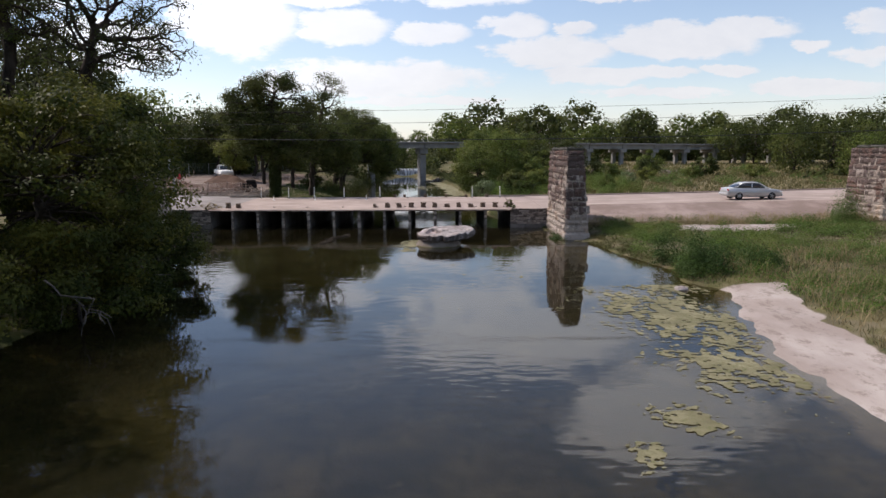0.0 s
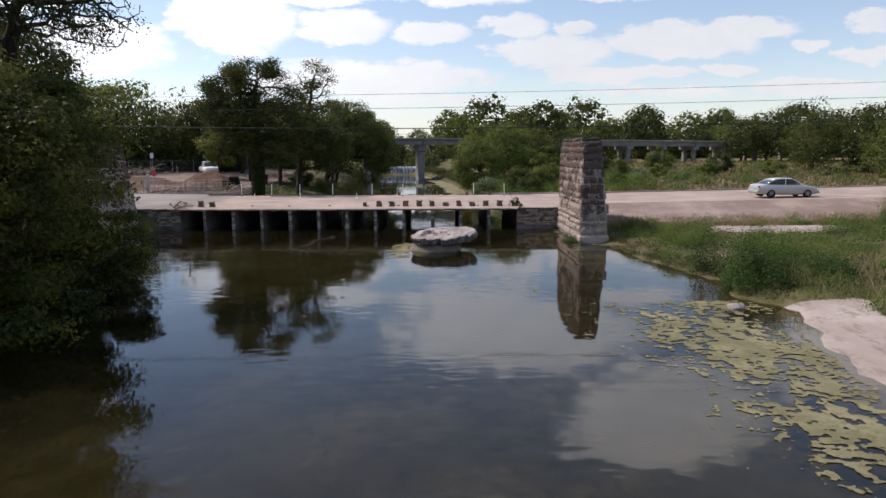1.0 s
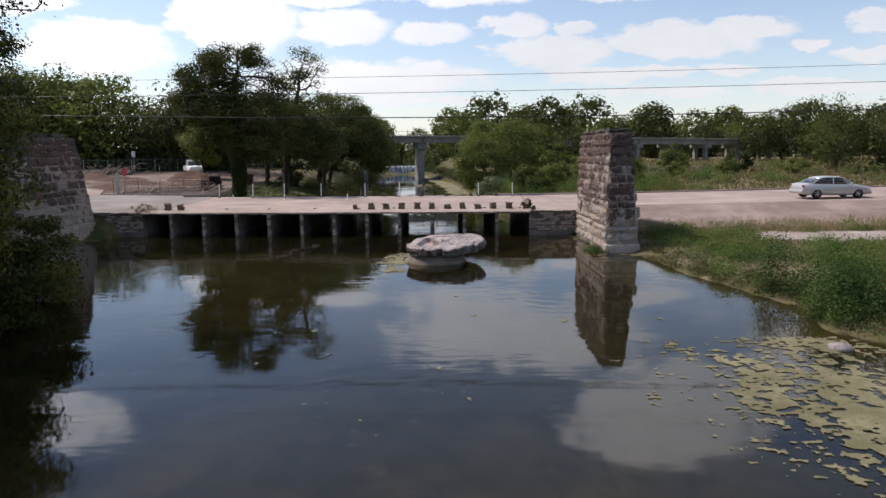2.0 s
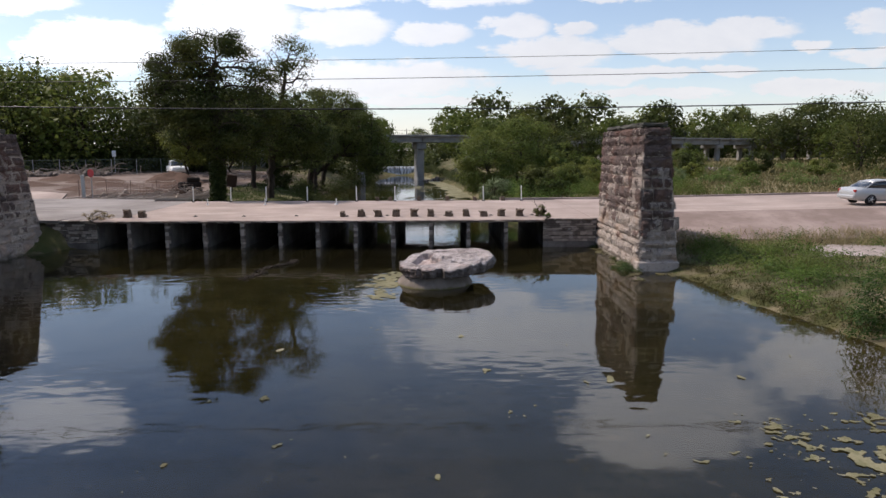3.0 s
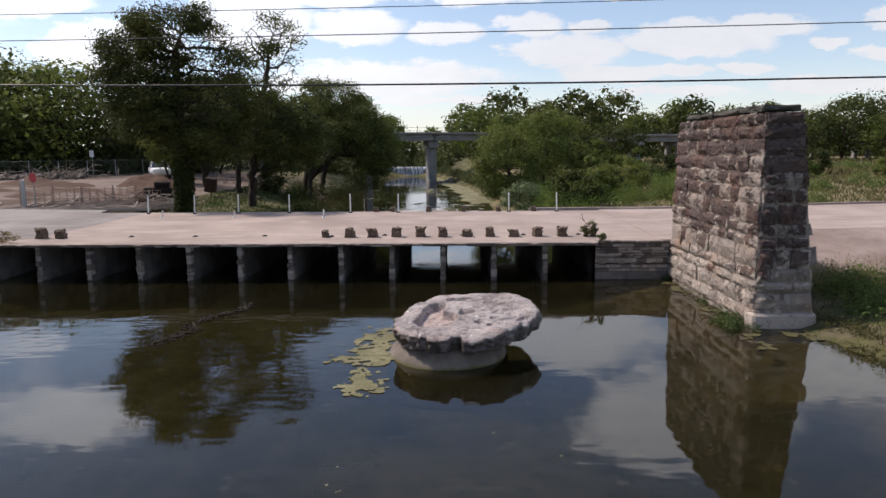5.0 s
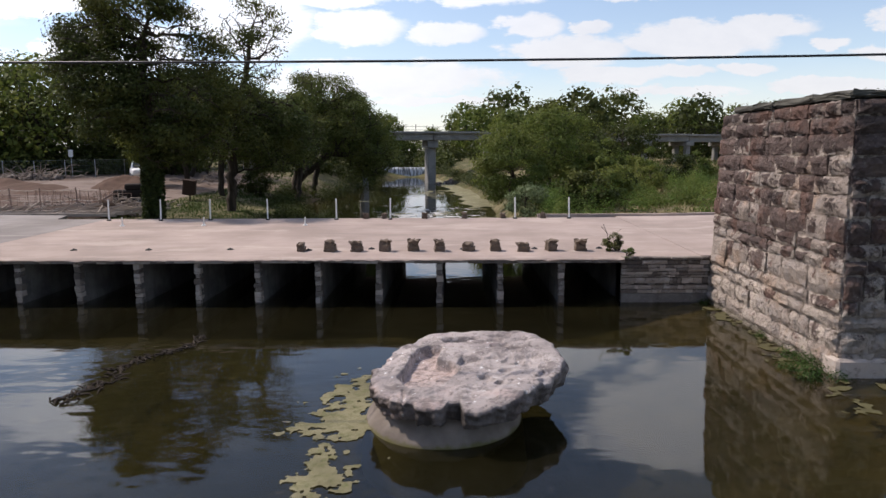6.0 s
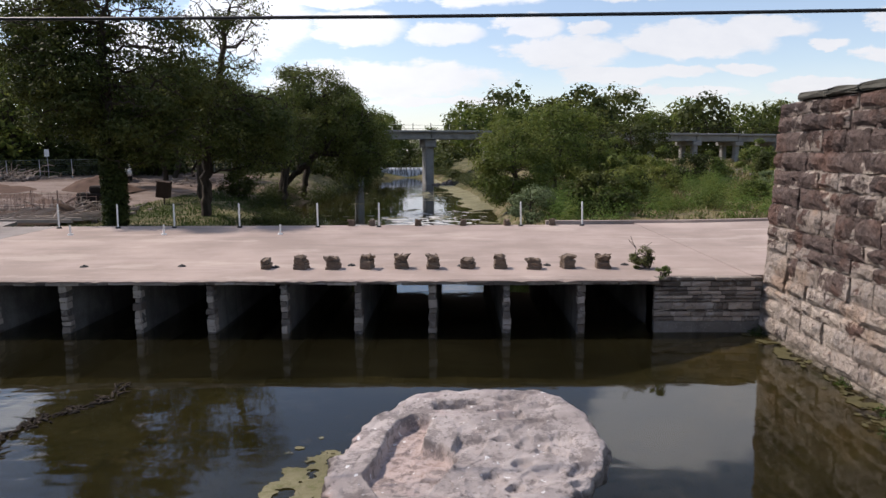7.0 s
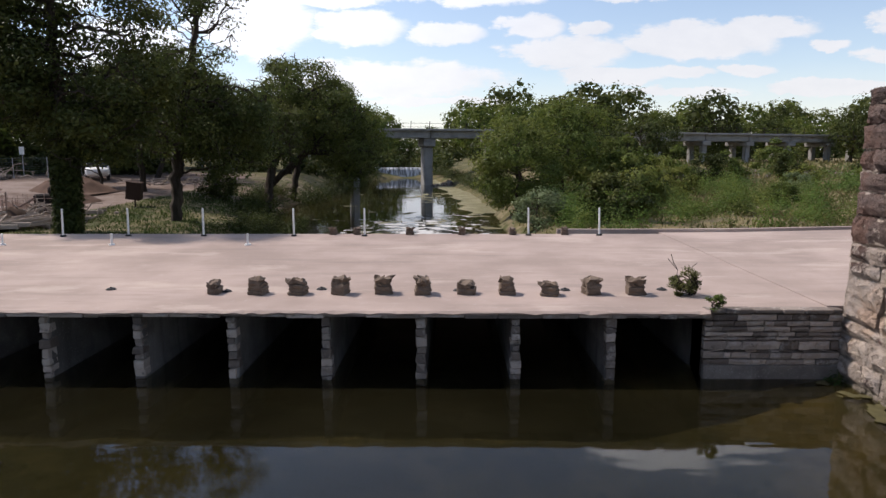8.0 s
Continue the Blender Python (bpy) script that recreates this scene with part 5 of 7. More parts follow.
OPEN = "tall open-crowned tree rising over the bank thicket"
stand(7, -16.9, 33.4, [[(0, 0, -0.3), (0.2, 0, 5.0), (-0.3, 0.2, 9.0), (0.6, 0, 11.5)]], [(0.6, 0, 13.0, 4.6, 4.2, 4.0, 520), (3.2, 0, 10.6, 2.4, 2.6, 1.7, 160)], 12500, 0.15, LEAF_DARK, OPEN, stem=0.34, spread=0.22, keep=0.5)
stand(8, -20.4, 32.0, [[(0, 0, -0.3), (-0.3, 0, 5.0), (0.5, 0.2, 9.5), (0.2, 0, 12.0)]], [(0.0, 0, 13.2, 4.4, 4.2, 4.2, 560)], 12500, 0.15, LEAF_DARK, OPEN, stem=0.32, spread=0.22, keep=0.5)
stand(18, -25.0, 36.0, [[(0, 0, -0.3), (-0.3, 0, 6.0), (0.5, 0.2, 9.5)]], [(0.0, 0, 11.6, 5.0, 4.6, 4.4, 560)], 16000, 0.17, LEAF_DARK, OPEN, stem=0.32, spread=0.26, keep=0.5)

# three unseen trees, added so that their shadow darkens the near pool
for i, (x, y) in enumerate(((-17.3, 15.0), (-17.8, 8.5), (-18.2, 1.5))):
    bank_tree(40 + i, x, y, (0.4, 0.2, 6.6), (4.6, 4.6, 6.2), 44, 4200, 0.42, LEAF_DARK, "tall dark tree added out of view to shade the pool", even=True, clump=0.26)

for i, (x, y, r) in enumerate(((-11.9, 22.5, 2.4), (-11.6, 26.5, 2.3), (-12.3, 30.2, 2.2), (-13.6, 33.6, 2.1), (-16.6, 36.0, 1.7), (-19.6, 39.0, 1.6), (-13.2, 19.0, 2.6), (-13.6, 16.2, 2.4), (-16.0, 18.4, 2.9))):
    m = tree_meshes(30 + i, r * 0.9, (0.4, 0, r * 0.75), (r, r * 1.1, r * 0.85), 20, 7600, 0.15, LEAF_BANK, stem=0.07, clump=0.28, flat=0.6)
    plant_tree("shrub", m, (x - 0.6, y, float(land(x - 0.6, y)) - 0.1), "dark leafy shrub drooping over the water's edge", "shrub", "shrubs on the shaded bank")


def dead_branch(x, y, z, seed, length=2.4):
    rng = np.random.default_rng(seed)
    a = np.array([0.0, 0, 0])
    main = curve_to(a, (length, -0.4, -1.1), rng, 0.05, 7)
    paths = [[(p, 0.035 - 0.004 * i) for i, p in enumerate(main)]]
    for k in (2, 3, 4, 5):
        paths.append([(p, 0.018 - 0.004 * i) for i, p in enumerate(curve_to(main[k], main[k] + rng.normal(size=3) * 0.5 + [0.3, 0, -0.35], rng, 0.05, 4))])
    ob = tagged(new("dead_branch", mesh_from("dead_branch", *tubes(paths), DEADWOOD, True)), "bare grey branch hanging over the dark water", "branch")
    ob.location = (x, y, z)


dead_branch(-11.6, 19.4, 2.1, 3, 2.2)
dead_branch(-12.2, 20.5, 1.6, 4, 2.0)
dead_branch(-13.0, 25.0, 2.4, 5, 3.2)

# ---- trees beyond the bridge ----
stand(10, -15.8, 66.3, [[(0, 0, -0.3), (0.1, 0, 4.2), (-0.2, 0.1, 8.0), (0.2, 0, 10.5)]],
      [(0.0, 0, 11.0, 2.6, 2.6, 2.0, 210), (-2.6, 0, 9.3, 2.5, 2.5, 2.0, 200), (2.5, 0, 9.6, 2.1, 2.3, 2.1, 150), (-1.2, 0, 7.5, 3.1, 3.2, 1.9, 210), (-3.7, 0, 8.2, 1.8, 2.0, 1.6, 110), (1.8, 0, 6.2, 2.9, 3.2, 2.8, 230), (1.0, -0.3, 4.2, 1.7, 2.2, 1.7, 110), (-2.0, 0, 5.6, 1.9, 2.2, 1.2, 90)],
      46000, 0.20, LEAF_DARK, "tall dark tree with an ivy-covered trunk beside the road", stem=0.36, ivy=6200, spread=0.36, keep=0.22)
stand(11, -13.1, 71.3, [[(0, 0, -0.3), (0.2, 0, 3.6), (0.9, 0.1, 7.0), (1.5, 0, 9.4)]],
      [(0.7, 0, 5.8, 3.2, 3.2, 3.0, 330), (1.8, 0, 10.6, 2.2, 1.8, 2.5, 300), (3.0, 0, 4.6, 2.4, 2.6, 2.6, 180)],
      23000, 0.195, LEAF_WOOD, "leaning tree with bare dead limbs at its top", stem=0.30, bare=[(1.9, 0, 11.4, 3.0, 3.0, 2.9)], spread=0.36, keep=0.26)
stand(12, -13.6, 89.5, [[(0, 0, -0.3), (0.6, 0, 3.0), (2.0, -0.2, 5.6), (3.0, -0.2, 7.8)], [(0.5, 0, 1.6), (3.6, -1.0, 4.2), (6.4, -1.4, 4.0)]],
      [(2.6, -0.4, 8.4, 3.9, 4.0, 3.2, 420), (5.4, -1.0, 6.2, 3.4, 3.6, 2.9, 330), (7.2, -1.2, 3.9, 2.3, 2.6, 2.3, 150), (0.0, 0, 6.2, 2.6, 3.0, 2.4, 150)],
      37000, 0.205, LEAF_LIMB, "spreading tree with arching limbs leaning over the upstream pool", stem=0.34, spread=0.38, keep=0.22, droop=0.05)
stand(13, -13.8, 99.0, [[(0, 0, -0.3), (0.6, 0, 3.0), (2.2, 0, 6.0)]],
      [(3.2, 0, 7.4, 4.0, 4.2, 3.0, 330), (6.2, 0, 5.6, 2.8, 3.4, 3.2, 200)],
      22000, 0.245, LEAF_MID, "spreading yellowish tree leaning over the upstream pool", stem=0.30, spread=0.42, keep=0.24)
stand(14, -17.5, 82.0, [[(0, 0, -0.3), (0.2, 0, 3.2), (0.0, 0.2, 6.0)]], [(0, 0, 6.6, 4.2, 4.2, 3.4, 420)], 16500, 0.235, LEAF_WOOD, "dark park tree on bare ground", stem=0.24, spread=0.40, keep=0.24)
stand(15, -22.5, 88.0, [[(0, 0, -0.3), (-0.2, 0, 3.2), (0.3, 0.2, 6.0)]], [(0, 0, 7.4, 4.4, 4.4, 3.0, 420)], 16500, 0.235, LEAF_WOOD, "dark park tree on bare ground", stem=0.24, spread=0.40, keep=0.24)
stand(17, -11.9, 84.0, [[(0, 0, -0.3), (0.3, 0, 3.0), (0.6, 0.2, 5.0)]], [(0.4, 0, 6.0, 2.8, 3.0, 2.4, 260)], 10000, 0.18, LEAF_WOOD, "dark park tree on the pool's bank", stem=0.20, spread=0.28, keep=0.55)
bank_tree(16, -27.2, 90.5, (0, 0, 4.2), (2.5, 2.5, 2.7), 36, 6100, 0.224, LEAF_LIGHT, "small yellow-green tree beside the building site", height=5.0, stem=0.12, clump=0.28)

# upstream bank, bright side
bank_tree(20, 5.4, 81.5, (0.4, 0, 3.4), (3.0, 3.0, 3.2), 46, 10900, 0.202, LEAF_MID, "bushy green willow at the upstream water's edge", stem=0.12, clump=0.3)
bank_tree(21, 9.6, 86.0, (0, 0, 3.8), (3.6, 3.4, 3.4), 46, 9500, 0.224, LEAF_MID, "bushy green willow among the weeds", stem=0.14, clump=0.3)
bank_tree(22, 7.5, 96.0, (0, 0, 4.2), (4.0, 4.0, 3.6), 50, 8800, 0.269, LEAF_MID, "green riverside tree among the weeds", stem=0.18, clump=0.27)
bank_tree(23, 13.6, 101.0, (0, 0, 3.9), (4.2, 4.2, 3.4), 50, 8800, 0.269, LEAF_DARK, "green riverside tree among the weeds", stem=0.18, clump=0.27)
bank_tree(24, 19.5, 104.0, (0, 0, 3.4), (4.4, 4.0, 3.0), 50, 8200, 0.269, LEAF_DARK, "green riverside tree among the weeds", stem=0.18, clump=0.27)
bank_tree(25, 5.7, 73.5, (0, 0, 1.1), (1.5, 1.5, 1.2), 20, 3400, 0.157, LEAF_SAGE, "pale grey-green bush beside the pool", stem=0.05, clump=0.36)
bank_tree(26, -15.3, 84.0, (0, 0, 1.2), (1.3, 1.3, 1.2), 22, 4100, 0.146, LEAF_DARK, "round clipped-looking dark bush in the park", stem=0.06, clump=0.34)

BUSHES = [tree_meshes(110 + i, 1.1, (0, 0, 1.25), (1.5, 1.4, 1.25), 20, 2600, 0.19, mt, stem=0.05, clump=0.34) for i, mt in enumerate((LEAF_MID, LEAF_DARK, LEAF_LIGHT, LEAF_SAGE))]
for i, (x, y, k, sc) in enumerate(((9.4, 71.0, 1, 1.1), (11.6, 75.0, 0, 1.2), (13.5, 79.5, 1, 1.0), (12.0, 84.0, 0, 1.5), (16.5, 83.0, 2, 0.9), (18.0, 90.0, 0, 1.3), (22.5, 94.0, 1, 1.2), (15.5, 93.0, 0, 1.6),
                                 (26.5, 99.0, 0, 1.1), (30.0, 92.0, 2, 0.8), (33.0, 101.0, 1, 1.2), (38.0, 96.0, 0, 0.9), (20.5, 77.0, 0, 0.7), (25.0, 84.0, 3, 0.7), (43.0, 104.0, 1, 1.3), (48.0, 98.0, 0, 1.0), (36.0, 110.0, 0, 1.5))):
    plant_tree("bush", BUSHES[k], (x, y, float(land(x, y)) - 0.05), ("green", "dark green", "yellow-green", "grey-green")[k] + " wild bush among the field weeds", "bush", "bushes beyond the road", 40.0 * i, sc)

# distant woods: a few kinds, planted again and again
KINDS = [tree_meshes(60 + i, 7.0, (0, 0, 5.6), (4.8, 4.6, 5.2 + 0.3 * i), 56, 2300, 0.285, mt, clump=0.33, even=True, low=0.2, twigs=0, sides=3, narrow=0.6, flat=0.9, heart=10, fill=0.22) for i, mt in enumerate((LEAF_DARK, LEAF_MID, LEAF_MID, LEAF_WOOD, LEAF_LIGHT))]
KINDS += [tree_meshes(70 + i, 7.0, (0, 0, 5.8), (4.9, 4.7, 5.2 + 0.3 * i), 50, 1150, 0.51, mt, clump=0.34, even=True, low=0.2, twigs=0, sides=3, narrow=0.65, flat=0.95, heart=10, fill=0.28) for i, mt in enumerate((LEAF_DARK, LEAF_MID, LEAF_MID, LEAF_WOOD, LEAF_LIGHT))]


PARK = [tree_meshes(80 + i, 8.0, (0, 0, 7.6), (4.4, 4.4, 3.4), 44, 3000, 0.31, mt, stem=0.2, clump=0.27, low=0.35, twigs=1, sides=4, narrow=0.6, flat=0.85) for i, mt in enumerate((LEAF_DARK, LEAF_WOOD))]


def far_trees():
    rng = np.random.default_rng(77)
    spots = []
    for x in np.arange(-110, -32, 4.2):    # behind the building site
        spots.append((x + rng.uniform(-1.5, 1.5), 107 + rng.uniform(-3, 5), rng.uniform(1.0, 1.25) * (1.2 if x < -44 else 0.85), (0, 3, 1)))
    for x in np.arange(-110, -26, 6.0):
        spots.append((x + rng.uniform(-2, 2), 121 + rng.uniform(-3, 6), rng.uniform(1.3, 1.6) if x < -50 else rng.uniform(0.85, 1.05), (0, 1, 2)))
    for _ in range(9):     # in the park
        spots.append((rng.uniform(-34, -15), rng.uniform(100, 124), rng.uniform(0.8, 1.0), (5, 6)))
    for x in np.arange(9, 24, 4.0):    # before and behind the railway
        spots.append((x + rng.uniform(-1.5, 1.5), rng.uniform(112, 124) + 0.2 * x, rng.uniform(0.58, 0.74), (1, 2, 0)))
    for x in np.arange(-70, 200, 5.6):
        if -14 < x < 3:
            continue
        y = 168 + 0.25 * max(x, 0) + rng.uniform(-6, 14)
        spots.append((x + rng.uniform(-2, 2), y, rng.uniform(0.8, 1.2) * (0.88 if x > 20 else 1.0), (1, 1, 2, 3)))
    for x in np.arange(-60, 240, 11.0):
        if -15 < x < 3:
            continue
        spots.append((x + rng.uniform(-3, 3), 215 + 0.2 * max(x, 0) + rng.uniform(-8, 14), rng.uniform(1.2, 1.7), (1, 2, 3)))
    for x in np.arange(58, 140, 5.5):    # along the field to the east
        spots.append((x + rng.uniform(-2, 2), 104 + 0.1 * (x - 58) + rng.uniform(-5, 8), rng.uniform(0.82, 1.05), (0, 3, 1)))
    for x in np.arange(62, 130, 8.0):
        spots.append((x + rng.uniform(-2, 2), 88 + rng.uniform(-3, 4), rng.uniform(0.65, 0.9), (4, 1, 2)))
    for x in np.arange(-20, 10, 4.0):
        spots.append((x, 222 + rng.uniform(-8, 8), rng.uniform(0.55, 0.8), (1, 0)))
    for x in np.arange(-60, 50, 12.0):
        spots.append((x, 430 + rng.uniform(-15, 15), rng.uniform(1.0, 1.5), (1, 2)))
    spots += [(24.5, 152.0, 1.28, (0,)), (20.0, 158.0, 1.1, (0,)), (52.0, 170.0, 1.25, (0,))]
    spots += [(65.5, 146.0, 0.95, (0,)), (71, 146.0, 1.10, (0,)), (77, 144.0, 1.18, (0,)), (83, 147.0, 1.12, (3,)), (89, 141.0, 1.2, (0,)), (96, 144.0, 1.2, (3,)), (74, 139.0, 0.8, (1,))]
    first = {}
    for x, y, s, kinds in spots:
        k = int(rng.choice(kinds))
        k = k + 5 if y > 150 or k > 4 else k
        m = Matrix.LocRotScale((x, y, float(land(x, y)) - 0.2), Euler((0, 0, rng.uniform(0, 6.28))), (s * rng.uniform(0.9, 1.2), s * rng.uniform(0.9, 1.2), s))
        if k not in first:
            first[k] = plant_tree("tree", (KINDS + PARK)[k], (0, 0, 0), ("dark green" if k > 9 else "yellow-green" if k % 5 == 4 else "dark green" if k % 5 in (0, 3) else "green") + " broadleaf tree in the distant woods", "tree", "distant woods")
            first[k].matrix_world = m
        else:
            ob = copy_thing(first[k], Matrix())
            ob.matrix_basis = m


far_trees()

# ---- grass and weeds ----


def blades(name, n, box_, height, width, material, seed, keep, label, lean=0.5):
    """Upright blades on the land, one mesh."""
    rng = np.random.default_rng(seed)
    x, y = rng.uniform(box_[0], box_[1], n), rng.uniform(box_[2], box_[3], n)
    ok = keep(x, y) & (rng.uniform(0, 1, n) < 0.35 + 0.65 * smooth(wave(x * 0.7, y * 0.7, seed), -0.3, 0.3))
    x, y = x[ok], y[ok]
    n = len(x)
    z = land(x, y) - 0.03
    p = np.stack([x, y, z], axis=1)
    h = height * rng.uniform(0.4, 1.3, (n, 1)) * (0.7 + 0.5 * smooth(wave(x, y, seed + 3), -0.5, 0.6))[:, None]
    a = rng.uniform(0, 2 * np.pi, n)
    side = np.stack([np.cos(a), np.sin(a), np.zeros(n)], axis=1) * width * rng.uniform(0.6, 1.4, (n, 1))
    tip = p + np.concatenate([rng.normal(size=(n, 2)) * lean * h, h], axis=1)
    mid = (p + tip) / 2 + [0, 0, 0.0]
    mid[:, 2] += h[:, 0] * 0.12
    v = np.stack([p - side * 0.5, p + side * 0.5, mid + side * 0.4, tip, mid - side * 0.4], axis=1).reshape(-1, 3)
    i = np.arange(n)[:, None] * 5
    f = np.concatenate([i + [0, 1, 2], i + [0, 2, 4], i + [4, 2, 3]], axis=0)
    tagged(new(name, mesh_from(name, v, f, material)), label, "grass", kind="stuff")


def weeds(name, clumps, per, leaf, material, seed, label, category="weeds"):
    """Leafy weeds: a leaf cloud and stems round every clump (x, y, radius, height)."""
    rng = np.random.default_rng(seed)
    pts, outs = [], []
    for x, y, r, h in clumps:
        z = max(float(land(x, y)), 0.0)
        n = int(per * r * r * max(h, 0.4))
        q = rng.normal(size=(n, 3))
        q /= np.linalg.norm(q, axis=1, keepdims=True)
        q[:, 2] = np.abs(q[:, 2])
        outs.append(q.copy())
        q *= rng.uniform(0.2, 1.0, (n, 1)) ** 0.5
        pts.append(np.array([x, y, z]) + q * [r, r, h] * rng.uniform(0.7, 1.2, (n, 1)))
    v, f = leaves(np.concatenate(pts), leaf, rng, 0.42, np.concatenate(outs))
    tagged(new(name, mesh_from(name, v, f, material)), label, category, kind="stuff")


def dry_land(x, y):
    return inland(x, y) > 0.15


rng0 = np.random.default_rng(5)
near_bank = lambda x, y: dry_land(x, y) & (sand_amount(x, y) < 0.4) & (x > 8)
blades("bank_grass", 42000, (10.5, 36, 14, 49.2), 0.24, 0.026, BANKGRASS, 1, near_bank, "mixed green and brown grass on the river bank")
blades("dry_grass", 24000, (12.5, 36, 10, 34), 0.6, 0.022, DRY, 2, lambda x, y: near_bank(x, y) & (inland(x, y) > 1.8), "dry straw-coloured grass behind the sand")
blades("dry_grass", 12000, (11.0, 40, 46.6, 49.6), 0.55, 0.018, DRY, 3, lambda x, y: (x > 11.5), "dry tufts along the foot of the embankment")
blades("field_grass", 18000, (5, 62, 64.2, 104), 0.38, 0.09, GRASS, 4, lambda x, y: dry_land(x, y) & (y > 64.2 + 0.035 * np.clip(x - 9, 0, 99) + 0.0008 * np.clip(x - 20, 0, 99) ** 2), "rough grass beyond the road")
blades("dry_grass", 26000, (14, 100, 65.5, 125), 0.40, 0.12, FIELD, 5, lambda x, y: y > 66 + 0.0011 * np.clip(x - 20, 0, 99) ** 2, "dry straw-coloured grass in the open field")
blades("park_grass", 26000, (-19.5, -7.5, 63.2, 100), 0.17, 0.05, LAWN, 6, lambda x, y: inland(x, y) > 0.1, "short shaded grass under the park trees")
blades("far_grass", 14000, (-2, 120, 100, 150), 0.7, 0.2, GRASS, 7, lambda x, y: (x > 14) & dry_land(x, y), "rough grass around the railway piers")

clumps = [(13.2 + rng0.uniform(-0.7, 0.9), y + rng0.uniform(-0.5, 0.5), rng0.uniform(0.55, 0.95), rng0.uniform(1.2, 2.4)) for y in np.arange(28.9, 33.6, 0.36)]
clumps += [(rng0.uniform(13.8, 16.8), rng0.uniform(28.6, 33.5), rng0.uniform(0.6, 0.95), rng0.uniform(0.8, 1.4)) for _ in range(16)]
weeds("bank_weeds", clumps, 1150, 0.095, BUSHGREEN, 11, "dense dark green weeds at the water's edge")
clumps = [(12.2 + 19 * rng0.uniform(0, 1) ** 1.3, rng0.uniform(21, 47.5), rng0.uniform(0.4, 1.05), rng0.uniform(0.22, 0.85)) for _ in range(900)]
clumps = [c for c in clumps if inland(c[0], c[1]) > 0.6 and wave(c[0] * 0.55, c[1] * 0.55, 4.0) > -0.15 and sand_amount(c[0], c[1]) < 0.3 and not (31 < c[0] < 37 and c[1] > 45)]
weeds("bank_weeds", clumps[::2], 520, 0.11, LUSH, 12, "bright green low weeds on the bank")
weeds("bank_weeds", clumps[1::2], 430, 0.10, WEED, 22, "dull green low weeds on the bank")
rim_clumps = [(float(lerp(y, RIGHT_EDGE)) + rng0.uniform(0.0, 1.3), y, rng0.uniform(0.25, 0.5), rng0.uniform(0.12, 0.32)) for y in np.arange(28.5, 44, 0.16)]
weeds("bank_sedge", rim_clumps, 1800, 0.07, SEDGE, 23, "brownish sedge along the waterline")
clumps = [(rng0.uniform(12, 34), rng0.uniform(47.8, 49.2), rng0.uniform(0.25, 0.5), rng0.uniform(0.4, 0.9)) for _ in range(26)] + [(30.6, 46.8, 1.4, 2.5), (29.8, 46.0, 1.0, 1.6)]
weeds("bank_weeds", clumps, 900, 0.10, WEED, 13, "scattered weeds at the foot of the embankment")
clumps = [(7.2 + 17 * rng0.uniform(0, 1) ** 1.4, rng0.uniform(66.5, 92), rng0.uniform(0.6, 1.4), rng0.uniform(0.6, 1.9)) for _ in range(135)]
weeds("tall_weeds", clumps[::3], 400, 0.135, WEED, 14, "tall lush green weeds beyond the road")
weeds("tall_weeds", clumps[1::3], 400, 0.125, LEAF_MID, 24, "tall olive-green weeds beyond the road")
weeds("tall_weeds", clumps[2::3], 380, 0.135, LUSH, 25, "tall bright green weeds beyond the road")
clumps = [(rng0.uniform(14, 60), rng0.uniform(80, 125), rng0.uniform(0.8, 1.8), rng0.uniform(0.6, 1.3)) for _ in range(70)]
weeds("tall_weeds", clumps, 90, 0.28, WEED, 15, "patchy green weeds in the field")
clumps = [(rng0.uniform(-10.2, -7.6), rng0.uniform(64.5, 78), rng0.uniform(0.5, 1.1), rng0.uniform(0.5, 1.3)) for _ in range(34)]
clumps += [(float(lerp(y, LEFT_EDGE)) - rng0.uniform(-0.2, 1.8), y, rng0.uniform(0.6, 1.2), rng0.uniform(0.6, 1.7)) for y in np.arange(76, 100, 0.6)]
weeds("bank_bushes", clumps, 420, 0.14, LEAF_DARK, 16, "dark low bushes on the park's bank")
clumps = [(rng0.uniform(-13.5, -11.5), rng0.uniform(95, 150), rng0.uniform(0.8, 1.6), rng0.uniform(0.8, 2.2)) for _ in range(40)] + [(lerp(y, RIGHT_EDGE) + 0.8, y, rng0.uniform(0.9, 1.7), rng0.uniform(0.8, 2.0)) for y in np.arange(88, 152, 1.6)]
weeds("bank_bushes", clumps, 130, 0.22, LEAF_DARK, 17, "dark bushes along the upstream banks")
far_edge_bushes = [(x + rng0.uniform(-2, 2), 163 + 0.25 * max(x, 0) + rng0.uniform(-4, 8), rng0.uniform(2.2, 3.6), rng0.uniform(2.5, 5.0)) for x in np.arange(-60, 200, 2.6) if not -13 < x < 2]
far_edge_bushes += [(x, rng0.uniform(196, 216), rng0.uniform(2.0, 3.0), rng0.uniform(2.5, 4.5)) for x in np.arange(-18, 8, 1.6)]
far_edge_bushes += [(x + rng0.uniform(-2, 2), 100 + rng0.uniform(-4, 6), rng0.uniform(1.8, 3.0), rng0.uniform(1.5, 3.2)) for x in np.arange(58, 140, 3.2)]
far_edge_bushes += [(lerp(y, LEFT_EDGE) - rng0.uniform(0.2, 2.5), y, rng0.uniform(1.4, 2.4), rng0.uniform(1.5, 4.0)) for y in np.arange(152, 215, 1.8)] + [(lerp(y, RIGHT_EDGE) + rng0.uniform(0.2, 2.5), y, rng0.uniform(1.4, 2.4), rng0.uniform(1.5, 4.0)) for y in np.arange(150, 215, 1.8)]
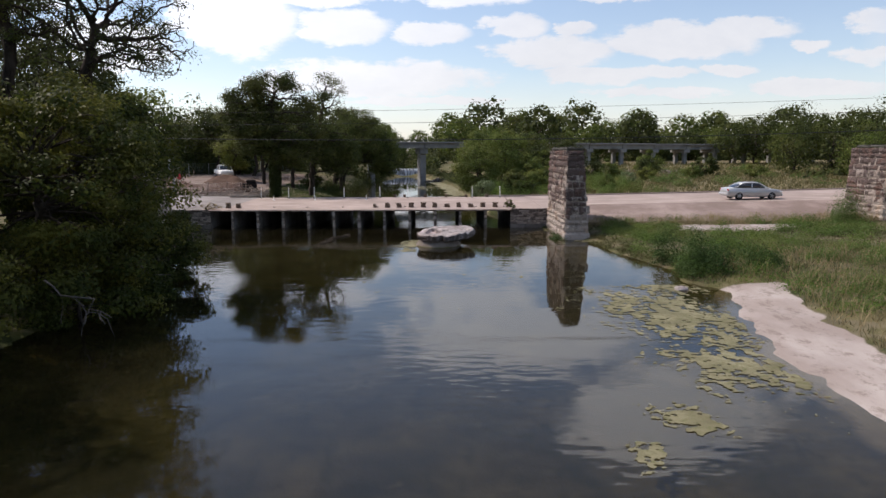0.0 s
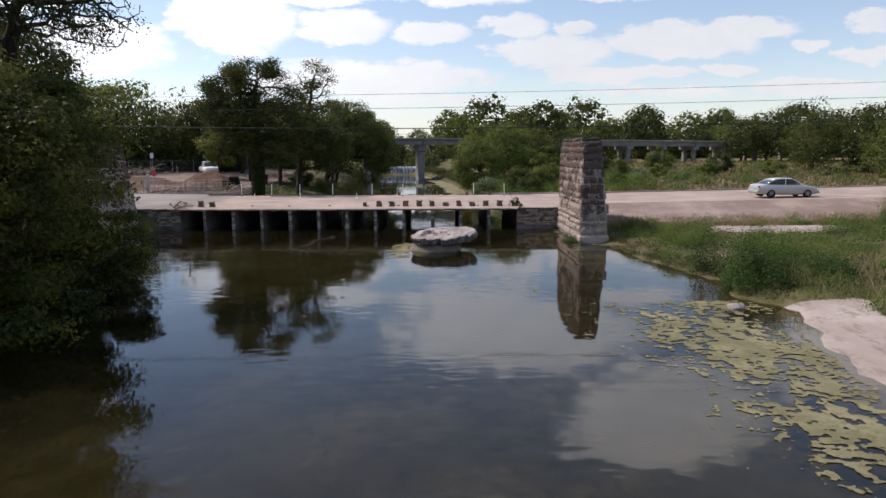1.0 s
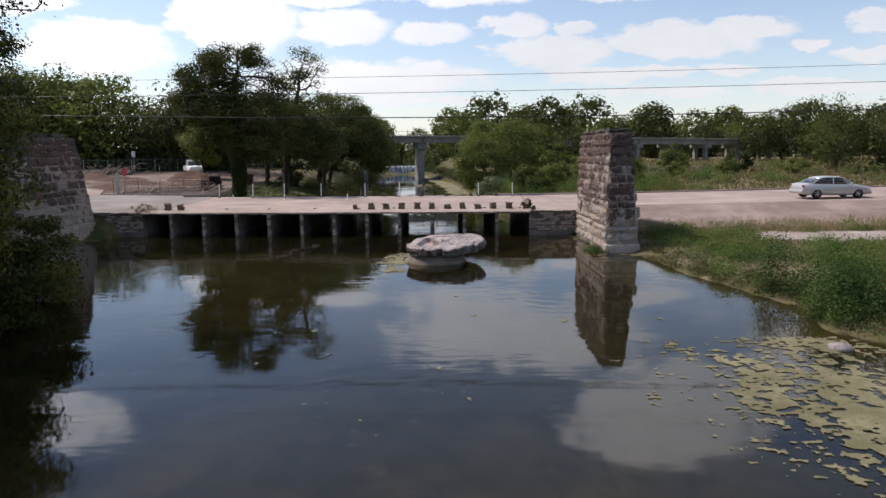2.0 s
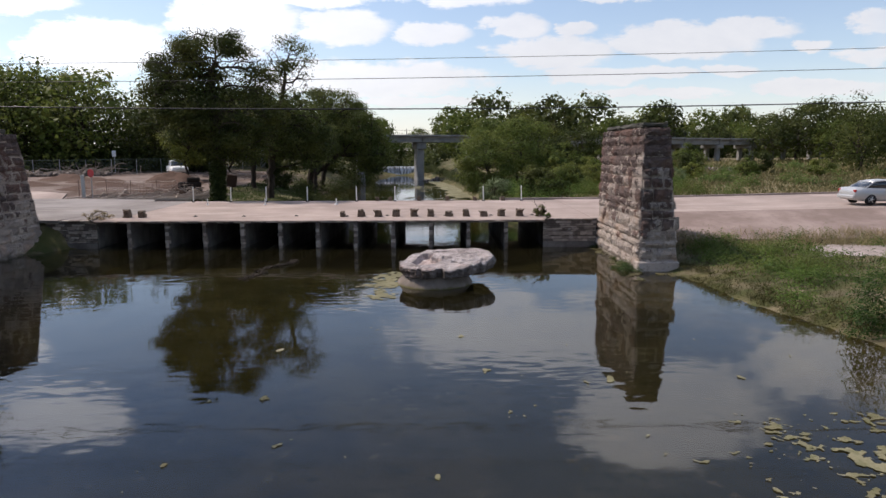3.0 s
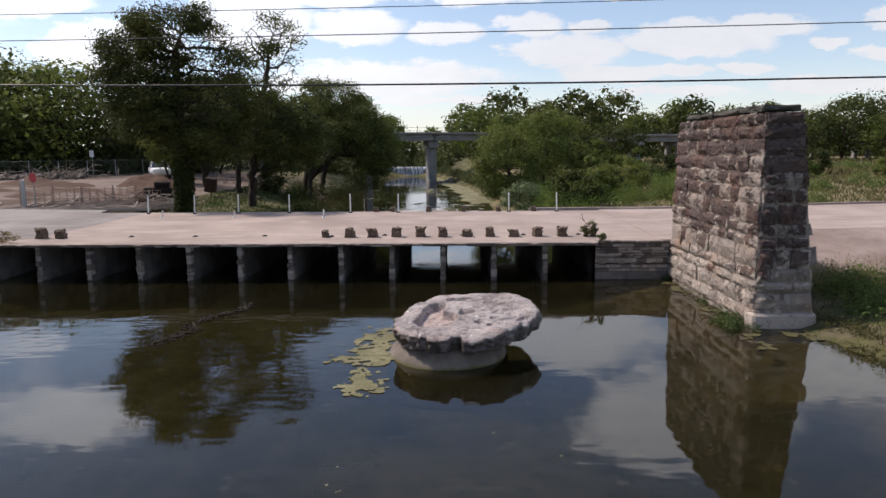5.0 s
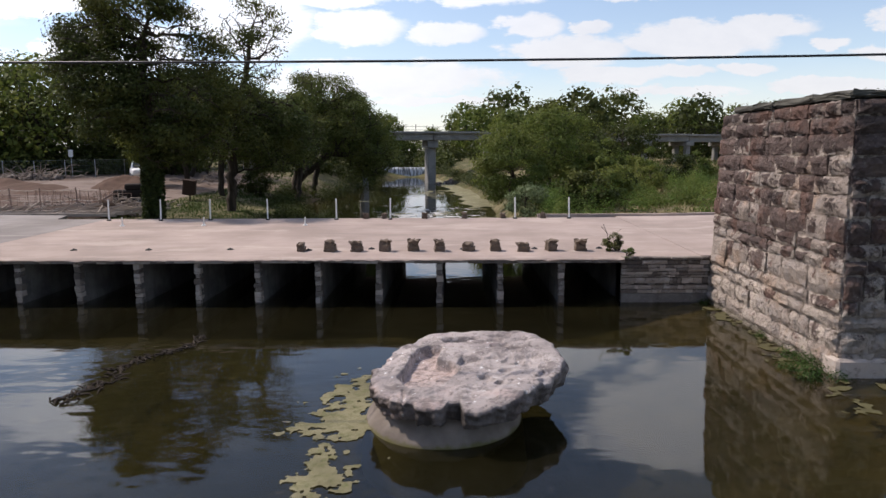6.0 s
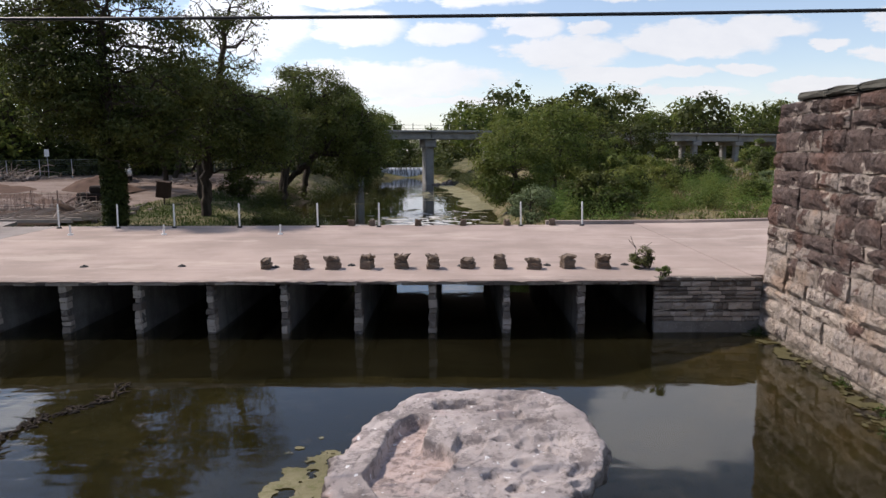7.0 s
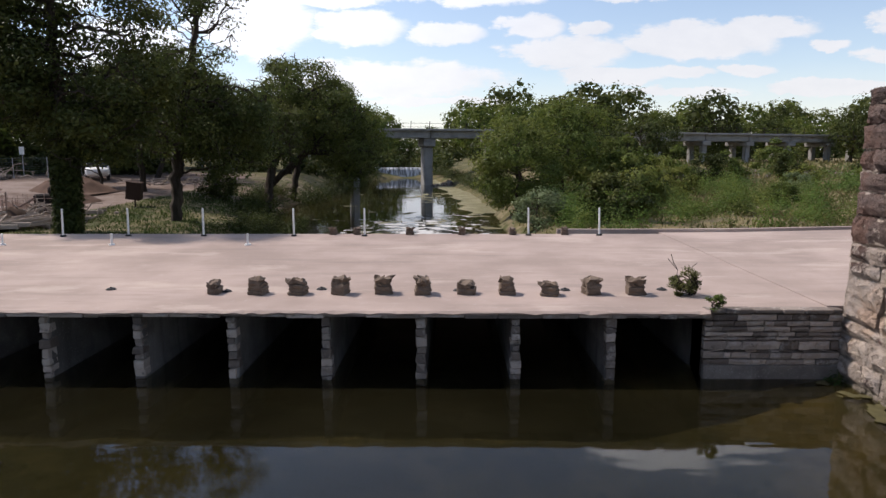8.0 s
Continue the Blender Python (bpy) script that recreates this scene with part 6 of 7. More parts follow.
wood_edge = [(rng0.uniform(-85, -30), rng0.uniform(104, 112), rng0.uniform(1.6, 2.6), rng0.uniform(2.4, 4.6)) for _ in range(120)] + [(rng0.uniform(-30, -13), rng0.uniform(118, 128), rng0.uniform(1.4, 2.4), rng0.uniform(1.5, 3.0)) for _ in range(22)]
clumps = [(9.15, 44.6, 0.40, 0.40), (9.05, 45.2, 0.35, 0.32), (8.95, 44.1, 0.42, 0.36), (8.75, 43.75, 0.34, 0.25), (9.3, 43.7, 0.30, 0.24), (8.6, 44.5, 0.30, 0.16), (9.15, 47.0, 0.2, 0.2), (9.1, 50.9, 0.25, 0.25)]
weeds("wood_edge", far_edge_bushes, 7, 0.98, LEAF_DARK, 29, "dark undergrowth below the distant woods")
weeds("wood_edge", wood_edge, 15, 0.65, LEAF_DARK, 19, "dark undergrowth at the edge of the wood")
weeds("pillar_weeds", clumps, 5200, 0.06, BUSHGREEN, 18, "small weeds rooted at the pillar's foot")

# ---- floating algae ----


def mat_sheet(name, lo, hi, step, field, label, z=0.016, material=ALGAE):
    """A thin floating mat where the field is above zero, its rim drawn to the zero line."""
    xs, ys = np.arange(lo[0], hi[0], step), np.arange(lo[1], hi[1], step)
    gx, gy = np.meshgrid(xs, ys, indexing="ij")
    v = field(gx, gy)
    inside = v > 0
    px, py = gx.copy(), gy.copy()
    for di, dj in ((1, 0), (-1, 0), (0, 1), (0, -1)):
        nv, nx, ny = np.roll(v, (di, dj), (0, 1)), np.roll(gx, (di, dj), (0, 1)), np.roll(gy, (di, dj), (0, 1))
        move = (~inside) & (nv > 0) & (np.abs(nx - gx) < 2 * step) & (np.abs(ny - gy) < 2 * step)
        t = np.where(move, -v / (nv - v + 1e-9), 0)
        px, py = px + (nx - gx) * t, py + (ny - gy) * t
    n, m = gx.shape
    i, j = np.meshgrid(np.arange(n - 1), np.arange(m - 1), indexing="ij")
    a = (i * m + j)
    full = inside[:-1, :-1].astype(int) + inside[1:, :-1] + inside[1:, 1:] + inside[:-1, 1:]
    sel = full >= 2
    f = np.stack([a, a + m, a + m + 1, a + 1], axis=-1)[sel]
    used, inv = np.unique(f, return_inverse=True)
    pts = np.stack([px.ravel(), py.ravel(), np.full(px.size, z) + 0.006 * wave(gx.ravel() * 9, gy.ravel() * 9, 1.0)], axis=1)[used]
    return tagged(new(name, mesh_from(name, pts, inv.reshape(-1, 4), material, True)), label, "algae", kind="stuff")


def fractal(x, y, seed, base=1.0):
    """Layered smooth noise over arrays, about -1 to 1."""
    rng = np.random.default_rng(seed)
    out = np.zeros_like(x)
    amp, fr = 1.0, base
    for _ in range(5):
        for _ in range(3):
            a, ph = rng.uniform(0, 2 * np.pi), rng.uniform(0, 6.28)
            out += amp * np.sin((x * np.cos(a) + y * np.sin(a)) * fr + ph + 1.5 * np.sin((x * np.sin(a) - y * np.cos(a)) * fr * 0.7 + 2 * ph)) / 3
        amp *= 0.62
        fr *= 2.05
    return out


def blob(x, y, cx, cy, a, b, turn=0.0):
    c, s = math.cos(radians(turn)), math.sin(radians(turn))
    u, v = (x - cx) * c + (y - cy) * s, -(x - cx) * s + (y - cy) * c
    return 1 - np.hypot(u / a, v / b)


def pool_algae(x, y):
    f = np.maximum.reduce([blob(x, y, 9.5, 22.8, 2.8, 5.8, 8), blob(x, y, 9.3, 17.0, 2.2, 2.4, 25), blob(x, y, 6.5, 13.3, 0.8, 1.1), blob(x, y, 5.0, 11.6, 0.35, 0.8, -15), blob(x, y, 11.0, 28.0, 1.4, 2.0)])
    rag = fractal(x * 1.0, y * 0.8, 5, 2.6) * 0.45 + 0.75 * fractal(x * 0.8 + y * 0.5, y * 1.2 - x * 0.4, 6, 9.0) + 0.4 * fractal(x + y * 0.3, y, 8, 26.0)
    return f * 1.3 - 0.52 + rag - 1.5 * (inland(x, y) > -0.25)


mat_sheet("algae_mat", (3.5, 7.5), (13.5, 28.5), 0.04, pool_algae, "ragged yellow-green algae floating in the shallows")


def rock_algae(x, y):
    f = np.maximum.reduce([blob(x, y, -1.0, 41.9, 1.0, 1.6, 10), blob(x, y, -1.2, 39.6, 0.5, 0.9), blob(x, y, -0.6, 43.6, 0.7, 0.7)])
    return f * 1.1 - 0.38 + 0.55 * fractal(x, y, 9, 2.6) + 0.6 * fractal(x, y, 10, 10.0)


mat_sheet("algae_mat", (-3, 37.5), (1.2, 45.5), 0.03, rock_algae, "yellow-green algae floating against the broken pier base")


def upstream_algae(x, y):
    edge = lerp(y, RIGHT_EDGE) - x
    bank = smooth(y, 84, 92) * (1 - smooth(edge, 1.6, 3.2)) * (edge > -0.3) * (y < 150)
    pads = np.maximum(blob(x, y, 0.4, 82.5, 2.6, 4.0), blob(x, y, -1.8, 108, 2.8, 10))
    return np.maximum(bank * 1.2 - 0.5 + 0.5 * fractal(x, y, 3, 0.9), pads * 0.8 - 0.75 + 0.7 * fractal(x, y, 4, 3.0))


mat_sheet("algae_mat", (-9, 70), (6, 152), 0.16, upstream_algae, "pale green algae floating along the upstream bank", z=0.008)
mat_sheet("algae_mat", (7.4, 41.5), (12.6, 51.0), 0.04, lambda x, y: np.maximum(1 - np.abs(x - 8.95 - 0.02 * (51 - y)) / 0.55, blob(x, y, 10.6, 42.9, 1.8, 0.8)) * 0.8 - 0.75 + 0.6 * fractal(x, y, 41, 2.2) + 0.7 * fractal(x, y, 42, 8.0), "brown-green weed mats along the pillar's foot", material=plain("brown water weed", (0.080, 0.070, 0.028), 0.8, 0.3, vary=0.7, scale=4.0))
SCUM = plain("pale scum", (0.50, 0.49, 0.46), 0.6, 0.4, vary=0.5, scale=3.0)
mat_sheet("floating_scum", (-5.5, 64), (4, 88), 0.09, lambda x, y: blob(x, y, -0.6, 75, 4.2, 13) * 1.0 - 0.75 + 0.5 * fractal(x, y, 31, 1.4) + 0.9 * fractal(x * 0.6, y, 32, 5.0), "pale scum and debris floating above the bridge", z=0.010, material=SCUM)
mat_sheet("weed_scraps", (-4, 22), (10, 37), 0.04, lambda x, y: 0.6 * fractal(x, y, 21, 2.2) + 0.75 * fractal(x, y, 22, 9.0) - 1.35, "scattered scraps of floating weed")


def drift_line():
    rng = np.random.default_rng(31)
    bmx, pts = [], []
    for i in range(170):
        t = rng.uniform(0, 1)
        p = np.array([-7.2 + 1.2 * t + 0.25 * math.sin(9 * t) + rng.normal() * 0.10, 42.3 + 4.6 * t + rng.normal() * 0.12, 0.012])
        q = p + np.array([rng.normal() * 0.12, rng.normal() * 0.14, rng.uniform(0.0, 0.07)])
        bmx.append([(p, 0.026), ((p + q) / 2 + [0, 0, 0.02], 0.022), (q, 0.010)])
    ob = tagged(new("drift_twigs", mesh_from("drift_twigs", *tubes(bmx, 4), BARK, True)), "dark drift twigs strung out on the water", "driftwood", kind="stuff")


drift_line()

# ---- stubs, posts and plants on the deck ----


def stub_mesh(seed):
    rng = np.random.default_rng(seed)
    bm = bmesh.new()
    z = 0.0
    for k in range(4):
        h = 0.10 + rng.uniform(-0.015, 0.02)
        s = 0.19 - 0.012 * k + rng.uniform(-0.02, 0.015)
        dx, dy = rng.normal() * 0.012, rng.normal() * 0.012
        box_into(bm, (-s + dx, -0.16 + dy, z), (s * rng.uniform(0.8, 1.0) + dx, 0.16 + dy, z + h + 0.004), 0.015)
        z += h
    bmesh.ops.subdivide_edges(bm, edges=[e for e in bm.edges if e.calc_length() > 0.2], cuts=2)
    for v in bm.verts:
        v.co += Vector(rng.normal(size=3)) * (0.012 + 0.03 * max(v.co.z - 0.26, 0.0) / 0.15)
    return from_bm("stone_stub", bm, STUBSTONE)


STUBSTONE = plain("brown mortared stone", (0.17, 0.13, 0.10), 0.95, 0.1, vary=0.75, scale=5.0)
STUBS = [stub_mesh(s) for s in range(6)]
srng = np.random.default_rng(17)
for i, x in enumerate((-4.42, -3.37, -2.44, -1.46, -0.49, 0.46, 1.45, 2.41, 3.38, 4.35, 5.34, -16.25, -15.45)):
    ob = tagged(new("stone_stub", STUBS[i % 6]), "squat broken stub of mortared stone on the bridge deck", "stone stub", "stubs along the deck")
    small = i in (0, 6, 8)
    ob.matrix_world = Matrix.LocRotScale((x, 52.55 + srng.normal() * 0.04, deck_z(52.55) - 0.003), Euler((0, 0, srng.normal() * 0.12)), (0.75 if i == 0 else srng.uniform(0.98, 1.16), 1.1, 0.66 if small else srng.uniform(0.78, 0.92)))
for i, x in enumerate((-3.4, -2.5, -0.5, 1.5, 3.4, 5.4)):
    ob = tagged(new("stone_stub", STUBS[(i + 2) % 6]), "small stone stub on the deck's upstream edge", "stone stub", "stubs along the upstream edge")
    ob.matrix_world = Matrix.LocRotScale((x, 62.5, deck_z(62.5) - 0.003), Euler((0, 0, srng.normal() * 0.1)), (0.75, 0.8, 0.62))


def post():
    ob = thing("delineator_post", (0, 0, 0), "slim white plastic marker post on a dark base", "post", "marker posts on the bridge")
    bm = rod_into(bmesh.new(), (0, 0, 0.05), (0, 0, 1.02), 0.036, 0.034, 10)
    part("tube", bm, WHITE, ob)
    part("base", rod_into(bmesh.new(), (0, 0, 0), (0, 0, 0.06), 0.12, 0.09, 10), TYRE, ob, "black rubber base")
    part("cap", rod_into(bmesh.new(), (0, 0, 1.018), (0, 0, 1.05), 0.036, 0.02, 10), WHITE, ob)
    return ob


p0 = None
for x, y, lx in ((-13.49, 61.95, 1.5), (-11.09, 62.1, 1.0), (-8.24, 62.1, 0.5), (-4.83, 62.1, 0), (-2.17, 62.1, 0.5), (3.99, 62.3, -1.0), (6.65, 62.3, -1.5), (-16.1, 62.0, 1.2)):
    m = pose(x, y, deck_z(y) + 0.002, 0, lx, 0)
    if p0 is None:
        p0 = post()
        p0.matrix_basis = m
    else:
        copy_thing(p0, m)
for x in (-14.4, -10.6, -5.9):
    ob = tagged(new("short_post", from_bm("short_post", rod_into(rod_into(bmesh.new(), (0, 0, 0), (0, 0, 0.05), 0.11, 0.09, 10), (0, 0, 0.04), (0.01, 0, 0.40), 0.036, 0.034, 10), WHITE)), "snapped-off white marker post on the bridge deck", "post", "broken marker posts")
    ob.location = (x, 59.9, deck_z(59.9) + 0.001)
for x, y in ((-12.66, 52.9), (-9.96, 52.9), (-7.05, 52.95), (-4.2, 52.75), (-2.0, 53.0), (1.27, 52.9), (3.8, 52.95), (6.1, 53.0)):
    ob = tagged(new("broken_post_base", from_bm("broken_post_base", rod_into(rod_into(bmesh.new(), (0, 0, 0), (0, 0, 0.035), 0.13, 0.09, 10), (0, 0, 0.03), (0.01, 0, 0.06), 0.04, 0.03, 8), TYRE)), "flat black rubber base of a snapped marker post", "post base", "broken post bases")
    ob.location = (x, y, deck_z(y) + 0.001)

SHRUBLEAF = make_leaf("dull shrub leaves", (0.075, 0.085, 0.026), (0.15, 0.15, 0.055), (0.18, 0.15, 0.065))
m = tree_meshes(90, 0.42, (0, 0, 0.36), (0.36, 0.34, 0.32), 24, 2000, 0.055, SHRUBLEAF, stem=0.02, clump=0.26, heart=0)
plant_tree("deck_shrub", m, (6.45, 52.45, deck_z(52.4) - 0.02), "small wild shrub growing out of the deck's edge", "shrub")
rngd = np.random.default_rng(2)
tw = [[(p, 0.008) for p in curve_to((0, 0, 0.2), (-0.35, 0, 0.95), rngd, 0.05, 5)], [(p, 0.006) for p in curve_to((-0.2, 0, 0.6), (-0.42, 0, 0.85), rngd, 0.05, 3)], [(p, 0.006) for p in curve_to((0, 0, 0.2), (0.25, 0, 0.75), rngd, 0.05, 4)]]
ob = tagged(new("dry_twigs", mesh_from("dry_twigs", *tubes(tw, 4), BARK, True)), "bare thin twigs sticking out of the deck shrub", "twigs")
ob.location = (6.45, 52.45, deck_z(52.4))
m = tree_meshes(91, 0.2, (0, 0, 0.14), (0.26, 0.18, 0.16), 9, 420, 0.06, WEED, stem=0.012, clump=0.4)
plant_tree("wall_shrub", m, (6.62, 51.15, 1.50), "small green plant rooted on top of the wing wall", "shrub")
m = tree_meshes(92, 0.3, (0, 0, 0.25), (0.8, 0.4, 0.3), 12, 500, 0.07, DRY, stem=0.012, clump=0.4)
plant_tree("wall_shrub", m, (-17.2, 51.3, 1.45), "dry tufted plant on top of the wing wall", "shrub")

# ---- overhead cables ----


def overhead_cable(y, z, tilt, sag, r, label):
    pts = [((x, y, z + tilt * x + sag * x * x), r) for x in np.linspace(-48, 48, 25)]
    tagged(new("overhead_cable", mesh_from("overhead_cable", *tubes([pts], 6), CABLE, True)), label, "cable", "overhead cables")


overhead_cable(43.4, 6.78, 0.001, 0.00055, 0.026, "thick black cable sagging across the river")
overhead_cable(42.1, 7.86, 0.012, 0.0003, 0.012, "thin black wire strung across the river")
overhead_cable(43.2, 8.72, 0.014, 0.0003, 0.010, "thin black wire strung across the river")
for x in (-48, 48):
    ob = thing("utility_pole", (x, 43.0, float(land(x, 43.0))), "tall grey wooden utility pole", "pole", "utility poles")
    part("shaft", rod_into(bmesh.new(), (0, 0, -0.5), (0, 0, 10.0), 0.17, 0.12, 10), TIMBER, ob)
    part("crossarm", box((-0.06, -1.2, 8.0), (0.06, 1.2, 8.14), 0.01), TIMBER, ob)

# ---- vehicles ----


def loft(sections):
    """Close a row of equal cross-sections into a skin with ends."""
    bm = bmesh.new()
    rows = [[bm.verts.new(p) for p in s] for s in sections]
    k = len(rows[0])
    for a, b in zip(rows, rows[1:]):
        for i in range(k):
            bm.faces.new((a[i], a[(i + 1) % k], b[(i + 1) % k], b[i]))
    bm.faces.new(rows[0])
    bm.faces.new(rows[-1][::-1])
    return bm


def body_section(x, w, z0, z1, crown=0.03):
    return [(x, -w * 0.86, z0), (x, -w * 0.98, z0 + (z1 - z0) * 0.25), (x, -w, z0 + (z1 - z0) * 0.62), (x, -w * 0.93, z1 - 0.03), (x, -w * 0.82, z1), (x, 0, z1 + crown),
            (x, w * 0.82, z1), (x, w * 0.93, z1 - 0.03), (x, w, z0 + (z1 - z0) * 0.62), (x, w * 0.98, z0 + (z1 - z0) * 0.25), (x, w * 0.86, z0)]


def cabin_section(x, w0, w1, z0, z1):
    return [(x, -w0, z0), (x, -w1, z1), (x, -w1 * 0.7, z1 + 0.035), (x, 0, z1 + 0.05), (x, w1 * 0.7, z1 + 0.035), (x, w1, z1), (x, w0, z0)]


def wheel(parent, x, y, r, w=0.2):
    side = 1 if y > 0 else -1
    t = rod_into(bmesh.new(), (x, y - w / 2, r), (x, y + w / 2, r), r, r, 24)
    bmesh.ops.bevel(t, geom=[e for e in t.edges if abs(e.verts[0].co.y - e.verts[1].co.y) < 0.001], offset=0.03, segments=2, affect="EDGES")
    tyre = part("wheel", t, TYRE, parent, "", True)
    rim = bmesh.new()
    yo = y + side * (w / 2 + 0.004)
    for k in range(5):
        a = 2 * math.pi * k / 5
        rod_into(rim, (x, yo, r), (x + math.cos(a) * r * 0.6, yo, r + math.sin(a) * r * 0.6), 0.045, 0.03, 6)
    bmesh.ops.create_cone(rim, cap_ends=False, segments=20, radius1=r * 0.66, radius2=r * 0.60, depth=0.04, matrix=Matrix.Translation((x, yo, r)) @ pose(0, 0, 0, 90, 0, 0))
    part("rim", rim, RIM, tyre, "silver alloy rim")


def sedan(place, turn):
    ob = thing("sedan", place, "silver four-door sedan on the pale road", "car", turn=turn)
    st = [(-2.36, 0.72, 0.42, 0.80), (-2.28, 0.84, 0.30, 0.95), (-1.9, 0.89, 0.24, 1.00), (-1.3, 0.905, 0.22, 0.99), (0.0, 0.91, 0.22, 0.96), (0.9, 0.905, 0.22, 0.95), (1.5, 0.89, 0.24, 0.90), (2.0, 0.85, 0.26, 0.82), (2.3, 0.74, 0.32, 0.70), (2.40, 0.58, 0.42, 0.60)]
    part("body", loft([body_section(*s) for s in st]), SILVER, ob, "", True)
    cab = [(-1.72, 0.72, 0.66, 0.98, 1.00), (-1.05, 0.78, 0.62, 0.97, 1.36), (-0.3, 0.79, 0.62, 0.96, 1.42), (0.35, 0.79, 0.61, 0.96, 1.40), (1.15, 0.76, 0.66, 0.94, 0.96)]
    part("windows", loft([cabin_section(*c) for c in cab]), GLASS, ob, "dark tinted glass", True)
    roof = [(-1.18, 0.66, 0.655, 1.30, 1.335), (-0.9, 0.655, 0.64, 1.36, 1.40), (-0.3, 0.655, 0.64, 1.40, 1.435), (0.30, 0.65, 0.63, 1.38, 1.415), (0.48, 0.65, 0.63, 1.32, 1.35)]
    part("roof", loft([cabin_section(*c) for c in roof]), SILVER, ob, "", True)
    for s in (-1, 1):
        for a, b, h0, h1 in ((-1.70, -1.10, 0.98, 1.36), (1.13, 0.42, 0.95, 1.37), (-0.28, -0.24, 0.96, 1.40)):
            part("pillar", rod_into(bmesh.new(), (a, s * 0.765, h0), (b, s * 0.645, h1), 0.035, 0.03, 6), SILVER, ob)
        for x in (0.55, -0.55):
            part("door_handle", box((x - 0.1, s * 0.905 - 0.015, 0.80), (x + 0.1, s * 0.905 + 0.015, 0.83), 0.005), SILVER, ob)
        part("mirror", box((0.78, s * 0.98 - 0.09, 0.94), (0.92, s * 0.98 + 0.09, 1.06), 0.03), SILVER, ob)
        part("headlight", box((2.12, s * 0.66 - 0.16, 0.60), (2.33, s * 0.66 + 0.10, 0.72), 0.04), CLEARLAMP, ob, "clear headlight")
        part("tail_light", box((-2.34, s * 0.68 - 0.15, 0.74), (-2.22, s * 0.68 + 0.13, 0.90), 0.03), REDLAMP, ob, "red tail light")
        for x in (-1.38, 1.40):
            wheel(ob, x, s * 0.80, 0.325)
    part("rear_bumper", box((-2.43, -0.80, 0.36), (-2.27, 0.80, 0.58), 0.05), SILVER, ob)
    part("front_bumper", box((2.24, -0.74, 0.30), (2.43, 0.74, 0.50), 0.05), SILVER, ob)


sedan((27.5, 55.5, float(road_z(27.5)) + 0.02), 0.9)


def pickup(place, turn):
    ob = thing("pickup_truck", place, "white pickup truck parked behind the dirt heap", "truck", turn=turn)
    low = [(-2.7, 0.90, 0.5, 1.05), (-2.6, 0.97, 0.42, 1.12), (0.0, 0.98, 0.40, 1.12), (1.2, 0.97, 0.40, 1.14), (2.4, 0.94, 0.42, 1.08), (2.75, 0.82, 0.5, 0.95)]
    part("body", loft([body_section(*s) for s in low]), WHITE, ob, "", True)
    cab = [(-0.75, 0.88, 0.80, 1.1, 1.15), (-0.60, 0.88, 0.72, 1.1, 1.76), (0.3, 0.88, 0.72, 1.1, 1.80), (0.75, 0.88, 0.72, 1.1, 1.74), (1.35, 0.86, 0.80, 1.1, 1.16)]
    part("windows", loft([cabin_section(*c) for c in cab]), GLASS, ob, "dark tinted glass", True)
    part("roof", loft([cabin_section(*c) for c in [(-0.70, 0.76, 0.75, 1.70, 1.76), (-0.5, 0.76, 0.74, 1.76, 1.82), (0.6, 0.76, 0.74, 1.77, 1.83), (0.85, 0.76, 0.75, 1.70, 1.75)]]), WHITE, ob, "", True)
    for s in (-1, 1):
        for a, b, h0, h1 in ((-0.74, -0.62, 1.12, 1.74), (1.32, 0.80, 1.14, 1.74), (0.25, 0.22, 1.12, 1.76)):
            part("pillar", rod_into(bmesh.new(), (a, s * 0.87, h0), (b, s * 0.75, h1), 0.05, 0.045, 6), WHITE, ob)
        for x in (-1.7, 1.75):
            wheel(ob, x, s * 0.84, 0.40, 0.25)
        part("headlight", box((2.62, s * 0.68 - 0.14, 0.78), (2.76, s * 0.68 + 0.12, 0.95), 0.03), CLEARLAMP, ob, "clear headlight")


pickup((-30.6, 96.5, float(land(-30.6, 96.5)) + 0.02), -62)

# ---- building site ----


def heap(name, place, r, h, seed, material, label, category):
    v, f = sheet(np.linspace(-r, r, 30), np.linspace(-r, r, 30), lambda x, y: h * np.clip(1 - np.hypot(x / r, y / (r * 0.8)), 0, 1) ** 0.85 * (1 + 0.25 * fractal(x, y, seed, 1.6)) - 0.08)
    ob = tagged(new(name, mesh_from(name, v, f, material, True)), label, category)
    ob.location = place
    return ob


heap("dirt_mound", (-27.2, 86.5, float(land(-27.2, 86.5))), 3.2, 1.28, 1, DIRT, "reddish heap of dug-out dirt on the building site", "heap")
heap("dirt_mound", (-24.2, 80.5, float(land(-24.2, 80.5))), 2.2, 0.9, 2, DIRT, "low reddish heap of dirt on the building site", "heap")


for i, (x, y, r, h) in enumerate(((-30.5, 80.0, 2.6, 0.5), (-34.0, 84.0, 3.2, 0.6), (-31.5, 75.5, 2.2, 0.4), (-37.5, 79.0, 2.8, 0.45), (-25.5, 76.2, 1.8, 0.45), (-39.0, 88.0, 3.4, 0.7))):
    heap("dirt_mound", (x, y, float(land(x, y)) - 0.03), r, h, 20 + i, DIRT, "low trampled heap of brown dirt on the building site", "heap")

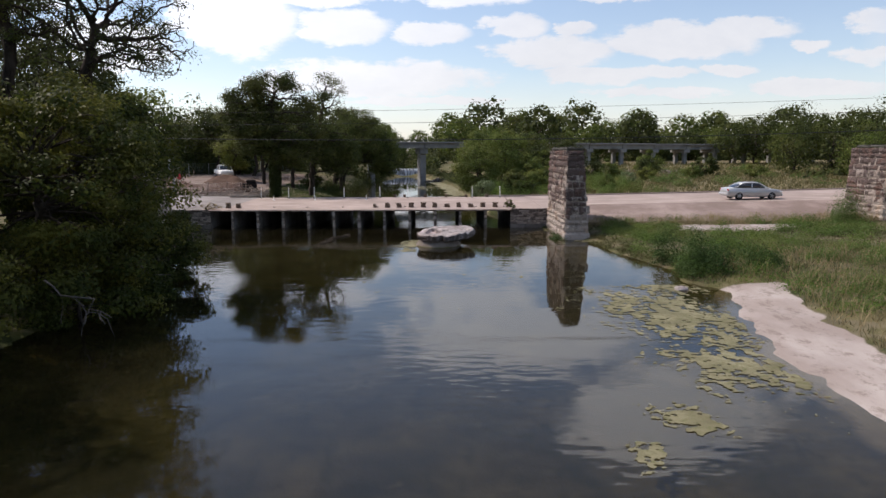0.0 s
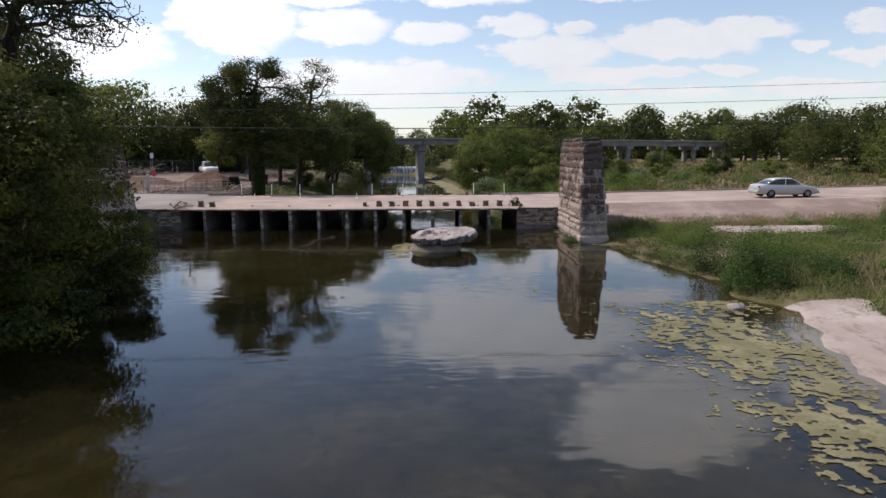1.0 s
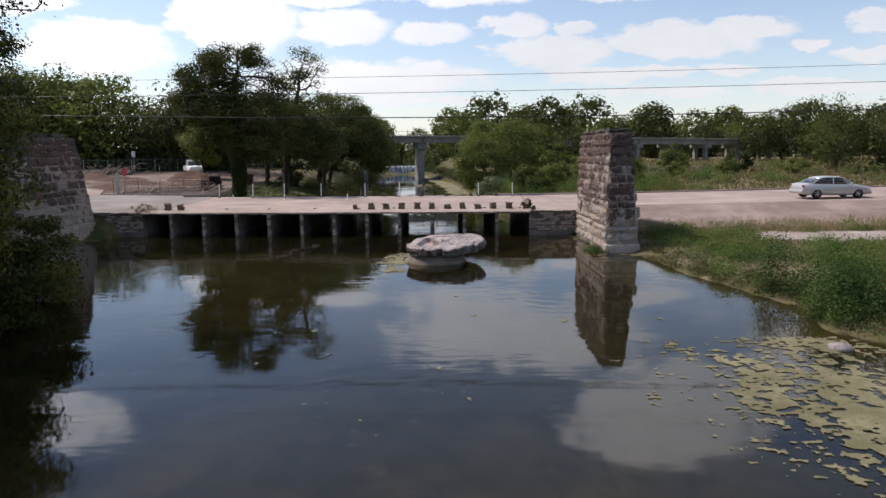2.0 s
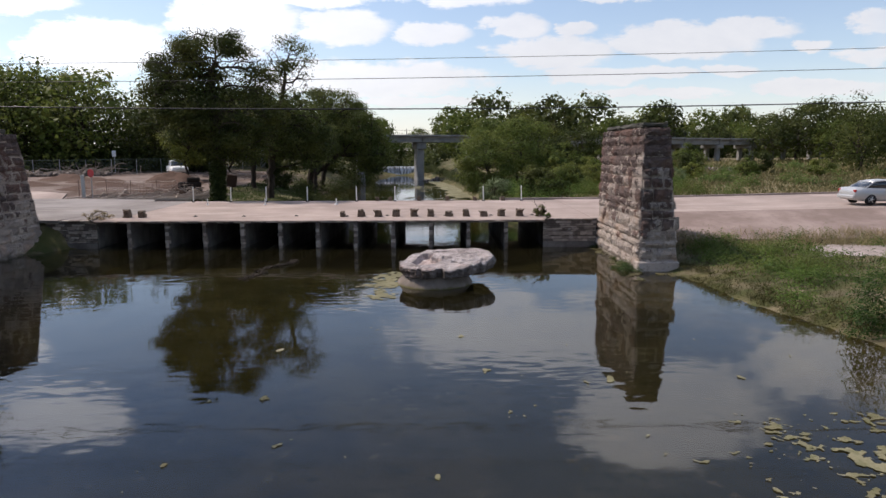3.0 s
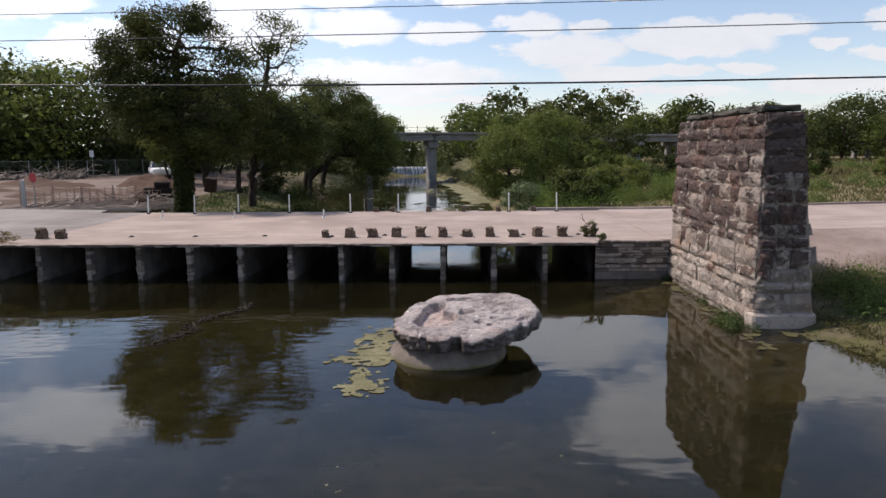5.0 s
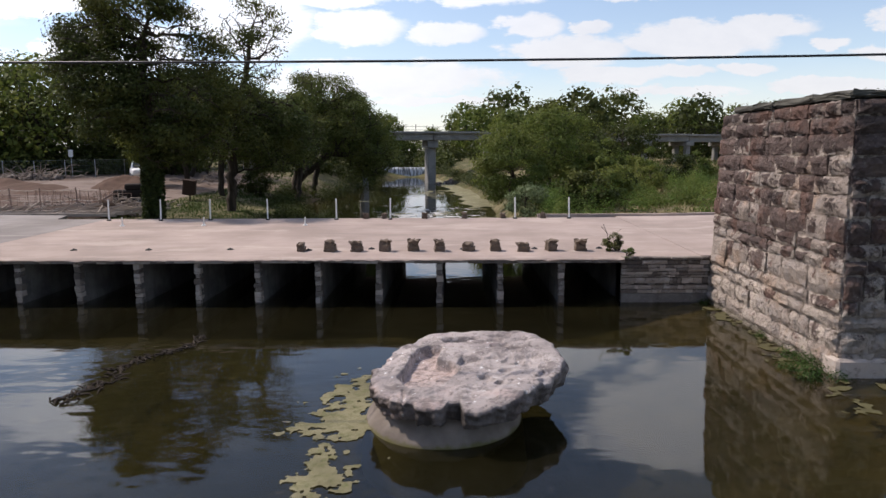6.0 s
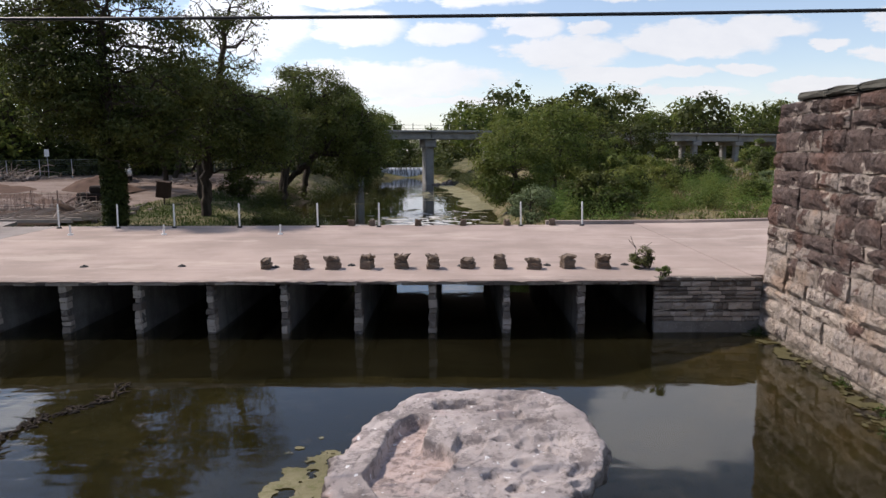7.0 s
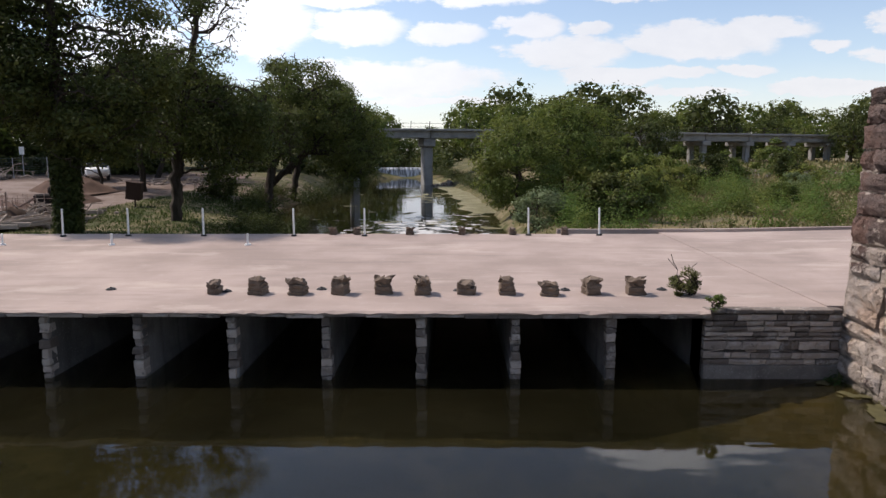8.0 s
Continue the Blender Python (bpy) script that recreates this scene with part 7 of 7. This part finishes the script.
SOIL = plain("dark soil", (0.055, 0.036, 0.026), 0.95, 0.1, vary=0.6, scale=2.5)
heap("soil_mound", (-19.6, 68.2, float(land(-19.6, 68.2)) - 0.05), 1.9, 0.95, 5, SOIL, "dark heap of soil and roots beside the formwork", "heap")
heap("soil_mound", (-23.2, 69.8, 1.5), 4.6, 0.32, 7, SOIL, "dark dug-over soil under the reinforcement cages", "heap")
heap("soil_mound", (-22.5, 76.5, float(land(-22.5, 76.5)) - 0.05), 2.2, 0.6, 6, SOIL, "low dark heap of soil on the site", "heap")


def rubble(n, box_, size, seed, label):
    rng = np.random.default_rng(seed)
    vs, fs, base = [], [], 0
    cube = np.array([(x, y, z) for x in (-1, 1) for y in (-1, 1) for z in (-1, 1)], float)
    quads = np.array([(0, 1, 3, 2), (4, 6, 7, 5), (0, 4, 5, 1), (2, 3, 7, 6), (0, 2, 6, 4), (1, 5, 7, 3)])
    for _ in range(n):
        x, y = rng.uniform(box_[0], box_[1]), rng.uniform(box_[2], box_[3])
        s = size * rng.uniform(0.3, 1.2, 3)
        m = np.array(Euler(rng.uniform(0, 6.3, 3)).to_matrix())
        k = (cube * rng.uniform(0.75, 1.1, (8, 1)) * s) @ m.T + [x, y, float(land(x, y)) + size * 0.3 * rng.uniform(0, 2.2)]
        vs.append(k)
        fs.append(quads + base)
        base += 8
    tagged(new("rubble", mesh_from("rubble", np.concatenate(vs), np.concatenate(fs), RUBBLE)), label, "rubble", kind="stuff")


rubble(300, (-64, -38, 93.5, 97), 0.36, 1, "long low pile of broken concrete and brush")
rubble(150, (-27, -17, 66.5, 75), 0.14, 2, "broken timber and stone debris beside the forms")
rubble(260, (22, 44, 104, 118), 0.26, 3, "pale rocks lying open in the weeds")
rubble(40, (-3, 1, 128, 131), 0.4, 4, "stones round the railway pier's foot")


def rebar_mat(place, nx, ny, step, turn, label, stand=0.9):
    ob = thing("rebar_cage", place, label, "rebar", "reinforcement cages", turn=turn)
    ob_len, ob_wid = nx * step, ny * step
    for i in range(nx + 1):
        part("upright", rod_into(bmesh.new(), (i * step, 0, -0.1), (i * step, 0, stand + 0.1 * math.sin(i * 3)), 0.014, None, 5), RUST, ob)
        part("upright", rod_into(bmesh.new(), (i * step, ob_wid, -0.1), (i * step, ob_wid, stand + 0.1 * math.sin(i * 5)), 0.014, None, 5), RUST, ob)
    for z in (0.15, 0.45, 0.75):
        for y in (0, ob_wid):
            part("bar", rod_into(bmesh.new(), (0, y, z), (ob_len, y, z), 0.012, None, 5), RUST, ob)


rebar_mat((-27.0, 68.5, 1.60), 14, 4, 0.5, 4, "rusty reinforcement cage standing on the building site")
rebar_mat((-26.4, 71.8, 1.60), 12, 4, 0.55, 2, "rusty reinforcement cage standing on the building site")


def form_panel(i, a, b):
    bm = bmesh.new()
    d = Vector(b) - Vector(a)
    m = d.to_track_quat("X", "Z").to_matrix().to_4x4()
    box_into(bm, (-d.length / 2, -0.035, -0.045) if i else (-d.length / 2, -0.07, -0.09), (d.length / 2, 0.035, 0.045) if i else (d.length / 2, 0.07, 0.09), 0.004)
    ob = tagged(new("timber", from_bm("timber", bm, TIMBER)), "weathered formwork timber lying on the site", "timber", "formwork timbers")
    ob.matrix_world = Matrix.Translation((Vector(a) + Vector(b)) / 2) @ m


frng = np.random.default_rng(12)
for i in range(52):
    x, y = -26.8 + (9.2 * frng.uniform(0, 1) ** 0.6), 66.2 + frng.uniform(-0.1, 3.0)
    a, ln = frng.uniform(-0.5, 1.9), frng.uniform(0.9, 2.8)
    form_panel(i, (x, y, 1.54), (x + ln * math.cos(a), y + ln * math.sin(a), 1.60 + frng.uniform(0.0, 0.55)))
for y in (66.0, 66.9, 67.8, 70.4, 73.0):
    form_panel(0, (-27.5, y, 1.55), (-17.6, y - 0.4, 1.58))


for i in range(9):
    form_panel(1, (-21.3 + 0.30 * i, 66.15, 1.62 + 0.01 * (i % 3)), (-19.6 + 0.30 * i, 67.9, 1.80 + 0.05 * (i % 2)))

PALEROPE = plain("faded pale rope", (0.50, 0.44, 0.38), 0.8)
ob = thing("rope_barrier", (0, 0, 0), "thin leaning stakes strung with pale rope round the site", "barrier")
stakes = [(-27.2, 68.0), (-25.1, 68.2), (-23.0, 67.6), (-21.2, 68.3), (-19.7, 68.0)]
for i, (x, y) in enumerate(stakes):
    part("stake", rod_into(bmesh.new(), (x, y, 1.45), (x + 0.05 * (-1) ** i, y, 2.95), 0.035, 0.03, 6), RUST, ob)
for z in (2.25, 2.85):
    for i, ((ax, ay), (bx, by)) in enumerate(zip(stakes, stakes[1:])):
        rope = [(((1 - t) * ax + t * bx, (1 - t) * ay + t * by, z - 0.3 * t * (1 - t)), 0.014) for t in np.linspace(0, 1, 7)]
        child("rope", mesh_from("rope", *tubes([rope], 4), PALEROPE, True), ob)


def brush_pile(cx, cy, wide, high, n, seed):
    rng = np.random.default_rng(seed)
    g = float(land(cx, cy))
    paths = []
    for _ in range(n):
        a = np.array([cx + rng.normal() * wide * 0.45, cy + rng.normal() * wide * 0.25, g + rng.uniform(0.0, 0.5) * high])
        b = a + rng.normal(size=3) * [1.2, 0.8, 0.35] + [0, 0, rng.uniform(0.0, 0.5) * high]
        b[2] = max(b[2], g + 0.05)
        paths.append([(q, 0.055 - 0.009 * i) for i, q in enumerate(curve_to(a, b, rng, 0.06, 5))])
    tagged(new("brush_pile", mesh_from("brush_pile", *tubes(paths, 4), PALEWOOD, True)), "tangled pile of pale cut branches and scrap timber", "brush pile", kind="stuff")


PALEWOOD = make_bark("pale cut wood", (0.15, 0.122, 0.10), (0.29, 0.245, 0.21))
brush_pile(-39.5, 94.6, 3.6, 1.5, 55, 51)
brush_pile(-47.5, 93.5, 4.0, 1.0, 45, 52)
brush_pile(-19.2, 70.0, 1.8, 1.1, 40, 53)
brush_pile(-22.5, 95.0, 5.0, 0.8, 60, 54)

WIRE = plain("weathered green-grey wire", (0.085, 0.115, 0.105), 0.6, 0.3)


def site_fence(x0, y0, x1, y1, n, label):
    ob = thing("chain_link_fence", (0, 0, 0), label, "fence")
    a, b = Vector((x0, y0, 0)), Vector((x1, y1, 0))
    tops = []
    for i in range(n + 1):
        p = a.lerp(b, i / n)
        z = float(land(p.x, p.y))
        part("post", rod_into(bmesh.new(), (p.x, p.y, z - 0.2), (p.x, p.y, z + 1.85), 0.04, None, 8), STEEL, ob)
        tops.append(Vector((p.x, p.y, z)))
    for p, q in zip(tops, tops[1:]):
        bm = bmesh.new()
        for k in range(10):
            h = 0.08 + 1.72 * k / 9
            rod_into(bm, p + Vector((0, 0, h)), q + Vector((0, 0, h)), 0.020 if k == 9 else 0.006, None, 4)
        for k in range(1, 16):
            c = p.lerp(q, k / 16)
            rod_into(bm, c + Vector((0, 0, 0.08)), c + Vector((0, 0, 1.8)), 0.006, None, 3)
        part("wire_panel", bm, WIRE, ob)


site_fence(-58, 92, -34, 100, 9, "grey chain-link fence round the building site")
site_fence(-34, 100, -27, 118, 6, "grey chain-link fence running back into the trees")


def stop_sign(place):
    ob = thing("stop_sign", place, "red octagonal stop sign on a thin steel post", "sign", turn=-20)
    part("post", rod_into(bmesh.new(), (0, 0, -0.2), (0.04, 0, 2.2), 0.035, None, 8), STEEL, ob)
    bm = bmesh.new()
    bmesh.ops.create_cone(bm, cap_ends=True, segments=8, radius1=0.33, radius2=0.33, depth=0.02, matrix=Matrix.Translation((0.04, -0.05, 1.85)) @ pose(0, 0, 0, 90, 22.5, 0))
    part("plate", bm, SIGNRED, ob, "red octagonal plate")


stop_sign((-25.8, 67.3, 1.64))
ob = thing("marker_board", (-26.3, 67.0, 1.62), "weathered grey upright board beside the sign", "board")
part("board", box((-0.14, -0.03, -0.1), (0.14, 0.03, 1.75), 0.01), STEEL, ob)
ob = thing("park_sign", (-40.5, 101.5, float(land(-40.5, 101.5))), "small pale sign on a post behind the fence", "sign")
part("post", rod_into(bmesh.new(), (0, 0, -0.2), (0, 0, 2.6), 0.04, None, 8), STEEL, ob)
part("plate", box((-0.25, -0.06, 2.1), (0.25, -0.03, 2.85), 0.01), WHITE, ob)


def bin_(place, turn):
    ob = thing("trash_bin", place, "tilted rusty brown metal bin on a short post", "bin", turn=turn)
    bm = box((-0.42, -0.36, 0.45), (0.42, 0.36, 1.5), 0.04, pose(0, 0, 0, 3, 8, 0))
    part("drum", bm, BROWNMETAL, ob)
    part("post", rod_into(bmesh.new(), (0, 0, -0.2), (0, 0, 0.6), 0.05), DARKMETAL, ob)
    part("lid", box((-0.38, -0.40, 1.46), (0.50, 0.40, 1.53), 0.02, pose(0, 0, 0, 3, 8, 0)), BROWNMETAL, ob, "rusty lid")


BROWNMETAL = plain("rusty brown metal", (0.045, 0.026, 0.019), 0.9, 0.2)
bin_((-18.2, 77.5, float(land(-18.2, 77.5))), 10)


def mixer(place):
    ob = thing("skid_loader", place, "small dark machine parked beside the formwork", "machine", turn=15)
    part("body", box((-0.9, -0.5, 0.45), (0.9, 0.5, 1.15), 0.08), DARKMETAL, ob)
    part("hood", box((-0.2, -0.45, 1.15), (0.8, 0.45, 1.55), 0.08), DARKMETAL, ob)
    part("arm", rod_into(bmesh.new(), (-0.7, 0, 1.1), (-1.7, 0, 0.5), 0.08, 0.06, 8), RUST, ob)
    for x in (-0.6, 0.6):
        for y in (-0.55, 0.55):
            wheel(ob, x, y, 0.36, 0.22)


mixer((-20.4, 73.0, float(land(-20.4, 73.0))))


def loose_stone(x, y, z, r, seed, material, label):
    bm = bmesh.new()
    bmesh.ops.create_icosphere(bm, subdivisions=3, radius=1.0)
    for v in bm.verts:
        n_ = 1 + 0.25 * noise.noise(v.co * 1.3 + Vector((seed, 0, 0))) + 0.1 * noise.noise(v.co * 3.1)
        v.co = Vector((v.co.x * r * n_, v.co.y * r * 0.8 * n_, v.co.z * r * 0.45 * n_))
    ob = tagged(new("river_stone", from_bm("river_stone", bm, material, True)), label, "stone")
    ob.location = (x, y, z)


loose_stone(11.35, 27.3, 0.05, 0.30, 1, BOULDER, "pale stone breaking the water near the bank")
